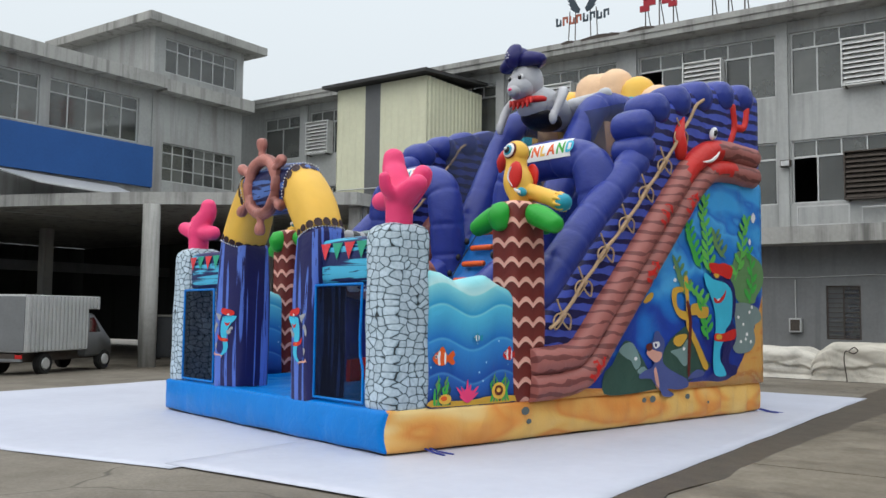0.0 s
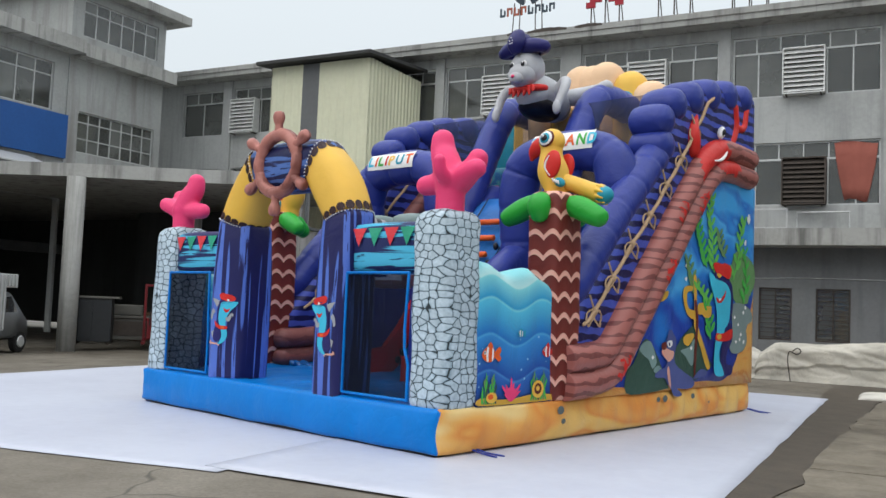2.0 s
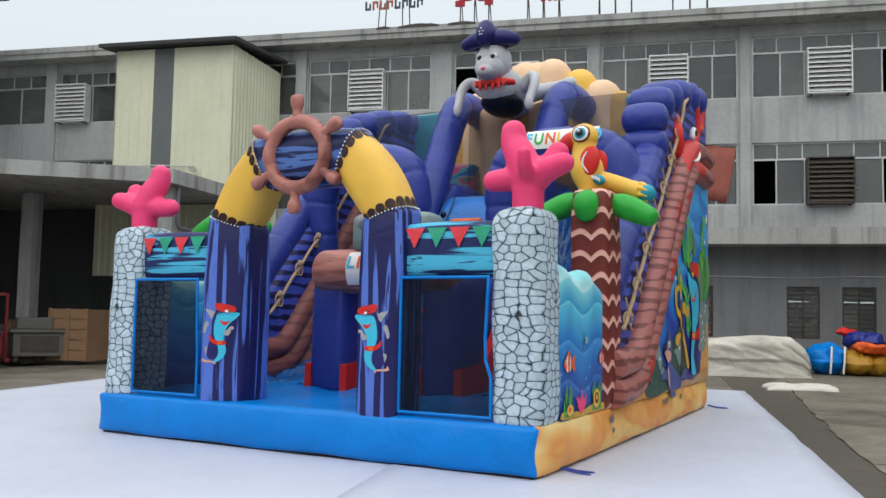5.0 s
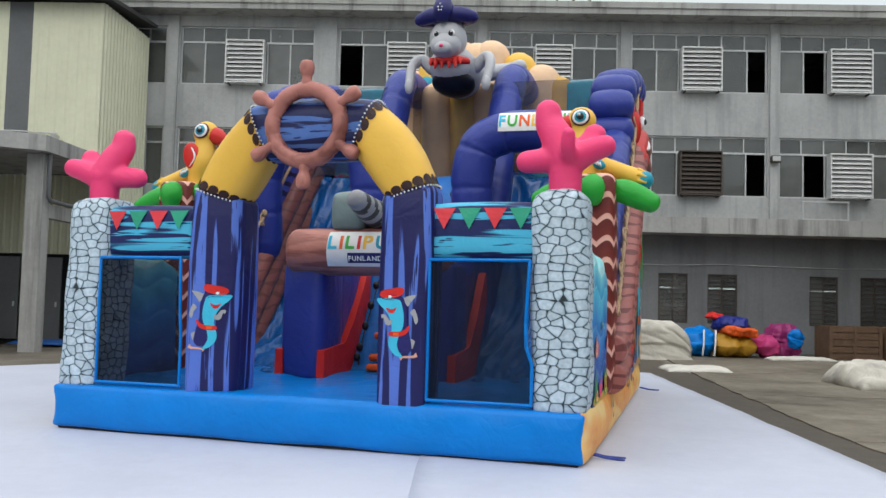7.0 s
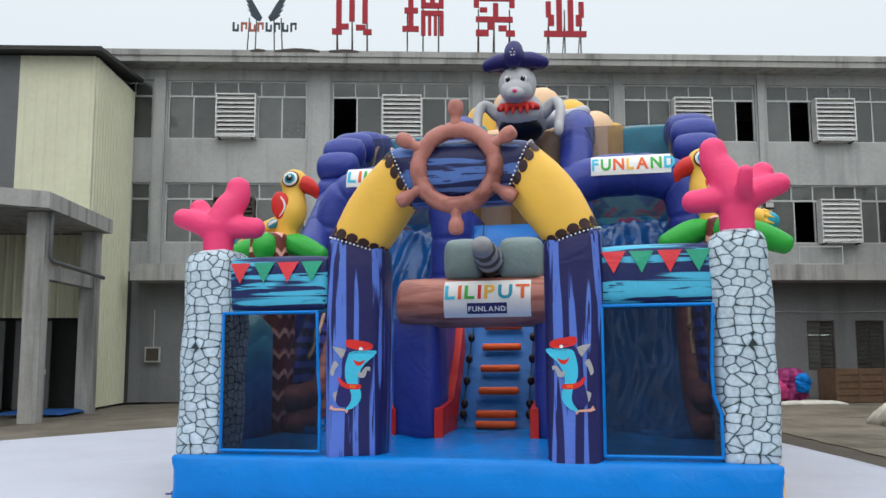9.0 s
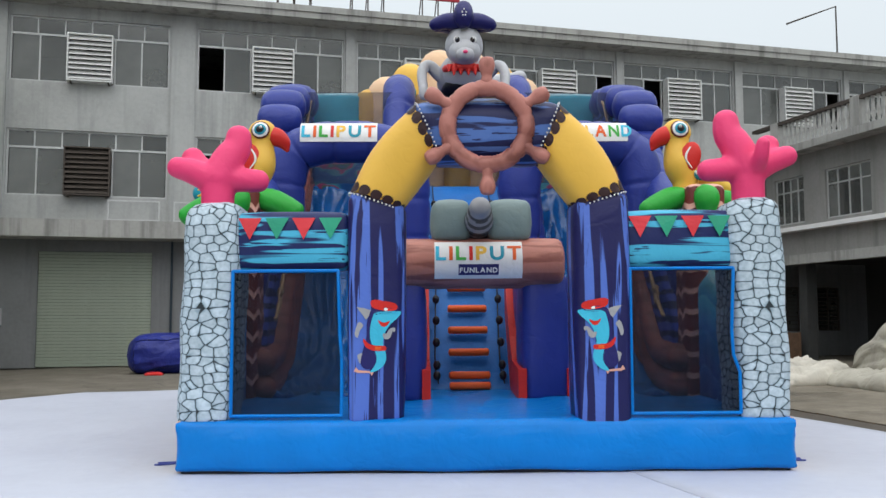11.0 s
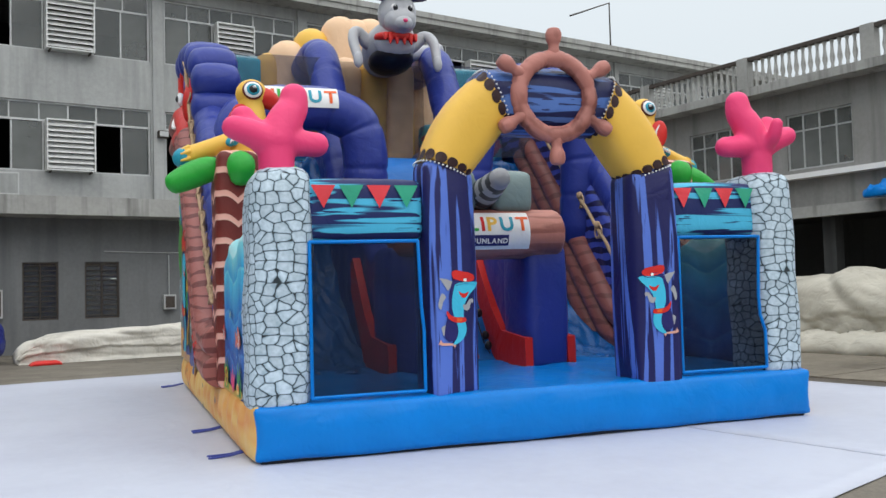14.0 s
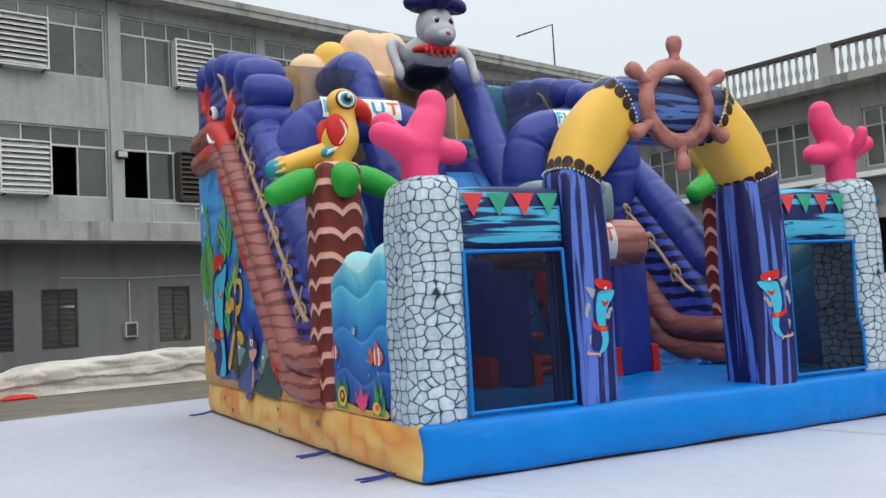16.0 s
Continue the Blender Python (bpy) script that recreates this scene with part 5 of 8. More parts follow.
for s in (-1, 1):
    # corner pillar with stone print
    def pill(p, s=s):
        k = (p.z - 0.52) / 2.14
        return Vector((p.x - s * 0.045 * k + 0.012 * math.sin(p.z * 7 + p.y * 3), p.y + 0.02 * k, p.z + 0.015 * math.sin(p.x * 5)))
    bm = bmesh.new()
    puff(bm, (min(s * 2.45, s * 2.98), 0.03, 0.42), (max(s * 2.45, s * 2.98), 0.68, 2.66), 0.14, 0.025, 10, 0, pill)
    pillar = cpart("corner_pillar", bm, STONE, label="pale grey corner pillar printed with crazy-paving stones")
    # pink coral on it
    bm = bmesh.new()
    cz = 2.67 if s > 0 else 2.63
    turn = Matrix.Rotation(radians(-12 if s > 0 else 18), 3, 'Z')
    hub_ = Vector((s * 2.70, 0.36, 0))

    def limb(pts, r0, r1, s=s, cz=cz, bm=bm, turn=turn, hub_=hub_):
        line = spline([hub_ + Vector((0 if s > 0 else 0.02, 0, 0)) + turn @ Vector((s * (a - 2.70), b - 0.36, cz + c * (1.0 if s > 0 else 0.88))) for a, b, c in pts], 5)
        n = len(line) - 1
        tube(bm, line, [r0 + (r1 - r0) * k / n for k in range(n + 1)], 18)
    limb([(2.70, 0.36, -0.05), (2.70, 0.36, 0.2), (2.69, 0.36, 0.36)], 0.165, 0.17)
    limb([(2.70, 0.36, 0.34), (2.60, 0.36, 0.58), (2.52, 0.37, 0.72), (2.50, 0.37, 0.86)], 0.185, 0.13)
    limb([(2.66, 0.35, 0.36), (2.50, 0.32, 0.34), (2.30, 0.30, 0.33)], 0.14, 0.118)
    limb([(2.74, 0.37, 0.32), (2.92, 0.39, 0.41), (3.10, 0.41, 0.47)], 0.15, 0.11)
    limb([(2.76, 0.44, 0.34), (2.90, 0.53, 0.53), (2.94, 0.55, 0.62)], 0.14, 0.115)
    if s > 0:
        limb([(2.78, 0.28, 0.34), (2.80, 0.14, 0.43), (2.82, 0.10, 0.56)], 0.09, 0.068)
    crl = cpart("coral", bm, PINK, pillar, "puffy pink branching coral")
    rm = crl.modifiers.new("blend", 'REMESH')
    rm.mode, rm.voxel_size, rm.use_smooth_shade = 'VOXEL', 0.022, True
    sm = crl.modifiers.new("soften", 'SMOOTH')
    sm.factor, sm.iterations = 0.5, 5
    # front wall with a net window
    bm = bmesh.new()
    puff(bm, (min(s * 1.36, s * 2.46), 0.14, 1.99), (max(s * 1.36, s * 2.46), 0.48, 2.55), 0.06, 0.03, 8)
    wall = cpart("front_wall", bm, PLANK_BEAM, label="turquoise plank-print beam with painted bunting")
    bm = bmesh.new()
    for k in range(4):
        u = s * 1.915 + (k - 1.5) * 0.262
        vs = [bm.verts.new(p) for p in ((u - 0.115, 0.106, 2.50), (u + 0.115, 0.106, 2.50), (u + 0.06, 0.096, 2.40), (u + 0.0, 0.094, 2.285), (u - 0.06, 0.096, 2.40))]
        bm.faces.new(vs).material_index = k % 2
    cpart("bunting", bm, [PENRED, PENGREEN], wall, "printed row of red and green pennants", smooth=False)
    a, b = min(s * 1.40, s * 2.455), max(s * 1.40, s * 2.455)
    notch = 0.10 if s > 0 else 0.0
    edge = [(a, 0.06, 0.56), (b, 0.06, 0.56), (b, 0.06, 0.95), (b - notch * 0.6, 0.06, 1.12), (b - 0.02 - notch * 0.5, 0.06, 1.35), (b - 0.04, 0.06, 1.97), (a, 0.06, 1.97)]
    bm = bmesh.new()
    vs = [bm.verts.new((p[0], 0.055, p[2])) for p in edge]
    bm.faces.new(vs)
    r = bmesh.ops.extrude_face_region(bm, geom=bm.faces[:])
    bmesh.ops.translate(bm, verts=[v for v in r["geom"] if isinstance(v, bmesh.types.BMVert)], vec=(0, 0.004, 0))
    cpart("net_window", bm, NET, wall, "dark see-through safety net", smooth=False)
    bm = bmesh.new()
    for p, q in zip(edge, edge[1:] + edge[:1]):
        tube(bm, [(p[0], 0.045, p[2]), (q[0], 0.045, q[2])], 0.017, 10, cap=0.5)
    cpart("binding", bm, AZURE, wall, "azure cloth binding round the net")
    # arch post
    def post_shape(p, s=s):
        k = max(0, (p.z - 2.2) / 0.5)
        wide_ = 1 + 0.07 * max(0.0, (p.z - 1.9) / 0.8)
        inset = 0.075 * max(0.0, (p.z - 1.9) / 0.8) * (1 - 2 * p.y / 0.55) * abs((abs(p.x) - 1.115) / 0.255) ** 2
        return Vector((s * (1.115 + (abs(p.x) - 1.115) * wide_) + (0.045 if s < 0 else 0.018), p.y + inset + (0.27 * (p.x + 1.37) if s < 0 else 0.0), p.z + k * 0.20 * (abs(p.x) - 1.12)))
    bm = bmesh.new()
    puff(bm, (min(s * 0.86, s * 1.37), 0.0, 0.42), (max(s * 0.86, s * 1.37), 0.55, 2.70), 0.08, 0.03, 10, 0, post_shape)
    post = cpart("arch_post", bm, PLANK_POST, label="square post printed with blue wood grain")
    # yellow shoulder of the arch: a round-sectioned sleeve between post and beam
    def sleeve(t, a, lift=0.0, s=s):
        shift = 0.045 if s < 0 else 0.010
        low_in, low_out = Vector((0.872, 2.60)), Vector((1.37, 2.785))
        top_in, top_out = Vector((0.505, 3.08)), Vector((0.765, 3.635))
        p_in = low_in + (top_in - low_in) * t
        p_out = low_out + (top_out - low_out) * t + Vector((0.86, 0.51)) * 0.075 * math.sin(math.pi * min(1.0, max(0.0, t)))
        mid, half = (p_in + p_out) / 2, (p_out - p_in) / 2
        ca, sa = math.cos(a), math.sin(a)
        m = 2 / 2.7
        w = math.copysign(abs(ca) ** m, ca)
        d = math.copysign(abs(sa) ** m, sa)
        k = 1 + 0.025 * math.sin(math.pi * min(1.0, max(0.0, t))) - 0.012 * math.exp(-((t - 0.52) / 0.03) ** 2)
        q = mid + half * w * (k + lift / half.length)
        skew = 0.27 * (1.37 - q.x) * max(0.0, 1 - t) * 0.8 if s < 0 else 0.0
        return Vector((s * q.x + shift, 0.275 + skew - d * (0.285 * k + lift), q.y))
    bm = bmesh.new()
    rings = [[bm.verts.new(sleeve(t, 2 * math.pi * q / 40)) for q in range(40)] for t in [k / 18 for k in range(19)]]
    for p, q in zip(rings, rings[1:]):
        for k in range(40):
            bm.faces.new((p[k], p[(k + 1) % 40], q[(k + 1) % 40], q[k]))
    bm.faces.new(rings[0][::-1])
    bm.faces.new(rings[-1])
    sh_ = cpart("arch_shoulder", bm, YELLOW, label="yellow slanting sleeve of the entrance arch")
    for t0, way in ((0.0, 1), (1.0, -1)):
        walked, marks_ = 0.0, [0.0]
        steps = [sleeve(t0, 2 * math.pi * q / 240) for q in range(241)]
        for p, q in zip(steps, steps[1:]):
            walked += (q - p).length
            marks_.append(walked)
        count = 15

        def ring_angle(f, marks_=marks_, walked=walked):
            f = (f % 1.0) * walked
            k = max(i for i, x in enumerate(marks_[:-1]) if x <= f)
            return 2 * math.pi * (k + (f - marks_[k]) / max(1e-6, marks_[k + 1] - marks_[k])) / 240
        bm = bmesh.new()
        for k in range(count):
            ring = []
            for q in range(12):
                a = 2 * math.pi * q / 12
                ring.append(bm.verts.new(sleeve(t0 + way * (0.030 + 0.060 * math.sin(a)), ring_angle((k + 0.5 + 0.48 * math.cos(a)) / count), 0.005)))
            hub = bm.verts.new(sleeve(t0 + way * 0.030, ring_angle((k + 0.5) / count), 0.007))
            for q in range(12):
                bm.faces.new((hub, ring[q], ring[(q + 1) % 12]))
        cpart("scallop_trim", bm, DARKBROWN, sh_, "dark brown scalloped trim", smooth=False)
        bm = bmesh.new()
        for k in range(44):
            p = sleeve(t0 - way * 0.042, ring_angle((k + 0.5) / 44), 0.003)
            blob(bm, p, (0.0105, 0.0105, 0.0105), (0, 0, 0), 0, 6, 4)
        tagged(cpart("stitching", bm, WHITE, sh_, "row of pale stitched dots"), kind="stuff")

    # shark print on the post
    bm = bmesh.new()

    def patch(pts, mat, y, n=4, bm=bm, s=s):
        vs = []
        for a, b in (rounded(pts, n) if n > 1 else pts):
            u, z = 1.42 - a * 0.71 / 360, 1.85 - b * 0.95 / 510
            out = 0.035 * math.sqrt(max(0.0, 1 - ((u - 1.115) / 0.255) ** 2) * max(0.0, 1 - ((z - 1.6) / 1.1) ** 2))
            vs.append(bm.verts.new((s * u + (0.04 if s < 0 else 0.0), (0.27 * (1.37 - u) if s < 0 else 0.0) - out - 0.006 + (y + 0.043) * 0.5, z)))
        bm.faces.new(vs).material_index = mat

    Y = -0.043
    patch([(62, 128), (100, 134), (140, 150), (125, 172), (108, 195), (92, 170)], 1, Y, 1)
    patch([(75, 205), (96, 226), (80, 248), (68, 288), (54, 272), (60, 236)], 1, Y, 2)
    patch([(68, 378), (95, 366), (118, 378), (100, 400), (80, 422), (72, 400)], 1, Y, 2)
    patch([(140, 140), (200, 132), (268, 146), (230, 158), (165, 165), (140, 200), (136, 250), (140, 300), (158, 350), (162, 400), (150, 440), (110, 452), (84, 425), (88, 380), (100, 330), (112, 280), (112, 220), (122, 175)], 3, Y - 0.003, 3)
    patch([(152, 160), (205, 152), (276, 152), (268, 178), (244, 202), (224, 222), (204, 256), (192, 300), (192, 332), (204, 366), (206, 404), (190, 438), (160, 462), (128, 468), (150, 436), (160, 400), (150, 350), (130, 300), (128, 240), (138, 190)], 0, Y - 0.006, 3)
    patch([(130, 100), (152, 90), (195, 97), (238, 106), (260, 122), (256, 142), (226, 150), (175, 144), (138, 130)], 2, Y - 0.008, 3)
    patch([(165, 196), (182, 208), (204, 210), (226, 200), (208, 228), (184, 230)], 2, Y - 0.009, 2)
    patch([(97, 292), (120, 318), (152, 330), (202, 333), (202, 356), (150, 357), (114, 342), (98, 318)], 2, Y - 0.009, 2)
    patch([(152, 334), (182, 336), (182, 352), (152, 352)], 5, Y - 0.011, 1)
    patch([(198, 134), (210, 134), (214, 144), (204, 150), (195, 144)], 4, Y - 0.011, 2)
    patch([(190, 266), (206, 268), (226, 240), (250, 240), (246, 262), (236, 256), (226, 290), (206, 298), (192, 288)], 1, Y - 0.010, 2)
    patch([(50, 462), (62, 440), (72, 456), (130, 462), (150, 456), (138, 486), (128, 472), (70, 470)], 6, Y - 0.004, 1)
    cpart("shark_print", bm, [CYAN, GREY, RED, NAVY, WHITE, ORANGE, SKIN], post, "printed cyan shark with a red cap", smooth=False)

# cross beam and steering wheel
bm = bmesh.new()
puff(bm, (-0.70, 0.05, 3.06), (0.74, 0.54, 3.64), 0.17, 0.04, 10, 0, lambda p: Vector((p.x + (p.z - 3.3) * 0.38 * p.x / 0.7, p.y, p.z + 0.05 * (1 - (p.x / 0.7) ** 2) * (1 if p.z > 3.33 else 0.3))))
beam = cpart("arch_beam", bm, PLANK_ARCH, label="blue plank-print cross beam of the arch")
WC = Vector((0.01, 0.02, 3.395))
bm = bmesh.new()
tube(bm, [WC + Vector((0.385 * math.cos(a * math.pi / 60), 0.008 * math.sin(a * 0.4), 0.385 * math.sin(a * math.pi / 60))) for a in range(120)], 0.088, 22, closed=True)
for v in bm.verts:
    d = v.co - WC
    a = math.atan2(d.z, d.x)
    inward = max(0.0, 1 - (math.hypot(d.x, d.z) - 0.297) / 0.12)
    seam = math.exp(-(((a / (math.pi / 6)) % 1 - 0.5) / 0.06) ** 2)
    fold = inward * 0.016 * abs(noise.noise((a * 11, d.y * 4, 0.0))) + 0.012 * seam
    v.co -= Vector((d.x, 0, d.z)).normalized() * (-fold if math.hypot(d.x, d.z) < 0.385 else fold)
wheel = cpart("steering_wheel", bm, WHEELM, label="brown inflated ship's steering wheel on the arch")
for k in range(6):
    a = math.radians(90 + 60 * k)
    d = Vector((math.cos(a), -0.05, math.sin(a)))
    bm = bmesh.new()
    tube(bm, [WC + d * q for q in (0.42, 0.47, 0.50, 0.53, 0.56, 0.60, 0.64, 0.67)], [0.062, 0.058, 0.05, 0.058, 0.072, 0.08, 0.078, 0.066], 16, cap=0.35)
    cpart("wheel_handle", bm, WHEELM, wheel)

# ---- sides ----
LOW = [(2.3, 0.50), (2.9, 0.53), (3.5, 0.70), (4.09, 1.30), (4.86, 2.14), (5.79, 3.16), (6.3, 3.66), (6.75, 3.86), (7.80, 3.86)]
TOP = [(2.4, 1.45), (2.75, 1.85), (3.3, 2.42), (4.3, 3.45), (4.75, 3.95), (4.95, 4.55), (5.25, 4.95), (5.8, 5.22), (6.4, 5.42), (7.0, 5.56), (8.1, 5.62)]


def offset(line, d):
    out = []
    for i, (v, z) in enumerate(line):
        a, b = line[max(i - 1, 0)], line[min(i + 1, len(line) - 1)]
        t = Vector((b[0] - a[0], b[1] - a[1])).normalized()
        out.append((v - t.y * d, z + t.x * d))
    return out


def decal(bm, cells, s, mat, lift, u=3.035):
    """A flat print on the outer wall, from an outline in (y, z)."""
    vs = [bm.verts.new((s * (u + lift), v, z)) for v, z in cells]
    bm.faces.new(vs).material_index = mat


def print_parts(bm, marks, mats, parent):
    """Splits a mesh of flat prints into one part for each picture; marks: name, label and the number of its first face."""
    bm.faces.ensure_lookup_table()
    total = len(bm.faces)
    for (name, label, a), nxt in zip(marks, [m[2] for m in marks[1:]] + [total]):
        piece = bmesh.new()
        for f in bm.faces[a:nxt]:
            piece.faces.new([piece.verts.new(v.co) for v in f.verts]).material_index = f.material_index
        if nxt > a:
            cpart(name, piece, mats, parent, label, smooth=False)
        else:
            piece.free()
    bm.free()


def oval(v, z, a, b, n=14, turn=0.0):
    c, d = math.cos(turn), math.sin(turn)
    return [(v + a * math.cos(q) * c - b * math.sin(q) * d, z + a * math.cos(q) * d + b * math.sin(q) * c) for q in (2 * math.pi * k / n for k in range(n))]


for s in (-1, 1):
    # low side wall printed with waves
    bm = bmesh.new()
    strip_wall(bm, 0.62, 2.08, [(0, 0.5), (3, 0.5)], [(0.62, 2.16), (0.85, 2.13), (1.1, 2.03), (1.35, 2.08), (1.6, 2.12), (1.85, 2.0), (2.08, 1.93)], s * 2.68, s * 2.97, 28, 10, 0.012, 0.37)
    sea = cpart("side_wall", bm, WAVES, label="low side wall printed with turquoise waves and reef fish")
    bm = bmesh.new()
    uu = 2.988
    marks = []
    for v, z, c, g in ((0.80, 1.08, 0, 0.80), (1.93, 1.10, 1, 0.62), (1.38, 1.32, 7, 0.36)):
        marks.append(("fish_print", "printed striped reef fish", len(bm.faces)))
        decal(bm, rounded([(v + 0.14 * g, z + 0.02 * g), (v + 0.05 * g, z + 0.12 * g), (v - 0.08 * g, z + 0.10 * g), (v - 0.17 * g, z), (v - 0.08 * g, z - 0.09 * g), (v + 0.05 * g, z - 0.10 * g), (v + 0.14 * g, z - 0.03 * g)], 3), s, c, 0.006, uu)
        decal(bm, rounded([(v + 0.11 * g, z), (v + 0.22 * g, z + 0.11 * g), (v + 0.27 * g, z + 0.05 * g), (v + 0.23 * g, z), (v + 0.27 * g, z - 0.06 * g), (v + 0.21 * g, z - 0.10 * g)], 3), s, c, 0.007, uu)
        decal(bm, rounded([(v - 0.05 * g, z + 0.10 * g), (v + 0.02 * g, z + 0.18 * g), (v + 0.08 * g, z + 0.09 * g)], 3), s, c, 0.007, uu)
        decal(bm, rounded([(v - 0.06 * g, z + 0.105 * g), (v - 0.02 * g, z + 0.10 * g), (v - 0.03 * g, z), (v - 0.02 * g, z - 0.09 * g), (v - 0.06 * g, z - 0.09 * g), (v - 0.075 * g, z)], 3), s, 2, 0.009, uu)
        decal(bm, rounded([(v + 0.06 * g, z + 0.09 * g), (v + 0.09 * g, z + 0.06 * g), (v + 0.085 * g, z - 0.07 * g), (v + 0.055 * g, z - 0.08 * g)], 3), s, 2, 0.009, uu)
        decal(bm, oval(v - 0.105 * g, z + 0.03 * g, 0.03 * g, 0.03 * g, 8), s, 2, 0.009, uu)
        decal(bm, oval(v - 0.11 * g, z + 0.03 * g, 0.016 * g, 0.018 * g, 8), s, 8, 0.011, uu)
    for k in range(15):
        v0 = 0.70 + 0.034 * k if k < 8 else 1.62 + 0.05 * (k - 8)
        h = 0.20 + 0.16 * abs(math.sin(k * 2.3))
        bend = 0.07 * math.sin(k * 1.7)
        marks.append(("weed_print", "printed green seaweed", len(bm.faces)))
        decal(bm, rounded([(v0 - 0.016, 0.54), (v0 - 0.02 + bend * 0.6, 0.54 + h * 0.4), (v0 - 0.012 - bend * 0.2, 0.54 + h * 0.75), (v0 + bend, 0.54 + h), (v0 + 0.016 - bend * 0.1, 0.54 + h * 0.7), (v0 + 0.02 + bend * 0.6, 0.54 + h * 0.38), (v0 + 0.018, 0.54)], 2), s, (3, 9, 3, 10)[k % 4], 0.005 + 0.0003 * k, uu)
    marks.append(("coral_print", "printed pink branching coral", len(bm.faces)))
    for k in range(9):
        a = math.radians(28 + 124 * k / 8)
        ln = 0.21 + 0.06 * math.sin(k * 2.1)
        c, d2 = math.cos(a), math.sin(a)
        w = 0.026
        decal(bm, rounded([(1.22 - w * d2, 0.56 + w * c), (1.22 + ln * 0.6 * c - w * 0.8 * d2, 0.56 + ln * 0.6 * d2 + w * 0.8 * c), (1.22 + ln * c, 0.56 + ln * d2), (1.22 + ln * 0.6 * c + w * 0.8 * d2, 0.56 + ln * 0.6 * d2 - w * 0.8 * c), (1.22 + w * d2, 0.56 - w * c)], 2), s, 4, 0.0095 + 0.0006 * k, uu)
    marks.append(("shell_print", "printed yellow shell with a dark eye", len(bm.faces)))
    decal(bm, oval(1.75, 0.66, 0.12, 0.105), s, 6, 0.012, uu)
    decal(bm, oval(1.75, 0.665, 0.075, 0.065), s, 5, 0.0135, uu)
    decal(bm, oval(1.745, 0.67, 0.035, 0.03), s, 6, 0.015, uu)
    marks.append(("shell_print", "printed yellow shell", len(bm.faces)))
    decal(bm, oval(0.86, 0.60, 0.10, 0.06), s, 6, 0.012, uu)
    decal(bm, oval(0.84, 0.61, 0.05, 0.03), s, 0, 0.0135, uu)
    marks.append(("sand_print", "printed strip of sand", len(bm.faces)))
    decal(bm, rounded([(0.64, 0.52), (0.66, 0.60), (0.95, 0.575), (1.3, 0.57), (1.6, 0.60), (2.05, 0.585), (2.07, 0.52), (1.4, 0.51)], 3), s, 11, 0.0042, uu)
    print_parts(bm, marks, [ORANGE, RED, WHITE, WEED, PINK, BROWN, YELLOW, TEAL, BLACK, MOSS, ROCKP, GOLD], sea)

    # palm tree with a parrot
    def trunk_shape(p, s=s):
        k = (p.z - 0.5) / 2.6
        return Vector((p.x + 0.012 * math.sin(p.z * 9), p.y - 0.04 * k, p.z))
    bm = bmesh.new()
    puff(bm, (min(s * 2.58, s * 3.03), 2.04, 0.5), (max(s * 2.58, s * 3.03), 2.60, 3.10), 0.075, 0.03, 8, 0, trunk_shape)
    palm = cpart("palm_tree", bm, TRUNK, label="inflated palm trunk with pale zigzag bands")
    for ang, ln, dz in ((190, 0.52, -0.02), (358, 0.50, -0.06), (268, 0.18, -0.03), (92, 0.40, 0.0)):
        a = math.radians(ang)
        bm = bmesh.new()
        dx, dy = math.cos(a), math.sin(a)
        tube(bm, spline([(s * (2.80 + 0.12 * dx), 2.30 + 0.12 * dy, 2.96), (s * (2.80 + 0.34 * dx), 2.30 + 0.34 * dy, 2.98 + dz), (s * (2.80 + (0.16 + ln) * dx), 2.30 + (0.16 + ln) * dy, 2.83 + dz)], 4),
             [0.09, 0.11, 0.128, 0.142, 0.15, 0.152, 0.146, 0.138, 0.12], 16, cap=0.75)
        cpart("leaf", bm, GREEN, palm, "fat green inflated leaf")
    # parrot in profile: beak inwards, tail to the outer side
    def bird(a, b, z, s=s):
        return (s * (2.655 - a), 2.46 + b, z - 0.035)
    bm = bmesh.new()
    tube(bm, spline([bird(-0.03, 0.0, 3.12), bird(-0.03, 0.0, 3.26), bird(0.02, 0.0, 3.44), bird(0.055, 0.0, 3.60), bird(0.06, 0.0, 3.74), bird(0.06, 0.0, 3.86)], 4),
         [0.150, 0.152, 0.155, 0.16, 0.168, 0.178, 0.190, 0.198, 0.203, 0.202, 0.196, 0.186, 0.175, 0.163, 0.153, 0.147, 0.145, 0.146, 0.15, 0.153, 0.153], 20, 0, 0.6)
    blob(bm, bird(0.065, 0.0, 3.875), (0.180, 0.165, 0.172), (0, 0, 0), 0, 22, 14)
    tube(bm, spline([bird(0.14, 0.0, 3.86), bird(0.25, 0.0, 3.82), bird(0.33, 0.0, 3.75), bird(0.37, 0.0, 3.665)], 4), [0.115, 0.12, 0.12, 0.12, 0.118, 0.112, 0.105, 0.097, 0.088, 0.075, 0.062, 0.047, 0.03], 14, 1)
    tube(bm, spline([bird(0.0, 0.02, 3.36), bird(-0.22, 0.04, 3.30), bird(-0.45, 0.07, 3.22), bird(-0.62, 0.09, 3.15)], 4), [0.13, 0.125, 0.12, 0.115, 0.112, 0.11, 0.108, 0.107, 0.107, 0.108, 0.112, 0.115, 0.118], 14, 0)
    blob(bm, bird(-0.67, 0.10, 3.13), (0.135, 0.122, 0.122), (0, 0, 0), 5)
    for k in range(9):
        a = 2 * math.pi * k / 9
        c = Vector(bird(-0.62, 0.09, 3.15)) + Vector((0, 0.108 * math.cos(a), 0.108 * math.sin(a)))
        tube(bm, [c, c + Vector((-s * -0.10, 0.01, -0.03))], [0.034, 0.012], 6, 0, 0.3)
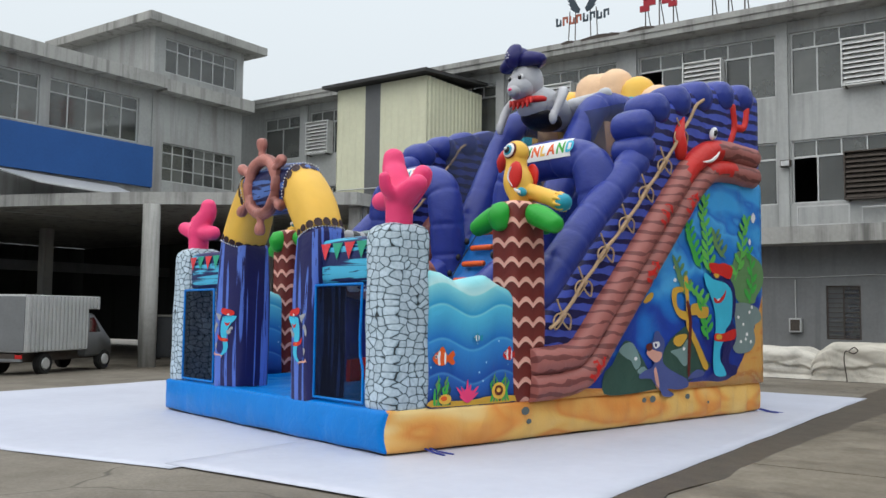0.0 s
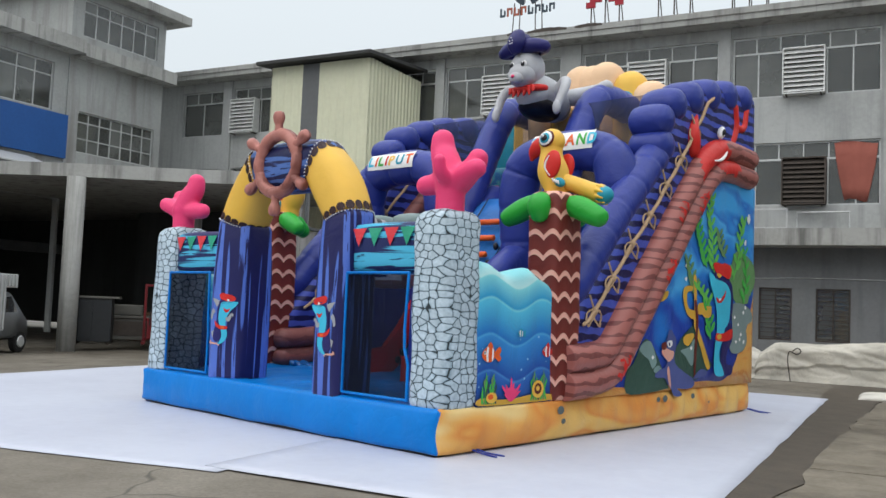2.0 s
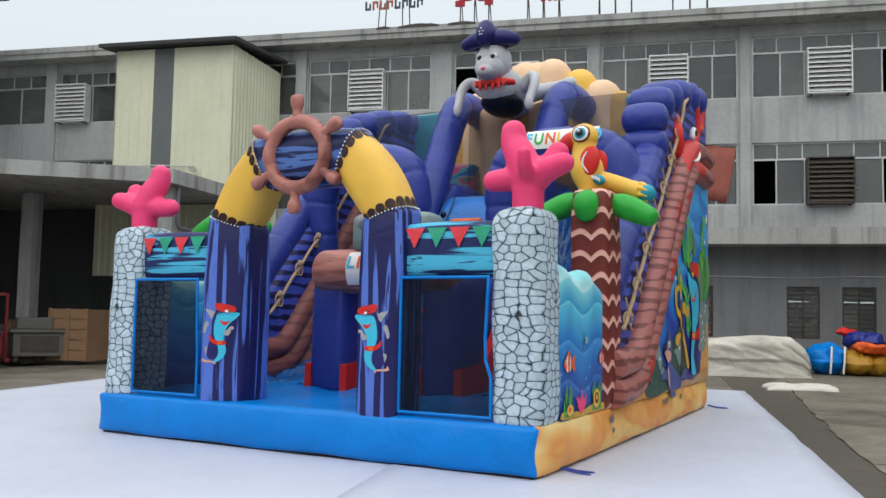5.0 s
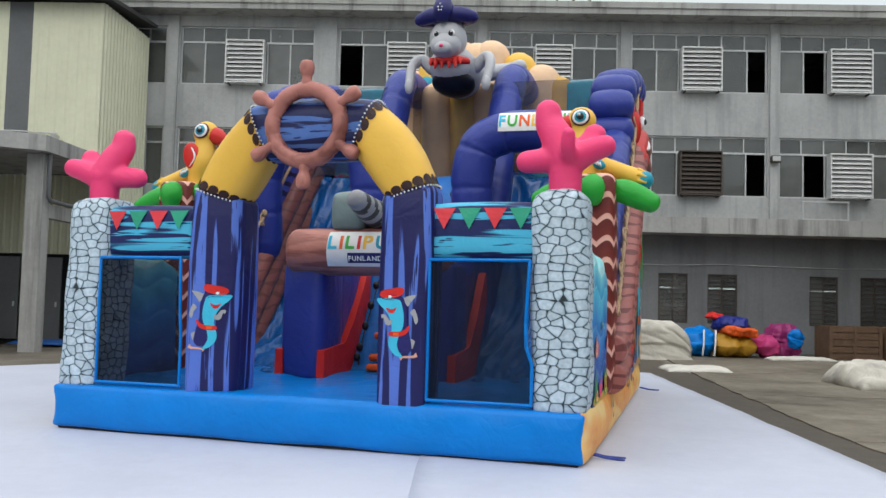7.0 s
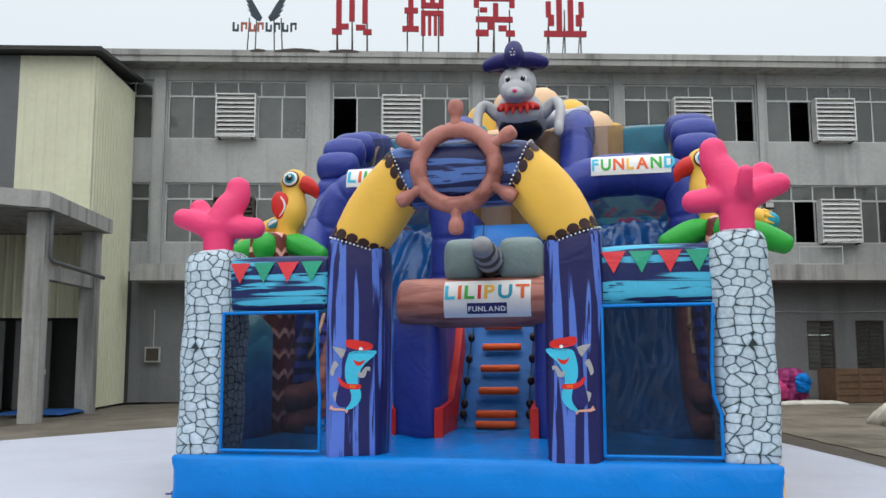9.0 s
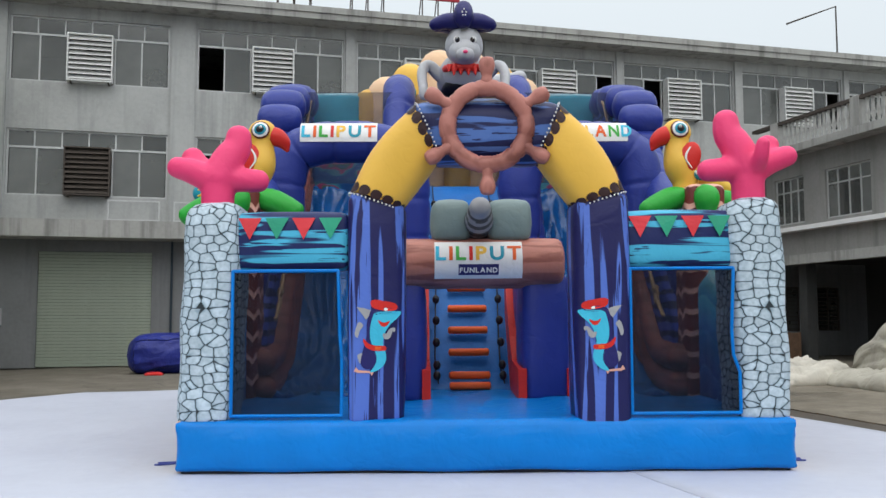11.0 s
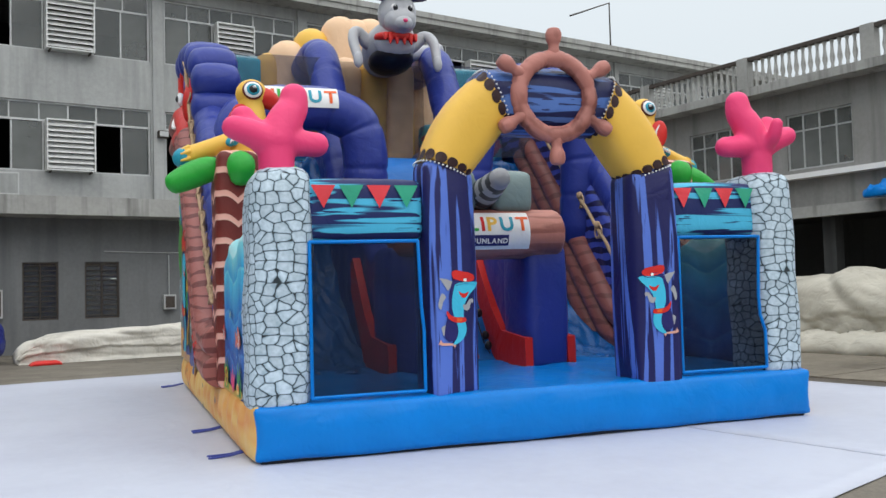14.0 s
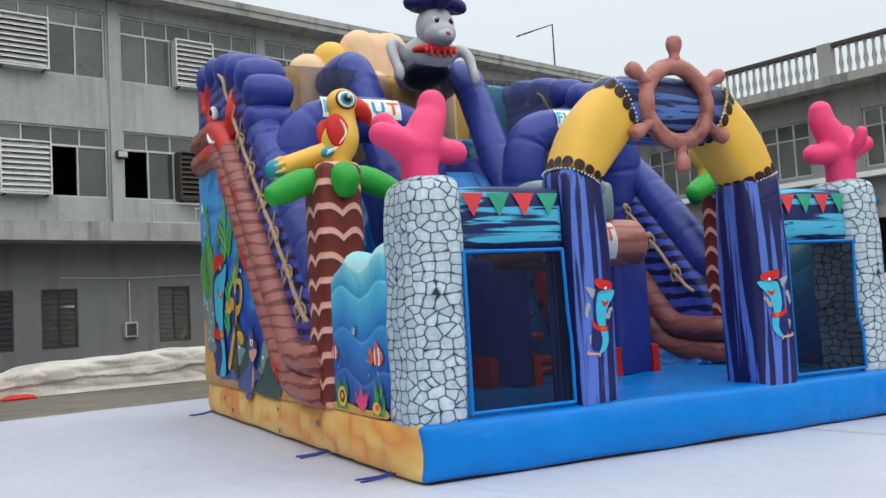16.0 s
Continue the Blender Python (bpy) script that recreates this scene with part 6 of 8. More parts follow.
    for side in (-1, 1):
        blob(bm, bird(-0.055, side * 0.158, 3.53), (0.132, 0.052, 0.20), (0, s * 14, 0), 1, 20, 12)
        tube(bm, spline([bird(-0.04, side * 0.208, 3.645), bird(0.008, side * 0.208, 3.56), bird(0.008, side * 0.208, 3.48), bird(-0.06, side * 0.203, 3.385)], 4), [0.008, 0.010, 0.012, 0.013, 0.014, 0.015, 0.015, 0.014, 0.013, 0.011, 0.010, 0.008, 0.006], 6, 2)
        blob(bm, bird(-0.17, side * 0.135, 3.30), (0.085, 0.05, 0.06), (0, s * 25, 0), 5, 14, 8)
        for k in range(4):
            c = bird(-0.10 - 0.028 * k, side * 0.20, 3.345 - 0.012 * k)
            tube(bm, [c, (c[0] + s * 0.02, c[1], c[2] - 0.045)], [0.014, 0.005], 6, 2, 0.4)
        for rr, mm, dd in ((0.118, 7, 0.004), (0.103, 2, 0.016), (0.078, 3, 0.030), (0.055, 4, 0.042), (0.02, 2, 0.064)):
            blob(bm, bird(0.06 + (0.012 if mm == 2 and rr < 0.05 else 0.0), side * (0.125 + dd), 3.895 + (0.02 if rr < 0.05 else 0.0)), (rr, 0.04, rr), (side * 12, 0, 0), mm, 16, 10)
    cpart("parrot", bm, [YELLOW, RED, WHITE, TEAL, BLACK, TEAL, SAGE, BROWN], palm, "yellow and red inflated parrot on the palm")

    # outer slide wall with seabed print
    bm = bmesh.new()
    strip_wall(bm, 2.3, 8.1, [(0, 0.5), (9, 0.5)], [(a, b + 0.14) for a, b in LOW], s * 2.70, s * 3.01, 58, 12, 0.02, 0.58)
    outer = cpart("outer_wall", bm, SEABED, label="outer slide wall printed with a deep blue seabed")
    # striped inner wall above the logs
    bm = bmesh.new()
    strip_wall(bm, 2.45, 8.08, [(a, b + 0.1) for a, b in LOW], TOP, s * 2.52, s * 2.98, 56, 10, 0.012, 0.4)
    inner = cpart("upper_wall", bm, STRIPE, label="blue upper wall with dark printed stripes")
    # brown logs along the slide edge, with red prints
    for d in (0.17, 0.50):
        line2 = offset(LOW, d)
        pts = spline([(s * 3.0, v, z) for v, z in line2], 8)
        bm = bmesh.new()
        tube(bm, pts, 0.19, 20, pinch=0.012, every=0.62, cap=0.06)
        for f in bm.faces:
            c = f.calc_center_median()
            edge_n = 0.16 * noise.noise((c.y * 3, c.z * 3, s))
            if (d > 0.3 and 5.72 + edge_n < c.y < 6.62 + edge_n and c.z > 3.7) or (d < 0.3 and 6.35 + edge_n < c.y < 7.0 + edge_n and c.z > 3.95):
                f.material_index = 1
        lg = cpart("log_edge", bm, [LOG, RED], label="brown wood-print tube along the slide edge with red prints")
        for vv in ((3.45, 4.72, 5.75) if d < 0.3 else (5.05,)):
            i = min(range(1, len(pts) - 1), key=lambda k: abs(pts[k].y - vv))
            t = (pts[i + 1] - pts[i - 1]).normalized()
            nrm = Vector((0, -t.z, t.y))
            bm = bmesh.new()
            for k in range(3):
                cen = pts[i] + t * (0.15 * (k - 1))
                rot = random.uniform(0, 1.2)
                hub = None
                ring = []
                for j in range(30):
                    a = 2 * math.pi * j / 30
                    r = (0.05 + 0.09 * max(0.0, math.cos(2.5 * (a + rot))) ** 0.7 * (0.7 + 0.6 * ((j * 7 + k * 3) % 5) / 5)) * (1.0 if k == 1 else 0.75)
                    al, ac = r * math.cos(a), r * math.sin(a) + 0.03 * (k - 1)
                    fi = ac / 0.195
                    ring.append(bm.verts.new(cen + t * al + Vector((s * 0.1945 * math.cos(fi), 0, 0)) + nrm * (0.1945 * math.sin(fi))))
                hub = bm.verts.new(cen + Vector((s * 0.1955, 0, 0)))
                for j in range(30):
                    bm.faces.new((hub, ring[j], ring[(j + 1) % 30]))
            cpart("starfish_print", bm, RED, lg, "red starfish print")
    bm = bmesh.new()
    blob(bm, (s * 3.08, 6.52, 4.62), (0.06, 0.07, 0.12), (-25, 0, 0), 1)
    blob(bm, (s * 3.13, 6.50, 4.62), (0.03, 0.035, 0.06), (-25, 0, 0), 2)
    tube(bm, spline([(s * 3.185, 6.05, 4.08), (s * 3.205, 6.25, 4.12), (s * 3.195, 6.45, 4.24), (s * 3.17, 6.55, 4.34)], 4), [0.008, 0.014, 0.02, 0.025, 0.028, 0.028, 0.026, 0.024, 0.02, 0.016, 0.012, 0.01, 0.008], 8, 1)
    cpart("crab_face", bm, [RED, WHITE, BLACK], outer, "white eye and grin of the crab at the bend of the logs")
    bm = bmesh.new()
    tube(bm, spline([(s * 2.98, 5.70, 4.20), (s * 3.0, 5.66, 4.5), (s * 2.98, 5.82, 4.78)], 4), [0.12, 0.13, 0.13, 0.12, 0.105, 0.09, 0.07, 0.05, 0.03], 12, 0)
    cpart("crab_claw", bm, RED, outer, "red crab claw")
    bm = bmesh.new()
    for pth in (((7.15, 4.55), (7.3, 4.85), (7.25, 5.2)), ((7.3, 4.85), (7.6, 4.9), (7.7, 5.25))):
        tube(bm, spline([(s * 2.965, a, b) for a, b in pth], 4), 0.075, 10, 0)
    cpart("red_coral", bm, RED, outer, "red branching coral")
    # seabed pictures
    bm = bmesh.new()
    marks = []
    marks.append(("rock_print", "printed dark green rock with a pale face", len(bm.faces)))
    decal(bm, rounded([(3.77, 0.8), (3.96, 0.93), (4.21, 1.23), (4.38, 1.23), (4.52, 1.13), (4.72, 0.91), (4.98, 0.56), (4.93, 0.53), (4.32, 0.49), (3.77, 0.52)], 3), s, 6, 0.004)
    decal(bm, rounded([(4.1, 1.11), (4.24, 1.21), (4.4, 1.22), (4.52, 1.11), (4.61, 0.92), (4.49, 0.83), (4.38, 0.96), (4.27, 1)], 3), s, 7, 0.007)
    decal(bm, rounded([(4.52, 0.8), (4.69, 0.87), (4.87, 0.71), (4.72, 0.72)], 3), s, 7, 0.007)
    marks.append(("rock_print", "printed dark green rock with a pale face", len(bm.faces)))
    decal(bm, rounded([(5.14, 0.97), (5.32, 1.23), (5.64, 1.41), (5.8, 1.45), (6.03, 1.26), (6.23, 0.98), (6.43, 0.82), (5.82, 0.61), (5.2, 0.57)], 3), s, 6, 0.004)
    decal(bm, rounded([(5.35, 1.08), (5.64, 1.13), (5.8, 1.26), (5.83, 1.07), (5.79, 0.88), (5.69, 0.85), (5.51, 0.99)], 3), s, 7, 0.007)
    marks.append(("reef_rock_print", "printed mossy green reef rock", len(bm.faces)))
    decal(bm, rounded([(7.06, 2.3), (7.21, 2.66), (7.48, 2.74), (7.95, 2.59), (8.09, 2.39), (8.06, 2.17), (7.85, 1.95), (7.77, 1.85), (7.31, 1.86), (7.1, 2.1)], 3), s, 13, 0.003)
    marks.append(("grey_rock_print", "printed grey rock with white spots", len(bm.faces)))
    decal(bm, rounded([(7.2, 1.84), (7.62, 1.84), (7.93, 1.74), (7.99, 1.57), (7.76, 1.45), (7.8, 1.2), (7.6, 1.03), (7.18, 1.02), (7.08, 1.21), (7.19, 1.41), (7.16, 1.65)], 3), s, 12, 0.006)
    decal(bm, rounded([(7.23, 1.61), (7.27, 1.64), (7.31, 1.61), (7.27, 1.58)], 3), s, 5, 0.01)
    decal(bm, rounded([(7.38, 1.49), (7.42, 1.52), (7.45, 1.49), (7.42, 1.46)], 3), s, 5, 0.01)
    decal(bm, rounded([(7.58, 1.7), (7.62, 1.73), (7.66, 1.7), (7.61, 1.66)], 3), s, 5, 0.01)
    decal(bm, rounded([(7.66, 1.78), (7.7, 1.82), (7.73, 1.78), (7.7, 1.75)], 3), s, 5, 0.01)
    decal(bm, rounded([(7.45, 1.24), (7.49, 1.27), (7.53, 1.24), (7.49, 1.21)], 3), s, 5, 0.01)
    decal(bm, rounded([(7.3, 1.2), (7.34, 1.23), (7.38, 1.2), (7.34, 1.17)], 3), s, 5, 0.01)
    decal(bm, rounded([(7.61, 1.2), (7.65, 1.23), (7.69, 1.2), (7.64, 1.16)], 3), s, 5, 0.01)
    decal(bm, rounded([(7.49, 1.32), (7.53, 1.36), (7.57, 1.32), (7.53, 1.29)], 3), s, 5, 0.01)
    for k, raw in enumerate(([(6.45, 2.32), (6.38, 2.64), (6.35, 2.95), (6.24, 3.26), (6.33, 3.53)], [(6.18, 2.39), (6.05, 2.62), (5.91, 2.84), (5.85, 3.07)], [(6.89, 2.58), (6.67, 2.77), (6.61, 2.97)], [(7.17, 2.23), (7.39, 2.65), (7.45, 3.03), (7.57, 3.27)], [(7.62, 1.86), (7.71, 2.24), (7.64, 2.74)], [(5.84, 1.91), (5.65, 2.21), (5.52, 2.47)], [(6.37, 1.76), (6.1, 1.94), (5.84, 2.07)], [(6.36, 1.25), (6.31, 1.53), (6.17, 1.8)])):
        marks.append(("seaweed_print", "printed green seaweed stem with broad leaves", len(bm.faces)))
        path = [(p.y, p.z) for p in spline([(0, a, b) for a, b in raw], 4)]
        n = len(path) - 1
        col = (11, 0, 13)[k % 3] if k != 3 else 11
        for (a, b), (c, d2) in zip(path, path[1:]):
            decal(bm, [(a - 0.022, b), (a + 0.022, b), (c + 0.02, d2), (c - 0.02, d2)], s, col, 0.010)
        for q in range(1, n + 1):
            a, b = path[q]
            g = 0.155 * (1.1 - 0.45 * q / n)
            for sg in (-1, 1):
                if (q + (sg > 0)) % 2 or q == n:
                    decal(bm, rounded([(a, b - 0.02), (a + sg * g * 0.55, b - 0.02), (a + sg * g * 1.15, b + g * 0.55), (a + sg * g * 1.05, b + g * 0.95), (a + sg * g * 0.45, b + g * 0.62)], 2), s, col, 0.011 + 0.0003 * q)
    marks.append(("anchor_print", "printed golden anchor with a rope", len(bm.faces)))
    decal(bm, rounded([(5.43, 2.05), (5.68, 2.07), (5.68, 2), (5.53, 1.97), (5.51, 1.83), (5.59, 1.72), (5.8, 1.68), (5.83, 1.6), (5.78, 1.55), (5.58, 1.6), (5.46, 1.71), (5.38, 1.9)], 3), s, 1, 0.013)
    decal(bm, rounded([(5.9, 1.8), (6.13, 1.82), (6.18, 1.77), (6.37, 1.76), (6.35, 1.61), (6.13, 1.59), (6.04, 1.64), (5.9, 1.64)], 3), s, 1, 0.013)
    decal(bm, rounded([(5.8, 1.6), (5.9, 1.45), (6.17, 1.1), (6.36, 0.82), (6.23, 0.79), (6, 1.12), (5.77, 1.45)], 3), s, 1, 0.0135)
    decal(bm, rounded([(5.42, 1.26), (5.52, 1.32), (5.74, 1.34), (5.77, 1.28), (5.6, 1.15), (5.45, 1.18)], 3), s, 1, 0.013)
    decal(bm, rounded([(5.76, 1.83), (5.84, 1.83), (5.91, 1.53), (5.87, 1.07), (5.84, 0.69), (5.79, 0.69), (5.79, 1.07), (5.83, 1.53)], 3), s, 10, 0.015)
    decal(bm, rounded([(5.71, 2.21), (5.81, 2.23), (5.84, 1.91), (5.85, 1.6), (5.78, 1.6), (5.75, 1.91)], 3), s, 1, 0.013)
    marks.append(("shark_print", "large printed cyan shark with a red cap and belt", len(bm.faces)))
    decal(bm, rounded([(6.45, 2.32), (6.73, 2.29), (7.04, 2.22), (7.17, 2.02), (7.17, 1.73), (7.09, 1.53), (7.19, 1.37), (7.16, 1.2), (7, 1.05), (6.96, 0.85), (7.2, 0.8), (7.15, 0.66), (6.86, 0.68), (6.71, 0.85), (6.79, 1.13), (6.65, 1.61)], 3), s, 4, 0.016)
    decal(bm, rounded([(6.25, 2.29), (6.34, 2.31), (6.52, 2.22), (6.88, 2.17), (7.06, 2.02), (7.07, 1.77), (7.02, 1.53), (6.87, 1.41), (6.83, 1.25), (6.7, 1.09), (6.7, 0.91), (6.82, 0.77), (6.86, 0.66), (6.57, 0.67), (6.49, 0.82), (6.51, 1.13), (6.57, 1.41), (6.55, 1.69), (6.45, 1.92), (6.31, 2.12)], 3), s, 2, 0.019)
    decal(bm, rounded([(6.39, 2.46), (6.5, 2.49), (6.7, 2.48), (6.82, 2.5), (7.06, 2.45), (7.08, 2.35), (6.98, 2.24), (6.73, 2.29), (6.49, 2.33)], 3), s, 3, 0.022)
    decal(bm, rounded([(6.55, 1.34), (6.79, 1.34), (7.08, 1.41), (7.17, 1.39), (7.13, 1.25), (6.83, 1.21), (6.54, 1.23)], 3), s, 3, 0.022)
    decal(bm, rounded([(6.6, 1.32), (6.73, 1.32), (6.73, 1.25), (6.59, 1.25)], 3), s, 1, 0.024)
    decal(bm, rounded([(6.52, 1.93), (6.65, 1.89), (6.8, 1.97), (6.88, 2.06), (6.84, 1.93), (6.69, 1.84), (6.55, 1.85)], 3), s, 3, 0.022)
    decal(bm, rounded([(6.51, 2.3), (6.61, 2.32), (6.7, 2.29), (6.61, 2.24)], 3), s, 1, 0.023)
    decal(bm, rounded([(6.6, 1.89), (6.65, 1.87), (6.71, 1.91), (6.65, 1.91)], 3), s, 5, 0.0235)
    marks.append(("seal_print", "small printed grey-blue seal with a pale muzzle", len(bm.faces)))
    decal(bm, rounded([(4.9, 1.27), (4.94, 1.37), (5.03, 1.39), (5.09, 1.33), (5.17, 1.26), (5.18, 1.15), (5.13, 0.97), (5.21, 0.86), (5.45, 0.76), (5.73, 0.66), (5.81, 0.58), (5.75, 0.52), (5.51, 0.5), (5.24, 0.52), (5.41, 0.44), (5.33, 0.4), (5.14, 0.42), (5.06, 0.51), (4.98, 0.57), (4.91, 0.62), (4.83, 0.69), (4.58, 0.7), (4.56, 0.75), (4.69, 0.81), (4.84, 0.84), (4.91, 0.91), (4.86, 0.99), (4.84, 1.09), (4.83, 1.18)], 3), s, 8, 0.018)
    decal(bm, rounded([(5.77, 0.65), (6.01, 0.78), (6.23, 0.75), (6.19, 0.68), (5.92, 0.65)], 3), s, 8, 0.017)
    decal(bm, rounded([(4.73, 1.08), (4.84, 1.12), (4.98, 1.09), (5.11, 1.06), (5.08, 0.97), (4.96, 0.92), (4.87, 0.96), (4.77, 1.02)], 3), s, 9, 0.021)
    decal(bm, rounded([(4.72, 1.18), (4.84, 1.21), (4.88, 1.14), (4.8, 1.09), (4.73, 1.12)], 3), s, 10, 0.023)
    decal(bm, rounded([(4.89, 1.21), (5.03, 1.23), (5.05, 1.16), (4.94, 1.13)], 3), s, 5, 0.022)
    decal(bm, rounded([(4.93, 1.2), (4.97, 1.2), (4.98, 1.16), (4.94, 1.15)], 3), s, 4, 0.024)
    decal(bm, rounded([(4.91, 0.8), (4.96, 0.85), (5.02, 0.68), (5.04, 0.54), (4.96, 0.62)], 3), s, 9, 0.021)
    marks.append(("bubble_print", "printed white bubbles", len(bm.faces)))
    decal(bm, rounded([(7.71, 3.32), (7.78, 3.42), (7.85, 3.33), (7.77, 3.23)], 3), s, 5, 0.008)
    decal(bm, rounded([(7.61, 2.9), (7.66, 2.96), (7.7, 2.9), (7.65, 2.85)], 3), s, 5, 0.008)
    decal(bm, rounded([(5.43, 2.17), (5.48, 2.21), (5.52, 2.18), (5.48, 2.14)], 3), s, 5, 0.008)
    decal(bm, rounded([(5.66, 1.11), (5.7, 1.14), (5.74, 1.11), (5.7, 1.08)], 3), s, 5, 0.008)
    decal(bm, rounded([(5.43, 2.37), (5.46, 2.4), (5.49, 2.38), (5.46, 2.35)], 3), s, 5, 0.008)
    decal(bm, rounded([(4.45, 0.99), (4.49, 1.02), (4.53, 0.99), (4.49, 0.96)], 3), s, 5, 0.008)
    marks.append(("fish_print", "small printed yellow fish", len(bm.faces)))
    decal(bm, rounded([(4.68, 1.83), (4.78, 1.93), (4.91, 1.97), (4.92, 1.91), (4.84, 1.84), (4.72, 1.8)], 3), s, 1, 0.008)
    print_parts(bm, marks, [WEED, GOLD, CYAN, RED, NAVY, WHITE, ROCKP, CRYSTAL, SEALP, SKIN, BROWN, LEAFP, SAGE, MOSS], outer)

    # rope with knots along the striped wall
    raw = [(v + 0.05, z - 0.06) for v, z in ((2.62, 1.50), (2.84, 1.66), (3.25, 2.10), (3.76, 2.62), (4.26, 3.08), (4.73, 3.58), (5.15, 4.02), (5.64, 4.58), (6.05, 5.08), (6.35, 5.32))]
    line = []
    for (a, b), (c, d2) in zip(raw, raw[1:]):
        line += [(s * 3.03, a, b), (s * 3.04, a * 0.5 + c * 0.5 + 0.008, b * 0.5 + d2 * 0.5 - 0.01)]
    line.append((s * 3.03, *raw[-1]))
    bm = bmesh.new()
    tube(bm, spline(line, 6), 0.027, 8)
    rope = cpart("rope", bm, ROPE, inner, "tan rope with knots and loops")
    for v, z in ((2.92, 1.62), (3.36, 2.08), (3.84, 2.58), (4.32, 3.04), (4.79, 3.54), (5.26, 4.02), (5.70, 4.54)):
        bm = bmesh.new()
        blob(bm, (s * 3.03, v, z), (0.05, 0.05, 0.06), (0, 0, 0), 0, 10, 6)
        for dv in (-0.10, 0.08):
            tube(bm, [(s * (3.03 + 0.02 * math.sin(q)), v + dv + 0.085 * math.cos(q * math.pi / 6) - 0.5 * dv * math.sin(q * math.pi / 6), z - 0.09 + 0.11 * math.sin(q * math.pi / 6)) for q in range(12)], 0.014, 6, closed=True)
        tube(bm, spline([(s * 3.03, v, z), (s * 3.04, v - 0.08, z + 0.10), (s * 3.03, v - 0.12, z + 0.2)], 3), 0.013, 6)
        cpart("knot", bm, ROPE, inner)
    # smooth tube on the inner edge of the wall
    bm = bmesh.new()
    tube(bm, spline([(s * 2.79, 2.66, 1.88), (s * 2.79, 3.2, 2.45), (s * 2.79, 3.75, 3.01), (s * 2.79, 4.3, 3.51), (s * 2.79, 4.8, 3.97)], 22), 0.245, 24, pinch=0.06, every=0.55)
    cpart("crest_tube", bm, BLUE, label="smooth blue tube along the crest of the slide wall")
    # stacked rolls at the top of the wall
    for v, z, r in ((4.88, 4.16, 0.25), (4.86, 4.55, 0.25), (5.22, 4.85, 0.27), (5.78, 5.06, 0.28), (6.4, 5.24, 0.28), (7.05, 5.36, 0.28), (7.68, 5.42, 0.27)):
        bm = bmesh.new()
        tube(bm, [(s * u, v, z) for u in (2.52, 2.62, 2.74, 2.86, 2.94)], [r * 0.93, r, r * 1.02, r, r * 0.93], 16, cap=0.55)
        cpart("roll", bm, BLUE, inner)
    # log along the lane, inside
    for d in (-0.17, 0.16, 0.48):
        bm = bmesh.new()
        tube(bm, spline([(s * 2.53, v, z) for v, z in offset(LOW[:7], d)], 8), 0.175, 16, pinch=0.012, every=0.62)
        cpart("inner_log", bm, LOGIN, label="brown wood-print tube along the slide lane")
    bm = bmesh.new()
    tube(bm, spline([(s * 2.43, v, z + 0.07) for u, v, z in [(0, *q[1:]) for q in line]], 6), 0.026, 8)
    for v, z in ((3.0, 1.86), (3.5, 2.37), (4.0, 2.86), (4.5, 3.35)):
        blob(bm, (s * 2.42, v, z), (0.05, 0.05, 0.06), (0, 0, 0), 0, 10, 6)
        for dv in (-0.10, 0.08):
            tube(bm, [(s * 2.43, v + dv * 0.5 + 0.075 * math.cos(q * math.pi / 5) * 0.7, z - 0.10 + 0.095 * math.sin(q * math.pi / 5)) for q in range(10)], 0.014, 6, closed=True)
    cpart("rope", bm, ROPE, inner, "tan rope with knots and loops")
    # slide lane
    bm = bmesh.new()
    prof = spline([(0, 2.35, 0.54), (0, 3.0, 0.58), (0, 3.6, 0.72), (0, 4.2, 1.02), (0, 4.8, 1.50), (0, 5.3, 2.15), (0, 5.75, 3.0), (0, 6.1, 3.58), (0, 6.5, 3.70)], 10)
    n_u, rows = 44, []
    for p in prof:
        row = []
        for k in range(n_u + 1):
            f = k / n_u
            u = 0.95 + 1.5 * f
            sag = 0.05 * (2 * f - 1) ** 2
            w = (u * 2.6 + p.y * 0.9 + s, p.y * 0.7 - u * 0.8, 2.0)
            cr = 0.075 * max(0.0, 1 - 3.2 * abs(noise.noise(w))) + 0.04 * max(0.0, 1 - 3.0 * abs(noise.noise((u * 6.5 - p.y * 1.4, p.y * 1.6, s + 3.0)))) - 0.05
            row.append(bm.verts.new((s * u, p.y - 0.6 * cr, p.z + sag + cr)))
        rows.append(row)
    for a, b in zip(rows, rows[1:]):
        for k in range(n_u):
            bm.faces.new((a[k], a[k + 1], b[k + 1], b[k]))
    r = bmesh.ops.extrude_face_region(bm, geom=bm.faces[:])
    bmesh.ops.translate(bm, verts=[v for v in r["geom"] if isinstance(v, bmesh.types.BMVert)], vec=(0, 0.05, -0.12))
    cpart("slide_lane", bm, SLIDE, label="shiny blue slide lane with soft folds")
    # arch over the lane
    bm = bmesh.new()
    AV = 4.22
    tube(bm, spline([(s * 2.58, AV + 0.10, 2.35), (s * 2.58, AV + 0.05, 2.9), (s * 2.57, AV, 3.45), (s * 2.45, AV, 3.88), (s * 2.10, AV, 4.05), (s * 1.65, AV, 4.08), (s * 1.25, AV, 4.05), (s * 0.92, AV, 3.88), (s * 0.80, AV, 3.45), (s * 0.80, AV + 0.05, 2.9), (s * 0.80, AV + 0.1, 2.4)], 18), 0.31, 24, pinch=0.06, every=0.55)
    arch = cpart("lane_arch", bm, BLUE, label="blue tubular arch over the slide lane")
    # striped safety net behind the arch
    bm = bmesh.new()
    box(bm, (min(s * 0.95, s * 2.5), 5.75, 3.7), (max(s * 0.95, s * 2.5), 5.76, 5.22))
    cpart("safety_net", bm, NETTAN, label="dark see-through net over the platform", smooth=False)
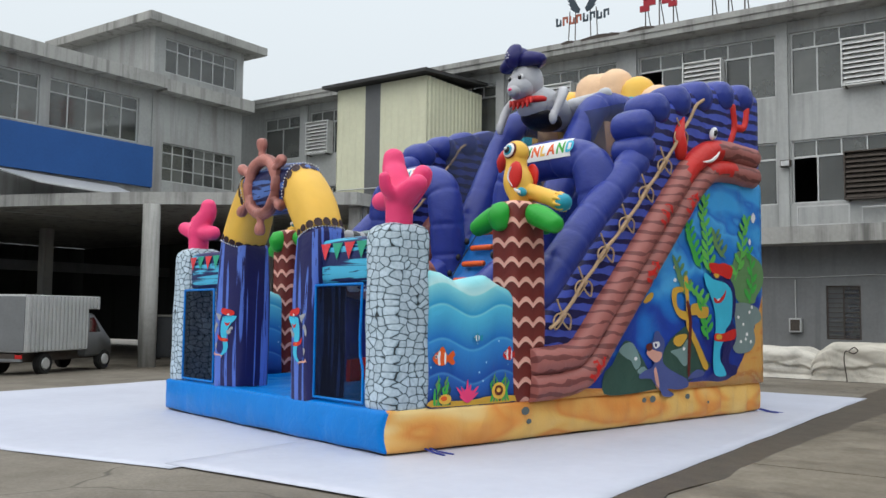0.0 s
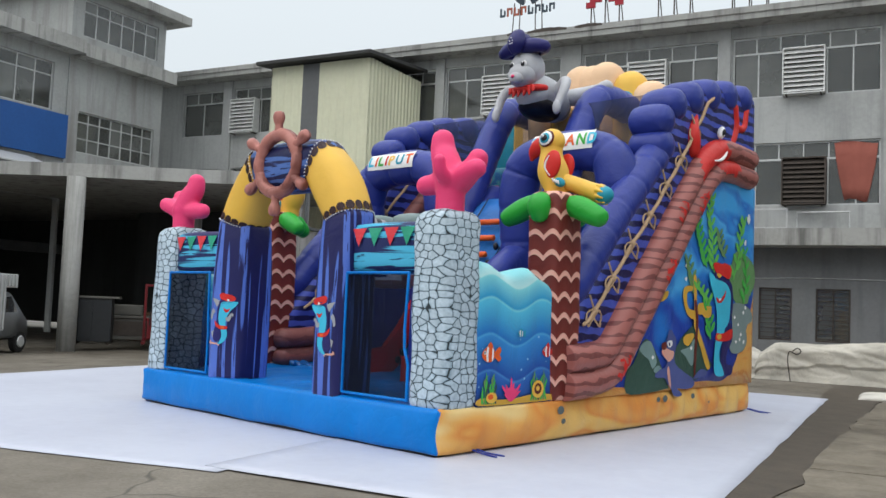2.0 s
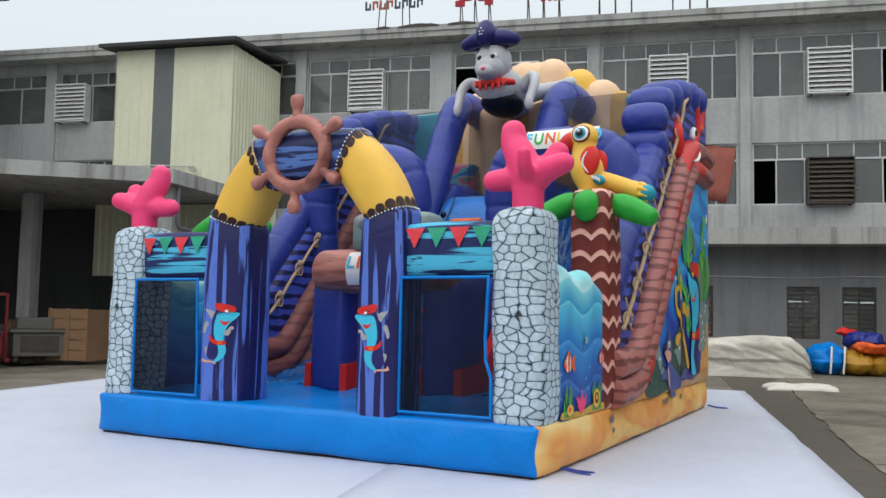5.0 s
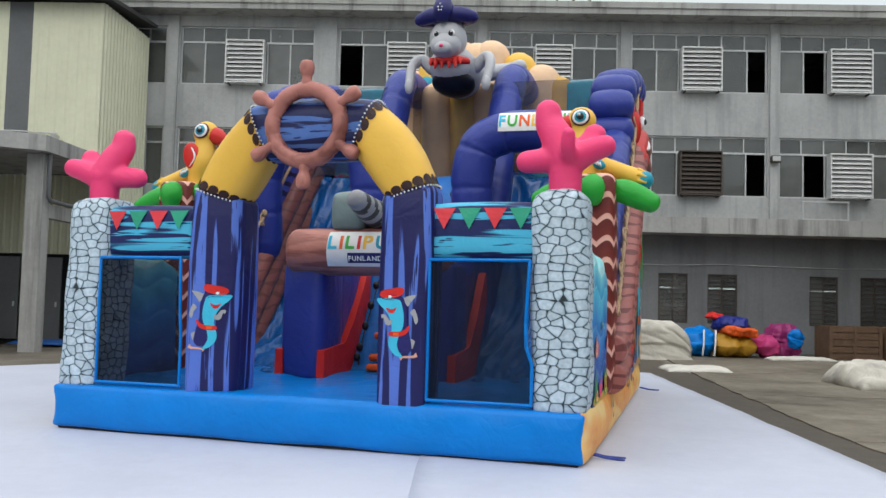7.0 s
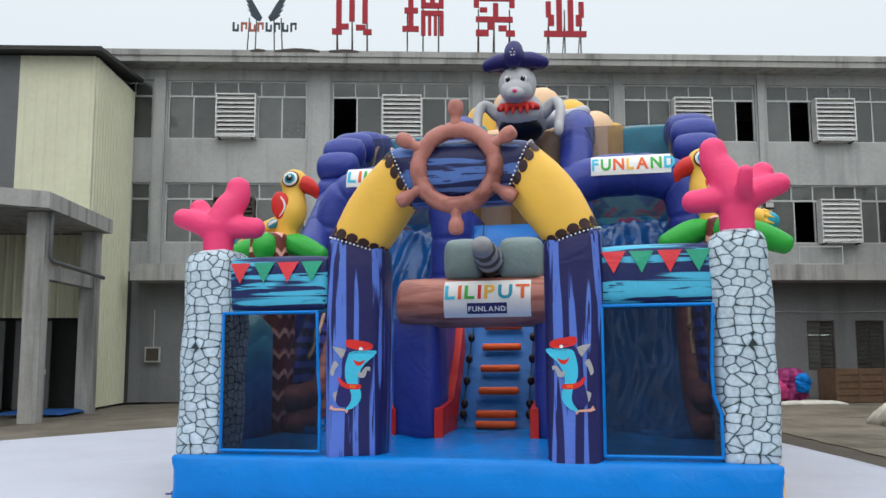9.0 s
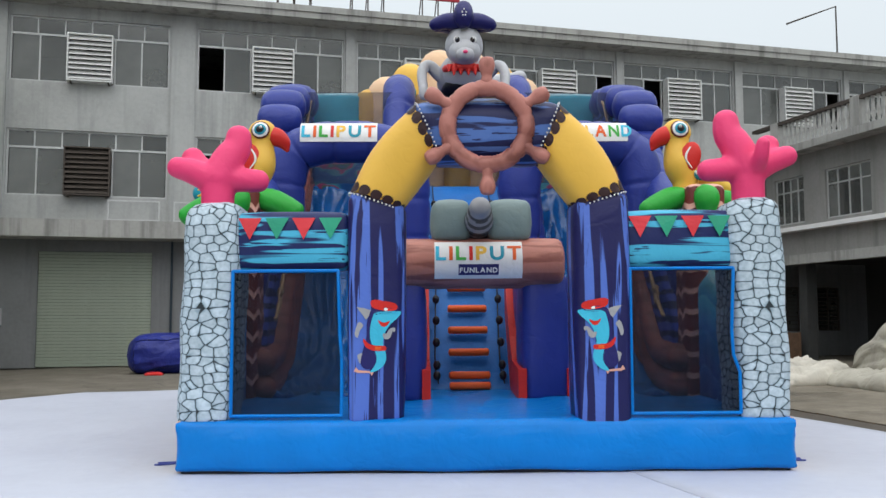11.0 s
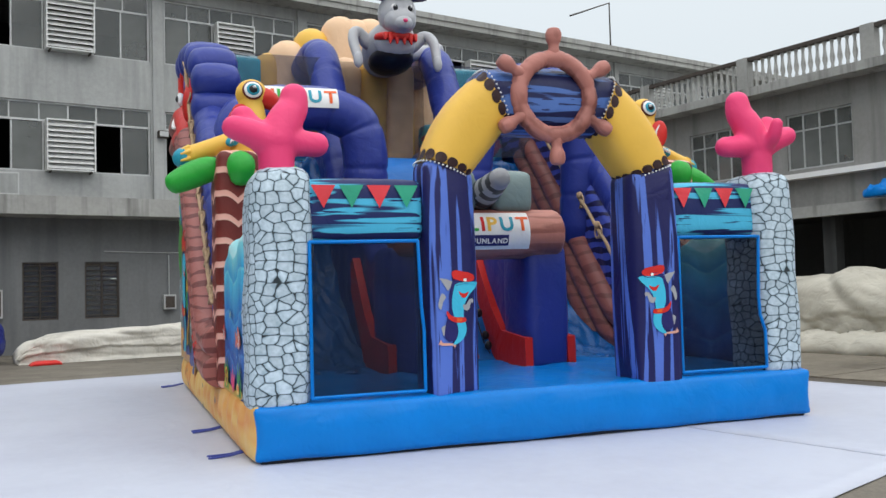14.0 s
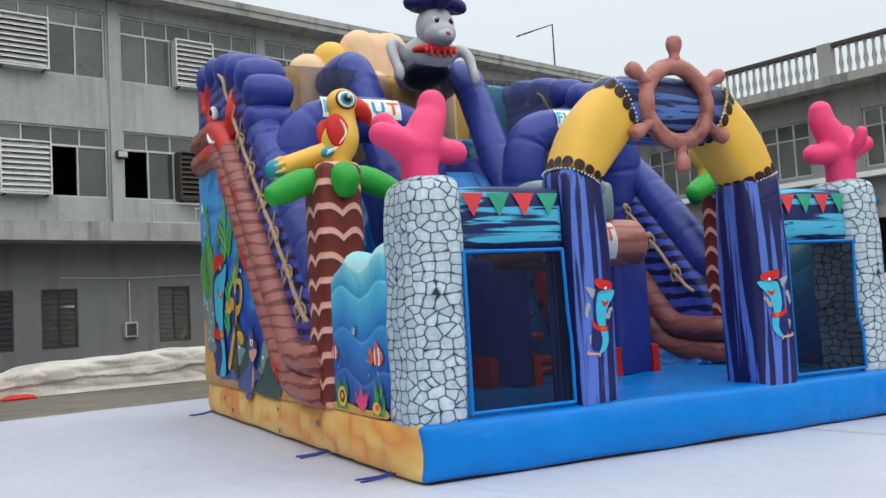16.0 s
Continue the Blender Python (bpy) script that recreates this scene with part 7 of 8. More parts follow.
    # divider beside the stair
    bm = bmesh.new()
    strip_wall(bm, 2.5, 6.6, [(0, 0.5), (9, 0.5)], [(2.5, 1.95), (3.2, 2.1), (4.2, 2.75), (4.9, 3.25), (5.6, 3.9), (6.6, 3.9)], s * 0.62, s * 1.05, 36, 8, 0.02, 0.5)
    cpart("divider_wall", bm, BLUE, label="blue wall between slide lane and stair")
    bm = bmesh.new()
    puff(bm, (min(s * 0.60, s * 1.12), 2.0, 0.5), (max(s * 0.60, s * 1.12), 2.75, 2.0), 0.08, 0.05, 6)
    cpart("divider_block", bm, BLUE, label="blue upright block at the foot of the stair")
    bm = bmesh.new()
    rd = [(1.96, 0.5), (1.97, 0.88), (2.68, 0.95), (3.0, 1.25), (3.5, 1.95), (3.62, 1.9), (3.62, 1.5), (3.2, 0.9), (3.0, 0.5)]
    vs = [bm.verts.new((s * 0.515, a, b)) for a, b in rd]
    bm.faces.new(vs)
    r = bmesh.ops.extrude_face_region(bm, geom=bm.faces[:])
    bmesh.ops.translate(bm, verts=[v for v in r["geom"] if isinstance(v, bmesh.types.BMVert)], vec=(s * 0.10, 0, 0))
    cpart("stair_side", bm, RED, label="red side strip of the stair", smooth=False)
    bm = bmesh.new()
    vs = [bm.verts.new((s * 1.19, a, b)) for a, b in rd]
    bm.faces.new(vs)
    r = bmesh.ops.extrude_face_region(bm, geom=bm.faces[:])
    bmesh.ops.translate(bm, verts=[v for v in r["geom"] if isinstance(v, bmesh.types.BMVert)], vec=(-s * 0.10, 0, 0))
    cpart("lane_side", bm, RED, label="red side strip along the slide lane", smooth=False)
    # steep tube up to the look-out, with a net
    bm = bmesh.new()
    tube(bm, spline([(s * 0.95, 4.35, 2.35), (s * 0.95, 4.95, 3.3), (s * 0.95, 5.45, 4.2), (s * 0.96, 5.95, 5.08), (s * 0.97, 6.25, 5.38), (s * 0.97, 6.7, 5.46), (s * 0.97, 7.3, 5.42)], 20), 0.265, 24, pinch=0.06, every=0.6)
    cpart("lookout_tube", bm, BLUE, label="steep blue tube rising to the look-out")
    bm = bmesh.new()
    vs = [bm.verts.new((s * 0.95, a, b)) for a, b in ((4.9, 3.2), (6.1, 5.2), (7.4, 5.3), (7.4, 3.4))]
    bm.faces.new(vs)
    cpart("side_net", bm, NETTHIN, label="dark see-through side net", smooth=False)

# central stair with orange treads and black hand-holds
bm = bmesh.new()
prof = [(2.7, 0.55), (2.95, 0.60), (3.2, 0.95), (4.3, 2.55), (5.1, 3.5), (6.0, 3.6)]
pts = spline([(0, a, b) for a, b in prof], 5)
rows = []
for p in pts:
    rows.append([bm.verts.new((-0.62 + 1.24 * k / 14, p.y, p.z + 0.008 * noise.noise((k * 0.6, p.y * 1.5, 5.0)))) for k in range(15)])
for a, b in zip(rows, rows[1:]):
    for k in range(14):
        bm.faces.new((a[k], a[k + 1], b[k + 1], b[k]))
r = bmesh.ops.extrude_face_region(bm, geom=bm.faces[:])
bmesh.ops.translate(bm, verts=[v for v in r["geom"] if isinstance(v, bmesh.types.BMVert)], vec=(0, 0.05, -0.12))
ramp_line = [(a, b) for a, b in prof[1:-1]]
stair = cpart("climbing_ramp", bm, RAMP, label="steep blue climbing ramp")
for k in range(10):
    z = 0.62 + 0.29 * k - (0.16 if k else 0)
    v = 2.95 + (z - 0.62) * 0.69
    bm = bmesh.new()
    tube(bm, [(-0.24, v - 0.10, z), (0.0, v - 0.10, z), (0.24, v - 0.10, z)], 0.05, 10, cap=0.5)
    cpart("tread", bm, ORANGE, stair, "orange inflated tread")
    for su in (-0.42, 0.42):
        bm = bmesh.new()
        blob(bm, (su, v - 0.06, z + 0.13), (0.048, 0.045, 0.062), (0, 0, 0), 0, 12, 8)
        cpart("hand_hold", bm, BLACK, stair, "black cloth hand-hold")
for su in (-0.42, 0.42):
    bm = bmesh.new()
    tube(bm, spline([(su + 0.02 * (-1) ** k, a - 0.05, b + 0.05) for k, (a, b) in enumerate(ramp_line)], 6), 0.010, 6)
    cpart("hand_cord", bm, BLACK, stair, "black cord along the ramp")
# platform and back wall
bm = bmesh.new()
puff(bm, (-2.6, 6.25, 0.5), (2.6, 7.9, 3.55), 0.1, 0.02, 8)
cpart("platform", bm, BLUE, label="blue platform block at the slide top")
cols = [(0.0, BEIGE, 6.50, 0.36), (0.27, BEIGE, 6.53, 0.36), (0.79, YELLOW, 6.27, 0.33), (1.21, BEIGE, 6.02, 0.36), (1.53, GOLDV, 5.78, 0.28)]
for u, mt, z, r in [(q * u, m, z, r) for u, m, z, r in cols for q in ((1, -1) if u else (1,))]:
    bm = bmesh.new()
    tube(bm, [(u, 7.72, 3.3), (u, 7.72, 4.2), (u, 7.72, z - r)], r, 20, cap=1.0)
    cpart("back_panel", bm, mt, label="upright inflated panel of the back wall")
for s in (-1, 1):
    bm = bmesh.new()
    puff(bm, (min(s * 1.68, s * 2.66), 7.50, 3.4), (max(s * 1.68, s * 2.66), 7.95, 5.62), 0.08, 0.03, 8)
    panel = cpart("back_panel", bm, TEAL, label="teal inflated panel of the back wall")
    bm = bmesh.new()
    tube(bm, [(s * 1.62, 7.70, 5.655), (s * 2.1, 7.70, 5.66), (s * 2.62, 7.70, 5.645)], 0.045, 12)
    cpart("top_roll", bm, PALECYAN, panel, "pale cyan roll along the top edge")
    # printed reef cloth that shows under the lane arch
    bm = bmesh.new()
    puff(bm, (min(s * 0.98, s * 2.45), 6.9, 3.5), (max(s * 0.98, s * 2.45), 7.25, 4.45), 0.08, 0.03, 6)
    cpart("reef_panel", bm, REEF, label="low panel with a turquoise and pink reef print")
for u in (-0.86, 0.86):
    bm = bmesh.new()
    blob(bm, (u, 7.36, 5.62), (0.18, 0.14, 0.18))
    cpart("ball", bm, TEAL, label="blue ball at the back wall")
# net behind the seal
bm = bmesh.new()
box(bm, (-0.75, 6.2, 3.6), (0.75, 6.21, 5.3))
cpart("lookout_net", bm, NETTHIN, label="net below the look-out", smooth=False)
for u, r, mt in ((-0.46, 0.27, BEIGE), (0.02, 0.25, GOLDV), (0.47, 0.26, BEIGE)):
    bm = bmesh.new()
    tube(bm, spline([(u, 6.9, 3.4), (u, 6.78, 4.3), (u, 6.66, 5.25)], 5), r, 18)
    cpart("lookout_panel", bm, mt, label="upright inflated panel below the seal")

# seal figure with a sailor's hat
bm = bmesh.new()
S = Vector((0.07, 5.35, 5.86))
blob(bm, S + Vector((0, 0.55, -0.40)), (0.42, 0.66, 0.33), (-20, 0, 0), 0, 22, 14)
blob(bm, S + Vector((0, 0.42, -0.62)), (0.36, 0.42, 0.19), (-12, 0, 0), 1, 20, 12)
blob(bm, S + Vector((0, 0.20, -0.38)), (0.33, 0.30, 0.28), (0, 0, 0), 0, 20, 12)
blob(bm, S + Vector((0, 0.02, 0.02)), (0.30, 0.31, 0.34), (0, 0, 0), 0, 24, 16)
blob(bm, S + Vector((0, -0.13, -0.12)), (0.25, 0.25, 0.22), (18, 0, 0), 0, 22, 14)
blob(bm, S + Vector((0, -0.28, -0.20)), (0.15, 0.14, 0.12), (12, 0, 0), 0, 18, 12)
blob(bm, S + Vector((0, -0.415, -0.20)), (0.038, 0.03, 0.03), (0, 0, 0), 3, 10, 8)
tube(bm, [S + Vector((0.285 * math.cos(a * math.pi / 12), 0.12 + 0.25 * math.sin(a * math.pi / 12), -0.33 + 0.03 * math.sin(a * math.pi / 12))) for a in range(24)], 0.062, 10, 4, closed=True)
for q in (-1, 1):
    for dx, dz in ((0.06, -0.50), (0.17, -0.50), (0.25, -0.44)):
        tube(bm, [S + Vector((q * dx * 0.9, -0.12, -0.35)), S + Vector((q * dx, -0.155, dz))], [0.06, 0.012], 10, 4, 0.4)
    blob(bm, S + Vector((q * 0.125, -0.270, 0.035)), (0.055, 0.03, 0.062), (0, q * 15, q * 10), 2, 12, 8)
    blob(bm, S + Vector((q * 0.117, -0.298, 0.03)), (0.04, 0.02, 0.048), (0, 0, 0), 5, 10, 8)
    blob(bm, S + Vector((q * 0.128, -0.318, 0.052)), (0.012, 0.008, 0.012), (0, 0, 0), 2, 8, 6)
    tube(bm, spline([S + Vector((q * 0.36, 0.42, -0.36)), S + Vector((q * 0.56, 0.36, -0.20)), S + Vector((q * 0.66, 0.20, -0.36)), S + Vector((q * 0.64, 0.02, -0.70))], 5), [0.11, 0.11, 0.105, 0.10, 0.10, 0.095, 0.09, 0.09, 0.085, 0.085, 0.08, 0.08, 0.08, 0.075, 0.075, 0.07], 12, 0)
    blob(bm, S + Vector((q * 0.64, 0.0, -0.74)), (0.075, 0.07, 0.13), (0, 0, 0), 0, 12, 8)
tube(bm, spline([S + Vector((0.35, 0.9, -0.36)), S + Vector((0.75, 1.05, -0.26)), S + Vector((1.0, 1.0, -0.22))], 4), [0.16, 0.15, 0.14, 0.13, 0.12, 0.11, 0.11, 0.12, 0.12], 12, 0)
# three-cornered hat with a turned-up brim
S2 = S + Vector((-0.02, -0.08, 0.0))
blob(bm, S2 + Vector((0, 0.06, 0.36)), (0.27, 0.26, 0.14), (0, 0, 0), 6, 20, 12)
for q in (-1, 1):
    tube(bm, spline([S2 + Vector((q * 0.05, -0.08, 0.37)), S2 + Vector((q * 0.24, -0.06, 0.385)), S2 + Vector((q * 0.42, 0.0, 0.35)), S2 + Vector((q * 0.47, 0.02, 0.32))], 4),
         [0.125, 0.128, 0.13, 0.13, 0.128, 0.124, 0.118, 0.112, 0.106, 0.10, 0.094, 0.088, 0.08], 14, 6, 0.6)
    tube(bm, spline([S2 + Vector((q * 0.42, 0.04, 0.34)), S2 + Vector((q * 0.24, 0.22, 0.37)), S2 + Vector((0, 0.30, 0.38))], 4), 0.095, 14, 6, 0.5)
tube(bm, spline([S2 + Vector((0, -0.24, 0.27)), S2 + Vector((0, -0.24, 0.40)), S2 + Vector((0, -0.18, 0.54)), S2 + Vector((0, -0.12, 0.62))], 4),
     [0.10, 0.125, 0.14, 0.15, 0.155, 0.155, 0.15, 0.145, 0.14, 0.13, 0.118, 0.10, 0.08], 16, 6, 0.6)
tube(bm, [S2 + Vector((0, -0.05, 0.44)), S2 + Vector((0, 0.0, 0.54))], [0.2, 0.13], 16, 6, 0.6)
for dx, dz in ((-0.03, 0.0), (0.03, 0.0), (0, 0.05), (-0.02, -0.05), (0.02, -0.05)):
    blob(bm, S2 + Vector((dx, -0.392, 0.42 + dz)), (0.014, 0.014, 0.014), (0, 0, 0), 2, 6, 4)
cpart("seal_figure", bm, [SEALGREY, BLACK, WHITE, PINK, RED, BLACK, NAVY], label="grey inflated seal with a navy hat and a red bow")

# cannon and sign roll at the foot of the stair
bm = bmesh.new()
tube(bm, [(u, 2.13, 2.155) for u in (-1.02, -0.98, -0.7, -0.35, 0.0, 0.35, 0.7, 0.98, 1.02)], [0.29, 0.303, 0.308, 0.308, 0.308, 0.308, 0.308, 0.303, 0.29], 28, cap=0.25)
roll = cpart("sign_roll", bm, LOGX, label="pink-brown wood-print roll across the stair")


def letters(text, size, colours):
    """Meshes of the letters of a word, centred, one colour index each."""
    made, at = [], 0.0
    for ch, col in zip(text, colours):
        cu = bpy.data.curves.new("letter", 'FONT')
        cu.body, cu.size, cu.offset, cu.resolution_u = ch, size, size * 0.03, 3
        ob = bpy.data.objects.new("letter", cu)
        scene.collection.objects.link(ob)
        dg = bpy.context.evaluated_depsgraph_get()
        me = bpy.data.meshes.new_from_object(ob.evaluated_get(dg))
        bpy.data.objects.remove(ob)
        xs = [v.co.x for v in me.vertices]
        lo = min(xs)
        made.append((me, at - lo, col))
        at += max(xs) - lo + size * 0.14
    return made, at - size * 0.14


def lettering(name, text, size, colours, mats, place, parent, label):
    made, width = letters(text, size, colours)
    bm = bmesh.new()
    for me, dx, col in made:
        k0 = len(bm.faces)
        bm.from_mesh(me)
        bm.verts.ensure_lookup_table()
        bm.faces.ensure_lookup_table()
        seen = {v for f in bm.faces[k0:] for v in f.verts}
        for v in seen:
            v.co.x += dx - width / 2
        for f in bm.faces[k0:]:
            f.material_index = col
        bpy.data.meshes.remove(me)
    for k in range(-4, 40):
        bmesh.ops.bisect_plane(bm, geom=bm.verts[:] + bm.edges[:] + bm.faces[:], plane_co=(0, k * 0.02, 0), plane_no=(0, 1, 0))
    for v in bm.verts:
        v.co = place(v.co.x, v.co.y - size * 0.36)
    return cpart(name, bm, mats, parent, label, smooth=False)


def round_plate(bm, u0, u1, cv, cz, r, a0, a1, n=8):
    rows = []
    for k in range(n + 1):
        a = math.radians(a0 + (a1 - a0) * k / n)
        rows.append([bm.verts.new((u, cv - r * math.cos(a), cz + r * math.sin(a))) for u in (u0, u1)])
    for a, b in zip(rows, rows[1:]):
        bm.faces.new((a[0], a[1], b[1], b[0]))


INK = [CYAN, RED, WEED, ORANGE, YELLOW, TEAL, PINK]
bm = bmesh.new()
round_plate(bm, -0.47, 0.56, 2.13, 2.155, 0.316, -38, 52)
plate = cpart("sign_plate", bm, WHITE, roll, "white name plate round the roll", smooth=True)


def on_roll(x, y):
    a = (y + 0.09) / 0.32
    return Vector((0.045 + x, 2.13 - 0.3215 * math.cos(a), 2.155 + 0.3215 * math.sin(a)))


lettering("lettering", "LILIPUT", 0.25, [0, 3, 2, 1, 4, 5, 3], INK, lambda x, y: on_roll(x * 1.04, y + 0.03), plate, "letters in bright colours")
bm = bmesh.new()
rows = []
for k in range(5):
    a = (-0.16 + 0.135 * k / 4) / 0.32
    rows.append([bm.verts.new((u, 2.13 - 0.3188 * math.cos(a), 2.155 + 0.3188 * math.sin(a))) for u in (-0.19, 0.28)])
for p, q in zip(rows, rows[1:]):
    bm.faces.new((p[0], p[1], q[1], q[0]))
cpart("name_bar", bm, NAVY, plate, "navy bar below the letters")
lettering("lettering", "FUNLAND", 0.085, [0] * 7, [WHITE], lambda x, y: on_roll(x, y - 0.185), plate, "small white letters")

for s, word, cols_ in ((-1, "LILIPUT", [0, 3, 2, 1, 4, 5, 3]), (1, "FUNLAND", [0, 2, 3, 4, 3, 2, 0])):
    arch = [o for o in castle.children if o.name.startswith("lane_arch")][0 if s < 0 else 1]
    bm = bmesh.new()
    round_plate(bm, s * 1.80 - 0.54 - 0.03 * s, s * 1.80 + 0.54 - 0.03 * s, 4.22, 4.07, 0.322, -8, 50)
    pl = cpart("name_plate", bm, WHITE, arch, "white name plate on the arch")
    lettering("lettering", word, 0.27, cols_, INK, lambda x, y, s=s: Vector((s * 1.77 + (0.035 if s > 0 else 0.0) + x * (1.0 if s < 0 else 0.80), 4.22 - 0.328 * math.cos(0.38 + y / 0.328), 4.07 + 0.328 * math.sin(0.38 + y / 0.328))), pl, "letters in bright colours")

for u0, u1 in ((-0.47, -0.07), (0.20, 0.66)):
    bm = bmesh.new()
    puff(bm, (u0, 1.98, 2.44), (u1, 2.42, 2.90), 0.055, 0.05, 6)
    cannon = cpart("cannon_carriage", bm, SAGE, label="grey-green padded cannon carriage on the roll")
bm = bmesh.new()
pts = spline([(0.06, 2.35, 2.62), (0.06, 2.0, 2.66), (0.05, 1.7, 2.72), (0.04, 1.46, 2.77)], 6)
tube(bm, pts, [0.205 - 0.085 * k / (len(pts) - 1) for k in range(len(pts))], 18, cap=0.5)
for f in bm.faces:
    ring_at = (1.46 - f.calc_center_median().y) / 0.10
    f.material_index = 1 if ring_at < -0.5 and int(-ring_at - 0.5) % 2 == 0 else 0
cpart("cannon_barrel", bm, [GREY, DARKGREY], cannon, "grey cannon barrel with dark rings")


# ---- things in the yard ----
def heap(name, x0, x1, y0, y1, h, mat, label, category="tarpaulin", group="", seed=0.0, rough=2.2, sharp=0.6, layer=0.0):
    """A heap of folded cloth lying on the ground."""
    bm = bmesh.new()
    nx, ny = max(24, int((x1 - x0) / 0.05)), max(20, int((y1 - y0) / 0.05))
    nx, ny = min(nx, 120), min(ny, 70)
    g = []
    for i in range(nx + 1):
        row = []
        for j in range(ny + 1):
            a, b = i / nx, j / ny
            x, y = x0 + (x1 - x0) * a, y0 + (y1 - y0) * b
            e = (max(0, 1 - (2 * a - 1) ** 6) * max(0, 1 - (2 * b - 1) ** 6)) ** sharp
            f = noise.fractal((x * rough * 0.3, y * rough * 0.7, seed), 1.0, 2.0, 2)
            q = Vector((x * rough * 0.42, y * rough * 0.9, seed))
            q += 0.6 * Vector((noise.noise(q * 0.9), noise.noise(q * 0.9 + Vector((5, 2, 1))), 0))
            rdg = 1 - abs(noise.noise(q * 1.2)) * 2.4
            rdg2 = 1 - abs(noise.noise(Vector((q.y * 2.6 + q.x, q.x * 2.2, seed)))) * 2.4
            z = e * h * (0.62 + 0.16 * f + (0.17 if layer else 0.2) * rdg * (0.4 + 0.6 * b) + 0.09 * rdg2 + 0.07 * (1 - abs(noise.noise(Vector((x * 1.9 + y, y * 2.6, seed)))) * 2.4)) if 0 < i < nx and 0 < j < ny else 0.0
            if layer:
                slope = x * 0.9 + y * 0.6 + 0.8 * noise.noise((x * 0.5, y * 0.5, seed))
                z += e * layer * (abs((slope % 1.0) - 0.5) - 0.25) * 0.8
            wob = 0.12 * noise.noise((x * 1.3, y * 1.3, seed + 7))
            row.append(bm.verts.new((x + wob, y + wob, max(0.0, z) - 0.01)))
        g.append(row)
    for i in range(nx):
        for j in range(ny):
            bm.faces.new((g[i][j], g[i + 1][j], g[i + 1][j + 1], g[i][j + 1]))
    rim = [e for e in bm.edges if e.is_boundary]
    bmesh.ops.holes_fill(bm, edges=rim, sides=0)
    return tagged(part(name, bm, mat), label, category, group)


def canvas(name, colour):
    """Soiled heavy cloth with sharp creases."""
    m, n, l, b = material(name, 0.75)
    v = coords(n, l)
    dirt = noise_tex(n, l, v, 0.9, 6, 0.65, 0.6)
    l.new(ramp(n, l, dirt, [(0.30, tuple(c * 0.5 for c in colour)), (0.48, tuple(c * 0.85 for c in colour)), (0.7, colour)]), b.inputs["Base Color"])
    c1 = maths(n, l, 'ABSOLUTE', maths(n, l, 'SUBTRACT', noise_tex(n, l, coords(n, l, (0.6, 1.5, 1.0), (0, 0, 0.5)), 1.0, 2, 0.45, 0.7), 0.5))
    c2 = maths(n, l, 'ABSOLUTE', maths(n, l, 'SUBTRACT', noise_tex(n, l, coords(n, l, (1.4, 0.8, 1.0), (0, 0, -0.6)), 3.0, 2, 0.5, 0.8), 0.5))
    relief(n, l, b, maths(n, l, 'MULTIPLY_ADD', c2, 0.25, c1), 0.8, 0.16)
    return m


CANVAS = canvas("cream_canvas", (0.66, 0.635, 0.57))
TANCANVAS = canvas("tan_canvas", (0.45, 0.425, 0.36))
OLDCANVAS = canvas("grey_canvas", (0.58, 0.55, 0.48))
BUNDLE = vinyl("blue_cover", (0.02, 0.032, 0.24), 0.38, 0.7, 0.7)


def bank(name, length, profile, h0, h1, mat, label, at, seed, category="tarpaulin", group="", deep=0.065):
    """A long stack of folded canvas: a steep front with draped folds, a rounded top, and one loose flap. Its length runs along x, its front looks to -y."""
    bm = bmesh.new()
    prof = spline([(0, d, z) for d, z in profile], 8)
    n = max(30, int(length / 0.055))
    m = len(prof) - 1
    g = []
    for i in range(n + 1):
        a = i / n
        end = min(1.0, 9 * min(a, 1 - a)) ** 0.45
        x = length * a
        row = []
        for k, p in enumerate(prof):
            q, r = prof[max(k - 1, 0)], prof[min(k + 1, m)]
            t = (r - q).normalized()
            nrm = Vector((0, -t.z, t.y))
            h = h0 + (h1 - h0) * a
            w = Vector((x * 0.55 + p.z * 0.9 + seed, p.z * 1.5 - p.y * 1.2, seed))
            w += 0.5 * Vector((noise.noise(w * 0.8), noise.noise(w * 0.8 + Vector((7, 3, 1))), 0))
            c1 = max(0.0, 1 - 5.0 * abs(noise.noise(w)))
            c2 = max(0.0, 1 - 4.0 * abs(noise.noise(Vector((w.x * 2.1 - w.y, w.y * 2.4, seed + 4)))))
            d = deep * (0.9 * noise.noise((x * 0.45, k * 0.10, seed + 2)) - 0.75 * c1 - 0.35 * c2)
            flap = 0.42 + 0.16 * noise.noise((x * 0.7, seed, 1)) + 0.05 * noise.noise((x * 2.7, seed, 5))
            if k < m * 0.6 and p.z < flap:
                d -= 0.07
            z = p.z * h * (0.35 + 0.65 * end) * (1 + 0.06 * noise.noise((x * 0.8, seed, 9)))
            low = min(1.0, p.z / 0.12)
            row.append(bm.verts.new((x + 0.10 * noise.noise((k * 0.2, seed + a * 9, 2)), p.y * h + nrm.y * d * (0.4 + 0.6 * low), max(0.0, z + nrm.z * d * low))))
        g.append(row)
    for p, q in zip(g, g[1:]):
        for k in range(m):
            bm.faces.new((p[k], q[k], q[k + 1], p[k + 1]))
    bm.faces.new(g[0])
    bm.faces.new(g[-1][::-1])
    ob = tagged(part(name, bm, mat), label, category, group)
    ob.matrix_world = at
    return ob


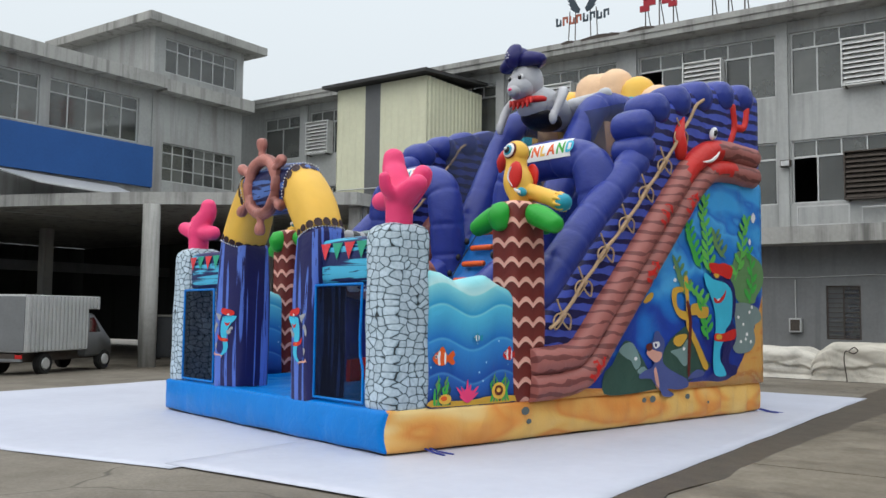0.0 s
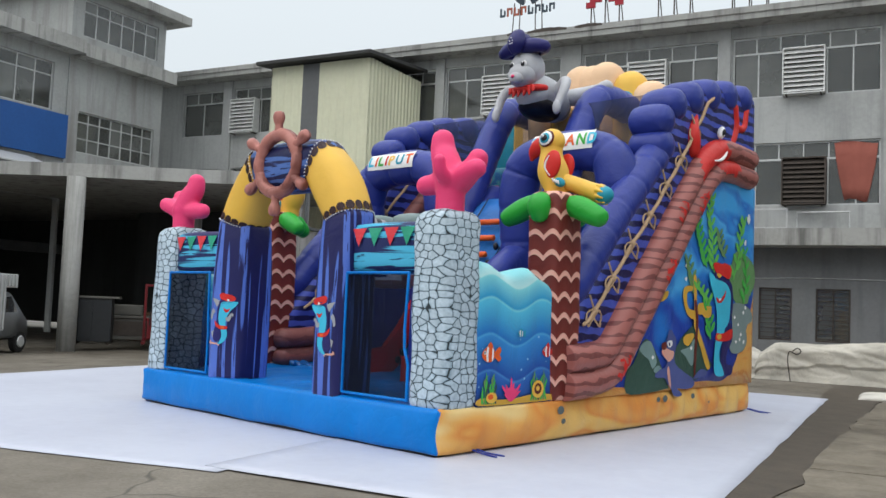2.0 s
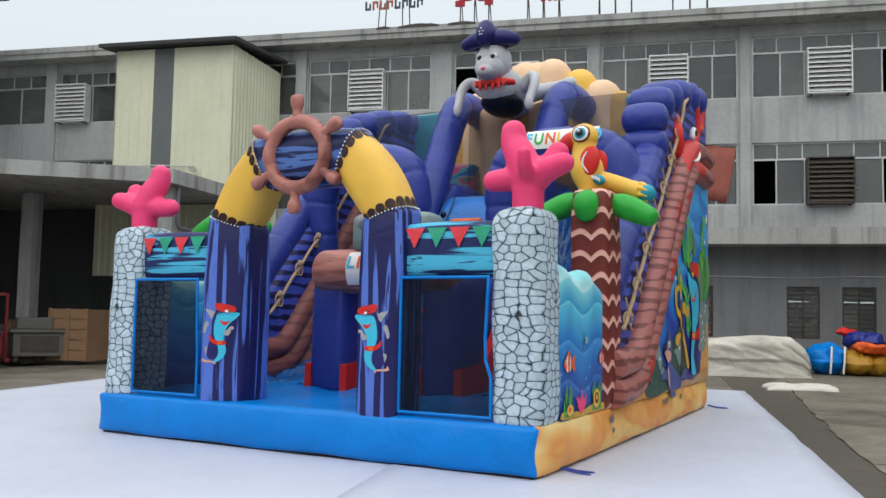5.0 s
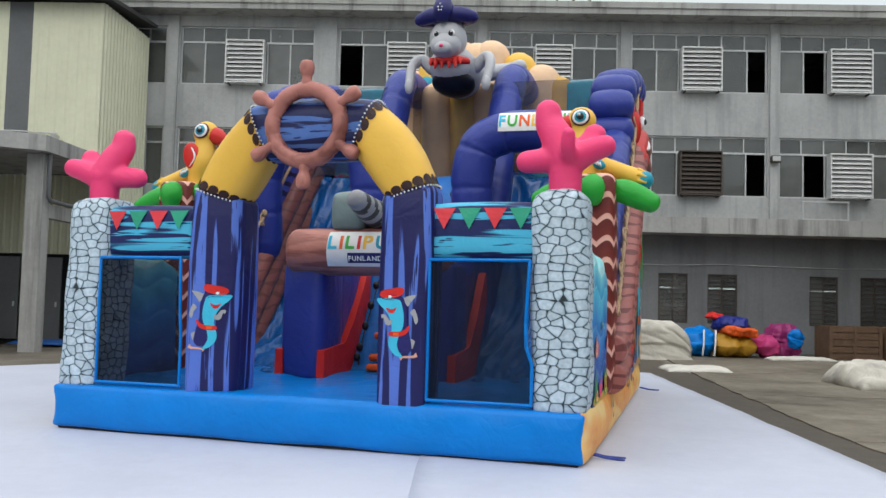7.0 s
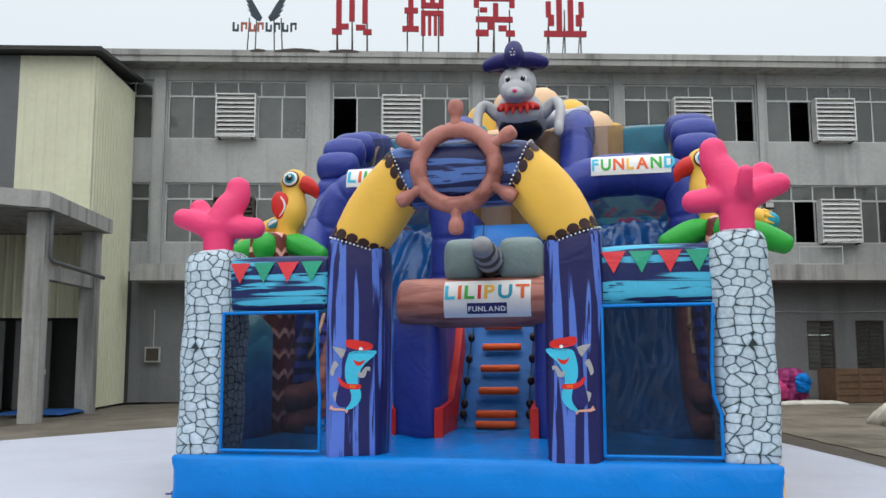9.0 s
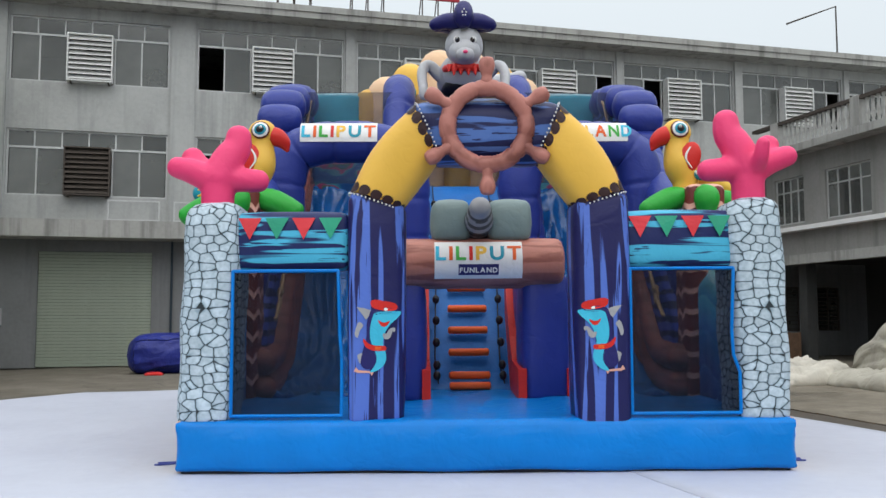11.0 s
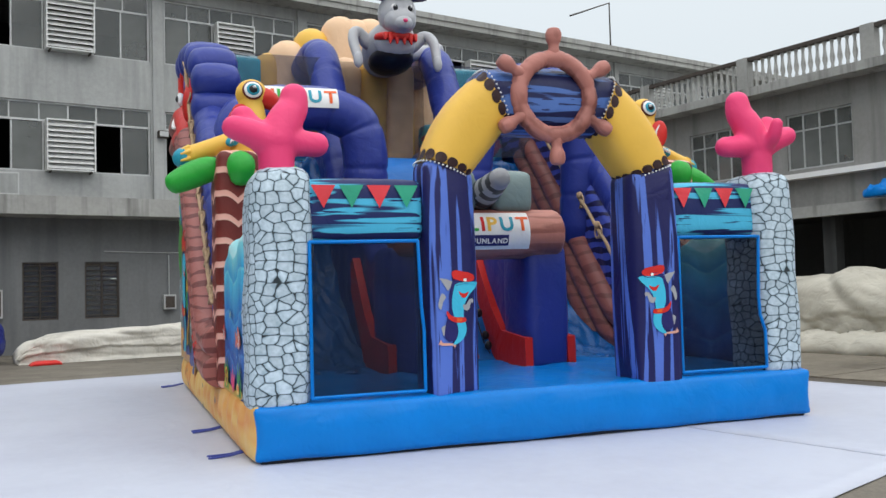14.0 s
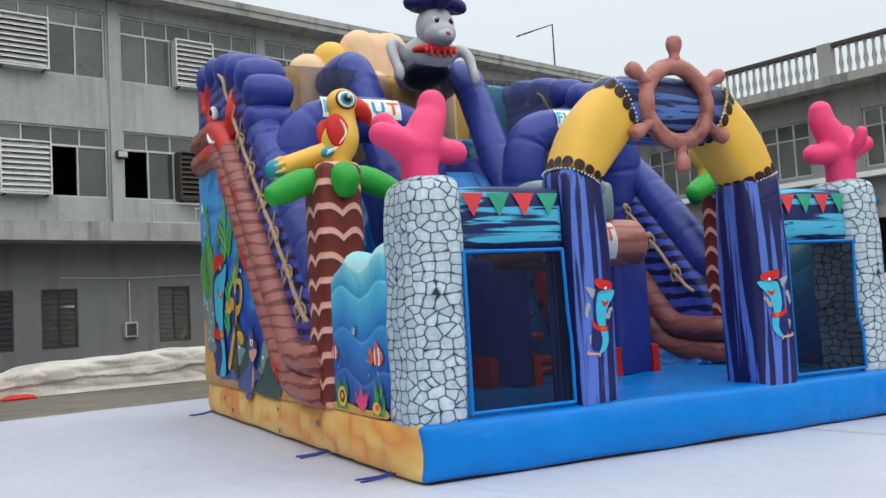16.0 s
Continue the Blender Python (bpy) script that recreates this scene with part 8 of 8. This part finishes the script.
STACK = [(0.0, 0.0), (0.01, 0.25), (0.04, 0.55), (0.09, 0.82), (0.24, 0.97), (0.55, 1.0), (1.1, 0.98), (1.7, 0.9), (1.9, 0.0)]
LOAF = [(0.06, 0.0), (-0.03, 0.22), (-0.02, 0.48), (0.10, 0.76), (0.34, 0.95), (0.62, 1.0), (0.92, 0.9), (1.12, 0.5), (1.15, 0.0)]
bank("crumpled_canvas", 6.6, STACK, 0.68, 0.92, CANVAS, "long low stack of folded cream canvas by the wall", pose(-11.95, 24.85, 0, 0, 0, -1), 1.0, group="canvas heaps")
bank("crumpled_canvas", 4.3, STACK, 0.98, 1.12, OLDCANVAS, "tall stack of greyish folded canvas by the wall", pose(-5.6, 24.6, 0, 0, 0, -2), 9.0, group="canvas heaps")
bm = bmesh.new()
tube(bm, spline([(-4.62, 24.48, 0.80), (-4.50, 24.46, 0.88), (-4.42, 24.47, 0.80), (-4.52, 24.46, 0.72), (-4.70, 24.46, 0.78), (-4.74, 24.44, 0.55), (-4.70, 24.42, 0.25), (-4.66, 24.36, 0.015)], 5), 0.016, 6)
tagged(part("cord", bm, STEELDARK), "thin dark cord hanging over the stacked canvas", "cord")
heap("canvas_scrap", -2.9, -1.3, 20.2, 21.5, 0.16, CANVAS, "flat white folded scrap of canvas on the yard", group="canvas scraps", seed=12, rough=4)
heap("canvas_scrap", 0.0, 1.9, 16.6, 18.7, 0.62, OLDCANVAS, "crumpled dirty canvas on the yard", group="canvas scraps", seed=15, rough=3.5)
# tied bundle: folds run along it and gather at its end
bm = bmesh.new()
nu, nv, g = 70, 64, []
for i in range(nu + 1):
    a = -1 + 2 * i / nu
    r = max(0.0, 1 - abs(a) ** 4.5) ** 0.42
    row = []
    for k in range(nv):
        q = 2 * math.pi * k / nv
        c, d = math.cos(q), math.sin(q)
        c, d = math.copysign(abs(c) ** 0.75, c), math.copysign(abs(d) ** 0.75, d)
        fold = max(0.0, 1 - 4 * abs(noise.noise((a * 0.8 + 3, q * 2.6 + 0.5 * a, 2.0)))) * 0.07 + max(0.0, 1 - 4 * abs(noise.noise((a * 1.6, q * 5.1 - a, 6.0)))) * 0.03
        rr = r * (1 - fold + 0.06 * noise.noise((a * 1.3, c, d)))
        row.append(bm.verts.new((0.93 * a + 0.05 * noise.noise((a * 3, q, 1)), 0.72 * c * rr, max(0.0, 0.53 + 0.57 * d * rr + 0.05 * a))))
    g.append(row)
for p, q in zip(g, g[1:]):
    for k in range(nv):
        bm.faces.new((p[k], q[k], q[(k + 1) % nv], p[(k + 1) % nv]))
bmesh.ops.remove_doubles(bm, verts=bm.verts[:], dist=0.001)
bundle = tagged(part("covered_load", bm, BUNDLE), "dark blue covered bundle tied up by the shutter", "bundle")
bundle.matrix_world = pose(-13.05, 26.0, 0)
heap("red_cloth", -11.75, -11.05, 24.45, 24.85, 0.12, RED, "small red cloth on the ground by the canvas", "cloth", seed=33, rough=4)
heap("red_cloth", -13.5, -13.0, 24.9, 25.2, 0.10, RED, "small red cloth on the ground by the bundle", "cloth", seed=36, rough=4)
# folded inflatables by the wall
MAGENTA = vinyl("magenta_vinyl", (0.30, 0.03, 0.15))


def folded(lo, hi, mat, label, turn=0.0, soft=0.2, seed=0.0, bulge=0.08):
    """A rolled or folded inflatable tied to a tight bundle with pressed folds."""
    lo, hi = (-1.0 + (lo[0] + 1.0) * 0.84, *lo[1:]), (-1.0 + (hi[0] + 1.0) * 0.84, *hi[1:])
    c = (Vector(lo) + Vector(hi)) / 2

    def press(p):
        q = p * 1.7 + Vector((seed, seed * 2, 0))
        d = (p - c)
        k = 0.12 * noise.noise(q) - 0.17 * abs(noise.noise(q * 1.5)) - 0.11 * abs(noise.noise(q * 3.3)) + 0.012 * math.sin(p.z * 38 + 3 * noise.noise(q))
        p = p + d.normalized() * k
        p.z = max(lo[2] if lo[2] > 0.05 else 0.0, p.z)
        return c + Matrix.Rotation(math.radians(turn), 3, 'Y') @ (p - c) if lo[2] > 0.05 else p
    bm = bmesh.new()
    puff(bm, lo, hi, soft, bulge, 26, 0, press)
    return tagged(part("folded_inflatable", bm, mat), label, "inflatable", "folded inflatables")


folded((-1.0, 26.7, 0.0), (0.25, 27.9, 0.82), AZURE, "sky blue rolled inflatable tied by the wall", soft=0.36, seed=1)
bm = bmesh.new()
for x in (-0.45, -0.1):
    tube(bm, [(x, 26.62, 0.05), (x + 0.03, 26.60, 0.4), (x + 0.06, 26.70, 0.80)], 0.03, 8)
tagged(part("tie_strap", bm, WHITE), "white cloth straps round the blue roll", "strap")
folded((0.1, 26.6, 0.0), (1.65, 27.9, 0.68), vinyl("ochre_vinyl", (0.42, 0.22, 0.02)), "yellow rolled inflatable by the wall", soft=0.33, seed=4)
folded((0.45, 26.52, 0.62), (1.7, 27.6, 0.92), ORANGE, "orange folded inflatable on the yellow roll", 6, 0.14, 7, 0.03)
folded((0.25, 26.75, 0.72), (1.45, 28.0, 1.22), BUNDLE, "dark blue folded inflatable on the orange one", 5, 0.24, 9, 0.04)
folded((0.15, 27.2, 1.12), (0.8, 27.9, 1.30), RED, "red folded cloth on top of the pile", 3, 0.08, 12)
folded((1.65, 26.65, 0.0), (2.5, 27.8, 0.68), vinyl("rose_vinyl", (0.55, 0.05, 0.20)), "pink rolled inflatable by the wall", soft=0.33, seed=14)
folded((2.3, 27.0, 0.0), (3.45, 28.1, 1.02), MAGENTA, "magenta folded inflatable by the wall", soft=0.22, seed=17, bulge=0.04)
folded((2.85, 26.8, 0.3), (3.4, 27.15, 0.9), AZURE, "blue crumpled inflatable before the magenta one", 14, 0.16, 20)
heap("canvas_scrap", 1.4, 3.4, 25.9, 26.6, 0.14, CANVAS, "flat white canvas strip before the heap", group="canvas scraps", seed=60, rough=4)


def crate(x, y, w, d, h, mat=WOOD):
    th = empty("wooden_crate", pose(x, y, 0), "weathered brown wooden crate by the wall", "crate", "wooden crates")
    for i in range(5):
        z = h * i / 5
        boxpart("board", (-w / 2, -d / 2, z + 0.01), (w / 2, -d / 2 + 0.03, z + h / 5 - 0.02), mat, th)
    for sx in (-w / 2, -0.05, w / 2 - 0.1):
        boxpart("batten", (sx, -d / 2 - 0.032, 0), (sx + 0.1, -d / 2 - 0.002, h), mat, th)
    boxpart("body", (-w / 2 + 0.01, -d / 2 + 0.035, 0), (w / 2 - 0.01, d / 2, h - 0.03), CARD if mat is CARD else WOOD, th)
    return th


crate(4.3, 27.6, 1.6, 1.2, 1.05)
crate(6.1, 27.7, 1.7, 1.2, 1.05, CARD)
crate(7.6, 27.5, 0.9, 1.2, 0.95)
crate(-21.75, 22.0, 1.3, 1.1, 1.5, CARD)
crate(-23.1, 21.8, 1.1, 1.0, 1.15)
crate(-24.6, 21.6, 1.4, 1.0, 1.0)
# big canvas rolls by the east building
bank("canvas_roll", 8.6, LOAF, 1.70, 1.70, TANCANVAS, "large rolled cream canvas lying by the side building", pose(2.35, 17.6, 0, 0, 0, -90), 14.0, "canvas roll", deep=0.13)
heap("crumpled_canvas", 0.9, 2.9, 10.0, 17.4, 0.5, TANCANVAS, "crumpled canvas in front of the big roll", group="canvas heaps", seed=70, rough=2.6)
heap("crumpled_canvas", 3.6, 5.4, 15.0, 18.5, 0.9, TANCANVAS, "crumpled canvas behind the big roll", group="canvas heaps", seed=75, rough=2.2)
heap("blue_sheet", -20.4, -18.7, 23.6, 25.0, 0.12, BLUESHEET, "blue sheet lying on the yard by the columns", "sheet", seed=80)
bm = bmesh.new()
blob(bm, (7.45, 14.65, 3.74), (0.30, 0.75, 0.20), (0, 0, 0), 0, 40, 24)
for v in bm.verts:
    q = v.co * 3.1
    v.co.z += 0.16 * max(0.0, v.co.z - 3.7) / 0.2 * (1 - 2.2 * abs(noise.noise(q))) + 0.03 * noise.noise(q * 2.7)
    v.co.x += 0.06 * noise.noise(q * 1.4)
    v.co.z = max(v.co.z, 3.66)
tagged(part("blue_tarp", bm, AZURE), "crumpled blue tarp on the ledge", "tarpaulin")

# ---- small box truck under the canopy ----
TRUCKW = plain("truck_white", (0.50, 0.51, 0.51), 0.4, 0, 0.8, 2.0)
TRUCKG = plain("truck_grey", (0.20, 0.21, 0.22), 0.4, 0.2, 0.8, 2.0)
TYRE = plain("tyre_rubber", (0.02, 0.02, 0.02), 0.8)
LAMPRED = plain("tail_lamp_red", (0.5, 0.02, 0.02), 0.3)
truck = empty("box_truck", pose(-24.25, 14.25, -0.205, 0, 0, 112.2), "small white box truck with ribbed cargo body under the canopy", "truck")
bm = bmesh.new()
box(bm, (-1.9, -0.85, 0.64), (0.80, 0.85, 2.2), 0, 0.02)
box(bm, (0.80, -0.85, 1.82), (1.36, 0.85, 2.2), 0, 0.02)
body = part("cargo_body", bm, TRUCKW, truck, smooth=False)
for sy in (-1, 1):
    for k in range(19):
        x = -1.86 + 0.168 * k
        boxpart("rib", (x, min(sy * 0.85, sy * 0.895), 0.68 if x < 0.72 else 1.86), (x + 0.075, max(sy * 0.85, sy * 0.895), 2.17), TRUCKW, body)
for k in range(2):
    boxpart("rear_door", (-1.93, -0.82 + 0.83 * k, 0.68), (-1.90, -0.02 + 0.83 * k, 2.15), TRUCKG, body)
bm = bmesh.new()
vs = [(0.84, 0.42), (0.84, 1.68), (1.22, 1.70), (1.72, 1.12), (2.12, 0.92), (2.2, 0.42)]
a = [bm.verts.new((x, -0.76, z)) for x, z in vs]
b = [bm.verts.new((x, 0.76, z)) for x, z in vs]
bm.faces.new(a)
bm.faces.new(b[::-1])
for i in range(len(vs)):
    j = (i + 1) % len(vs)
    bm.faces.new((a[i], a[j], b[j], b[i]))
bmesh.ops.bevel(bm, geom=bm.edges[:], offset=0.05, segments=3, affect='EDGES')
cab = part("cab", bm, TRUCKG, truck)
for sy in (-1, 1):
    bm = bmesh.new()
    f = [bm.verts.new((x, sy * 0.766, z)) for x, z in ((0.98, 1.14), (0.98, 1.56), (1.20, 1.58), (1.56, 1.14))]
    bm.faces.new(f)
    part("side_window", bm, GLASS, cab, smooth=False)
    boxpart("tail_lamp", (-1.96, sy * 0.70 - 0.1, 0.48), (-1.92, sy * 0.70 + 0.1, 0.58), LAMPRED, truck)
boxpart("chassis", (-1.85, -0.5, 0.36), (2.0, 0.5, 0.60), STEELDARK, truck)
boxpart("bumper", (-1.98, -0.8, 0.40), (-1.91, 0.8, 0.47), TRUCKG, truck)
for x in (-0.95, 1.77):
    for sy in (-1, 1):
        bm = bmesh.new()
        bmesh.ops.create_cone(bm, cap_ends=True, segments=22, radius1=0.31, radius2=0.31, depth=0.2, matrix=pose(x, sy * 0.68, 0.31, 90))
        bmesh.ops.bevel(bm, geom=[e for e in bm.edges if e.calc_face_angle(0) > 1], offset=0.03, segments=2, affect='EDGES')
        w = part("wheel", bm, TYRE, truck, smooth=False)
        bm = bmesh.new()
        bmesh.ops.create_cone(bm, cap_ends=True, segments=18, radius1=0.18, radius2=0.15, depth=0.05, matrix=pose(x, sy * 0.785, 0.31, -90 * sy))
        part("rim", bm, ALU, w, smooth=False)

# ---- machines under the canopy ----
MACHRED = plain("machine_red", (0.15, 0.012, 0.016), 0.45, 0, 0.7, 5)
MACHDARK = plain("machine_dark", (0.025, 0.027, 0.03), 0.5, 0, 0.7, 5)
MACHPALE = plain("machine_cream", (0.14, 0.135, 0.12), 0.6, 0, 0.7, 4)
stk = empty("pallet_stacker", pose(-22.9, 19.9, 0, 0, 0, 45), "red hand pallet stacker with a double mast", "stacker")
for sx in (-0.32, 0.24):
    boxpart("mast", (sx, -0.05, 0.06), (sx + 0.08, 0.05, 1.9), MACHRED, stk, 0.008)
    boxpart("fork_leg", (sx - 0.02, -0.75, 0.05), (sx + 0.10, 0.05, 0.13), MACHRED, stk, 0.01)
for z in (0.15, 0.75, 1.82):
    boxpart("cross_bar", (-0.24, -0.04, z), (0.24, 0.04, z + 0.08), MACHRED, stk, 0.006)
boxpart("pump_box", (-0.2, -0.28, 0.2), (0.2, -0.05, 0.85), MACHRED, stk, 0.03)
bm = bmesh.new()
tube(bm, [(-0.12, -0.26, 0.6), (-0.12, -0.42, 1.05), (0.12, -0.42, 1.05), (0.12, -0.26, 0.6)], 0.018, 8)
part("handle", bm, MACHDARK, stk)
for sx in (-0.3, 0.3):
    bm = bmesh.new()
    bmesh.ops.create_cone(bm, cap_ends=True, segments=16, radius1=0.07, radius2=0.07, depth=0.05, matrix=pose(sx, -0.6, 0.07, 0, 90, 0))
    part("wheel", bm, MACHDARK, stk, smooth=False)
cab_ = empty("machine_cabinet", pose(-24.1, 18.6, 0, 0, 0, 43), "dark machine cabinet with a pale top", "cabinet")
boxpart("body", (-0.55, -0.4, 0.08), (0.55, 0.4, 1.4), MACHDARK, cab_, 0.02)
boxpart("top", (-0.6, -0.45, 1.4), (0.75, 0.45, 1.46), MACHPALE, cab_, 0.01)
boxpart("door", (-0.5, -0.425, 0.15), (0.0, -0.402, 1.3), MACHDARK, cab_, 0.006)
for sx in (-0.5, 0.42):
    boxpart("foot", (sx, -0.35, 0), (sx + 0.1, 0.35, 0.08), STEELDARK, cab_)
for px, py in ((-24.0, 20.0), (-22.6, 21.3)):
    lm = empty("low_machine", pose(px, py, 0, 0, 0, 45), "low cream-painted workshop machine on feet", "machine", "low machines")
    boxpart("body", (-0.7, -0.4, 0.12), (0.7, 0.4, 0.8), MACHPALE, lm, 0.03)
    boxpart("table", (-0.78, -0.48, 0.8), (0.78, 0.48, 0.88), MACHPALE, lm, 0.012)
    boxpart("head", (-0.6, -0.2, 0.88), (0.35, 0.3, 1.22), MACHPALE, lm, 0.04)
    boxpart("panel", (-0.5, -0.425, 0.25), (0.5, -0.402, 0.7), STEELDARK, lm, 0.006)
    for sx in (-0.65, 0.53):
        boxpart("foot", (sx, -0.35, 0), (sx + 0.12, 0.35, 0.12), STEELDARK, lm)

# reddish cloth behind an upper window
bm = bmesh.new()
rows = []
for i in range(25):
    a = i / 24
    row = []
    for z in (7.22, 6.8, 6.3, 5.8, 5.4):
        half = 0.62 - 0.30 * ((7.22 - z) / 1.82) ** 1.4
        row.append(bm.verts.new((-3.40 + half * (2 * a - 1), FY + 0.06 + 0.012 * math.sin(a * 22), z + 0.05 * math.sin(a * 5))))
    rows.append(row)
for p, q in zip(rows, rows[1:]):
    for k in range(4):
        bm.faces.new((p[k], q[k], q[k + 1], p[k + 1]))
r = bmesh.ops.extrude_face_region(bm, geom=bm.faces[:])
bmesh.ops.translate(bm, verts=[v for v in r["geom"] if isinstance(v, bmesh.types.BMVert)], vec=(0, 0.01, 0))
tagged(part("curtain", bm, vinyl("red_cloth", (0.33, 0.105, 0.08), 0.9)), "faded red cloth curtain hanging in an upper window", "curtain")

# white pipe bracket on the wall
bm = bmesh.new()
tube(bm, [(-5.05, FY - 0.25, 4.38), (-5.05, FY - 0.25, 5.0), (-3.55, FY - 0.25, 5.0), (-3.55, FY - 0.25, 4.38)], 0.03, 8)
tagged(part("wall_bracket", bm, ALU), "white metal pipe bracket standing on the ledge", "bracket")

# fluorescent tubes inside the ground floor
TUBE = bpy.data.materials.new("lamp_tube")
TUBE.use_nodes = True
TUBE.node_tree.nodes["Principled BSDF"].inputs["Emission Color"].default_value = (0.95, 1.0, 1.0, 1)
TUBE.node_tree.nodes["Principled BSDF"].inputs["Emission Strength"].default_value = 5.0
for x in (-7.9, -0.9, 1.25, 4.75):
    th = empty("fluorescent_lamp", pose(x, 31.0, 2.16), "lit fluorescent tube inside the ground floor", "lamp", "fluorescent lamps")
    bm = bmesh.new()
    tube(bm, [(-0.55, 0, 0), (0.55, 0, 0)], 0.02, 8)
    part("tube", bm, TUBE, th)
    boxpart("batten", (-0.6, -0.03, 0.03), (0.6, 0.03, 0.07), ALU, th)
    for sx in (-0.5, 0.5):
        boxpart("rod", (sx - 0.008, -0.008, 0.07), (sx + 0.008, 0.008, 2.14), STEELDARK, th)
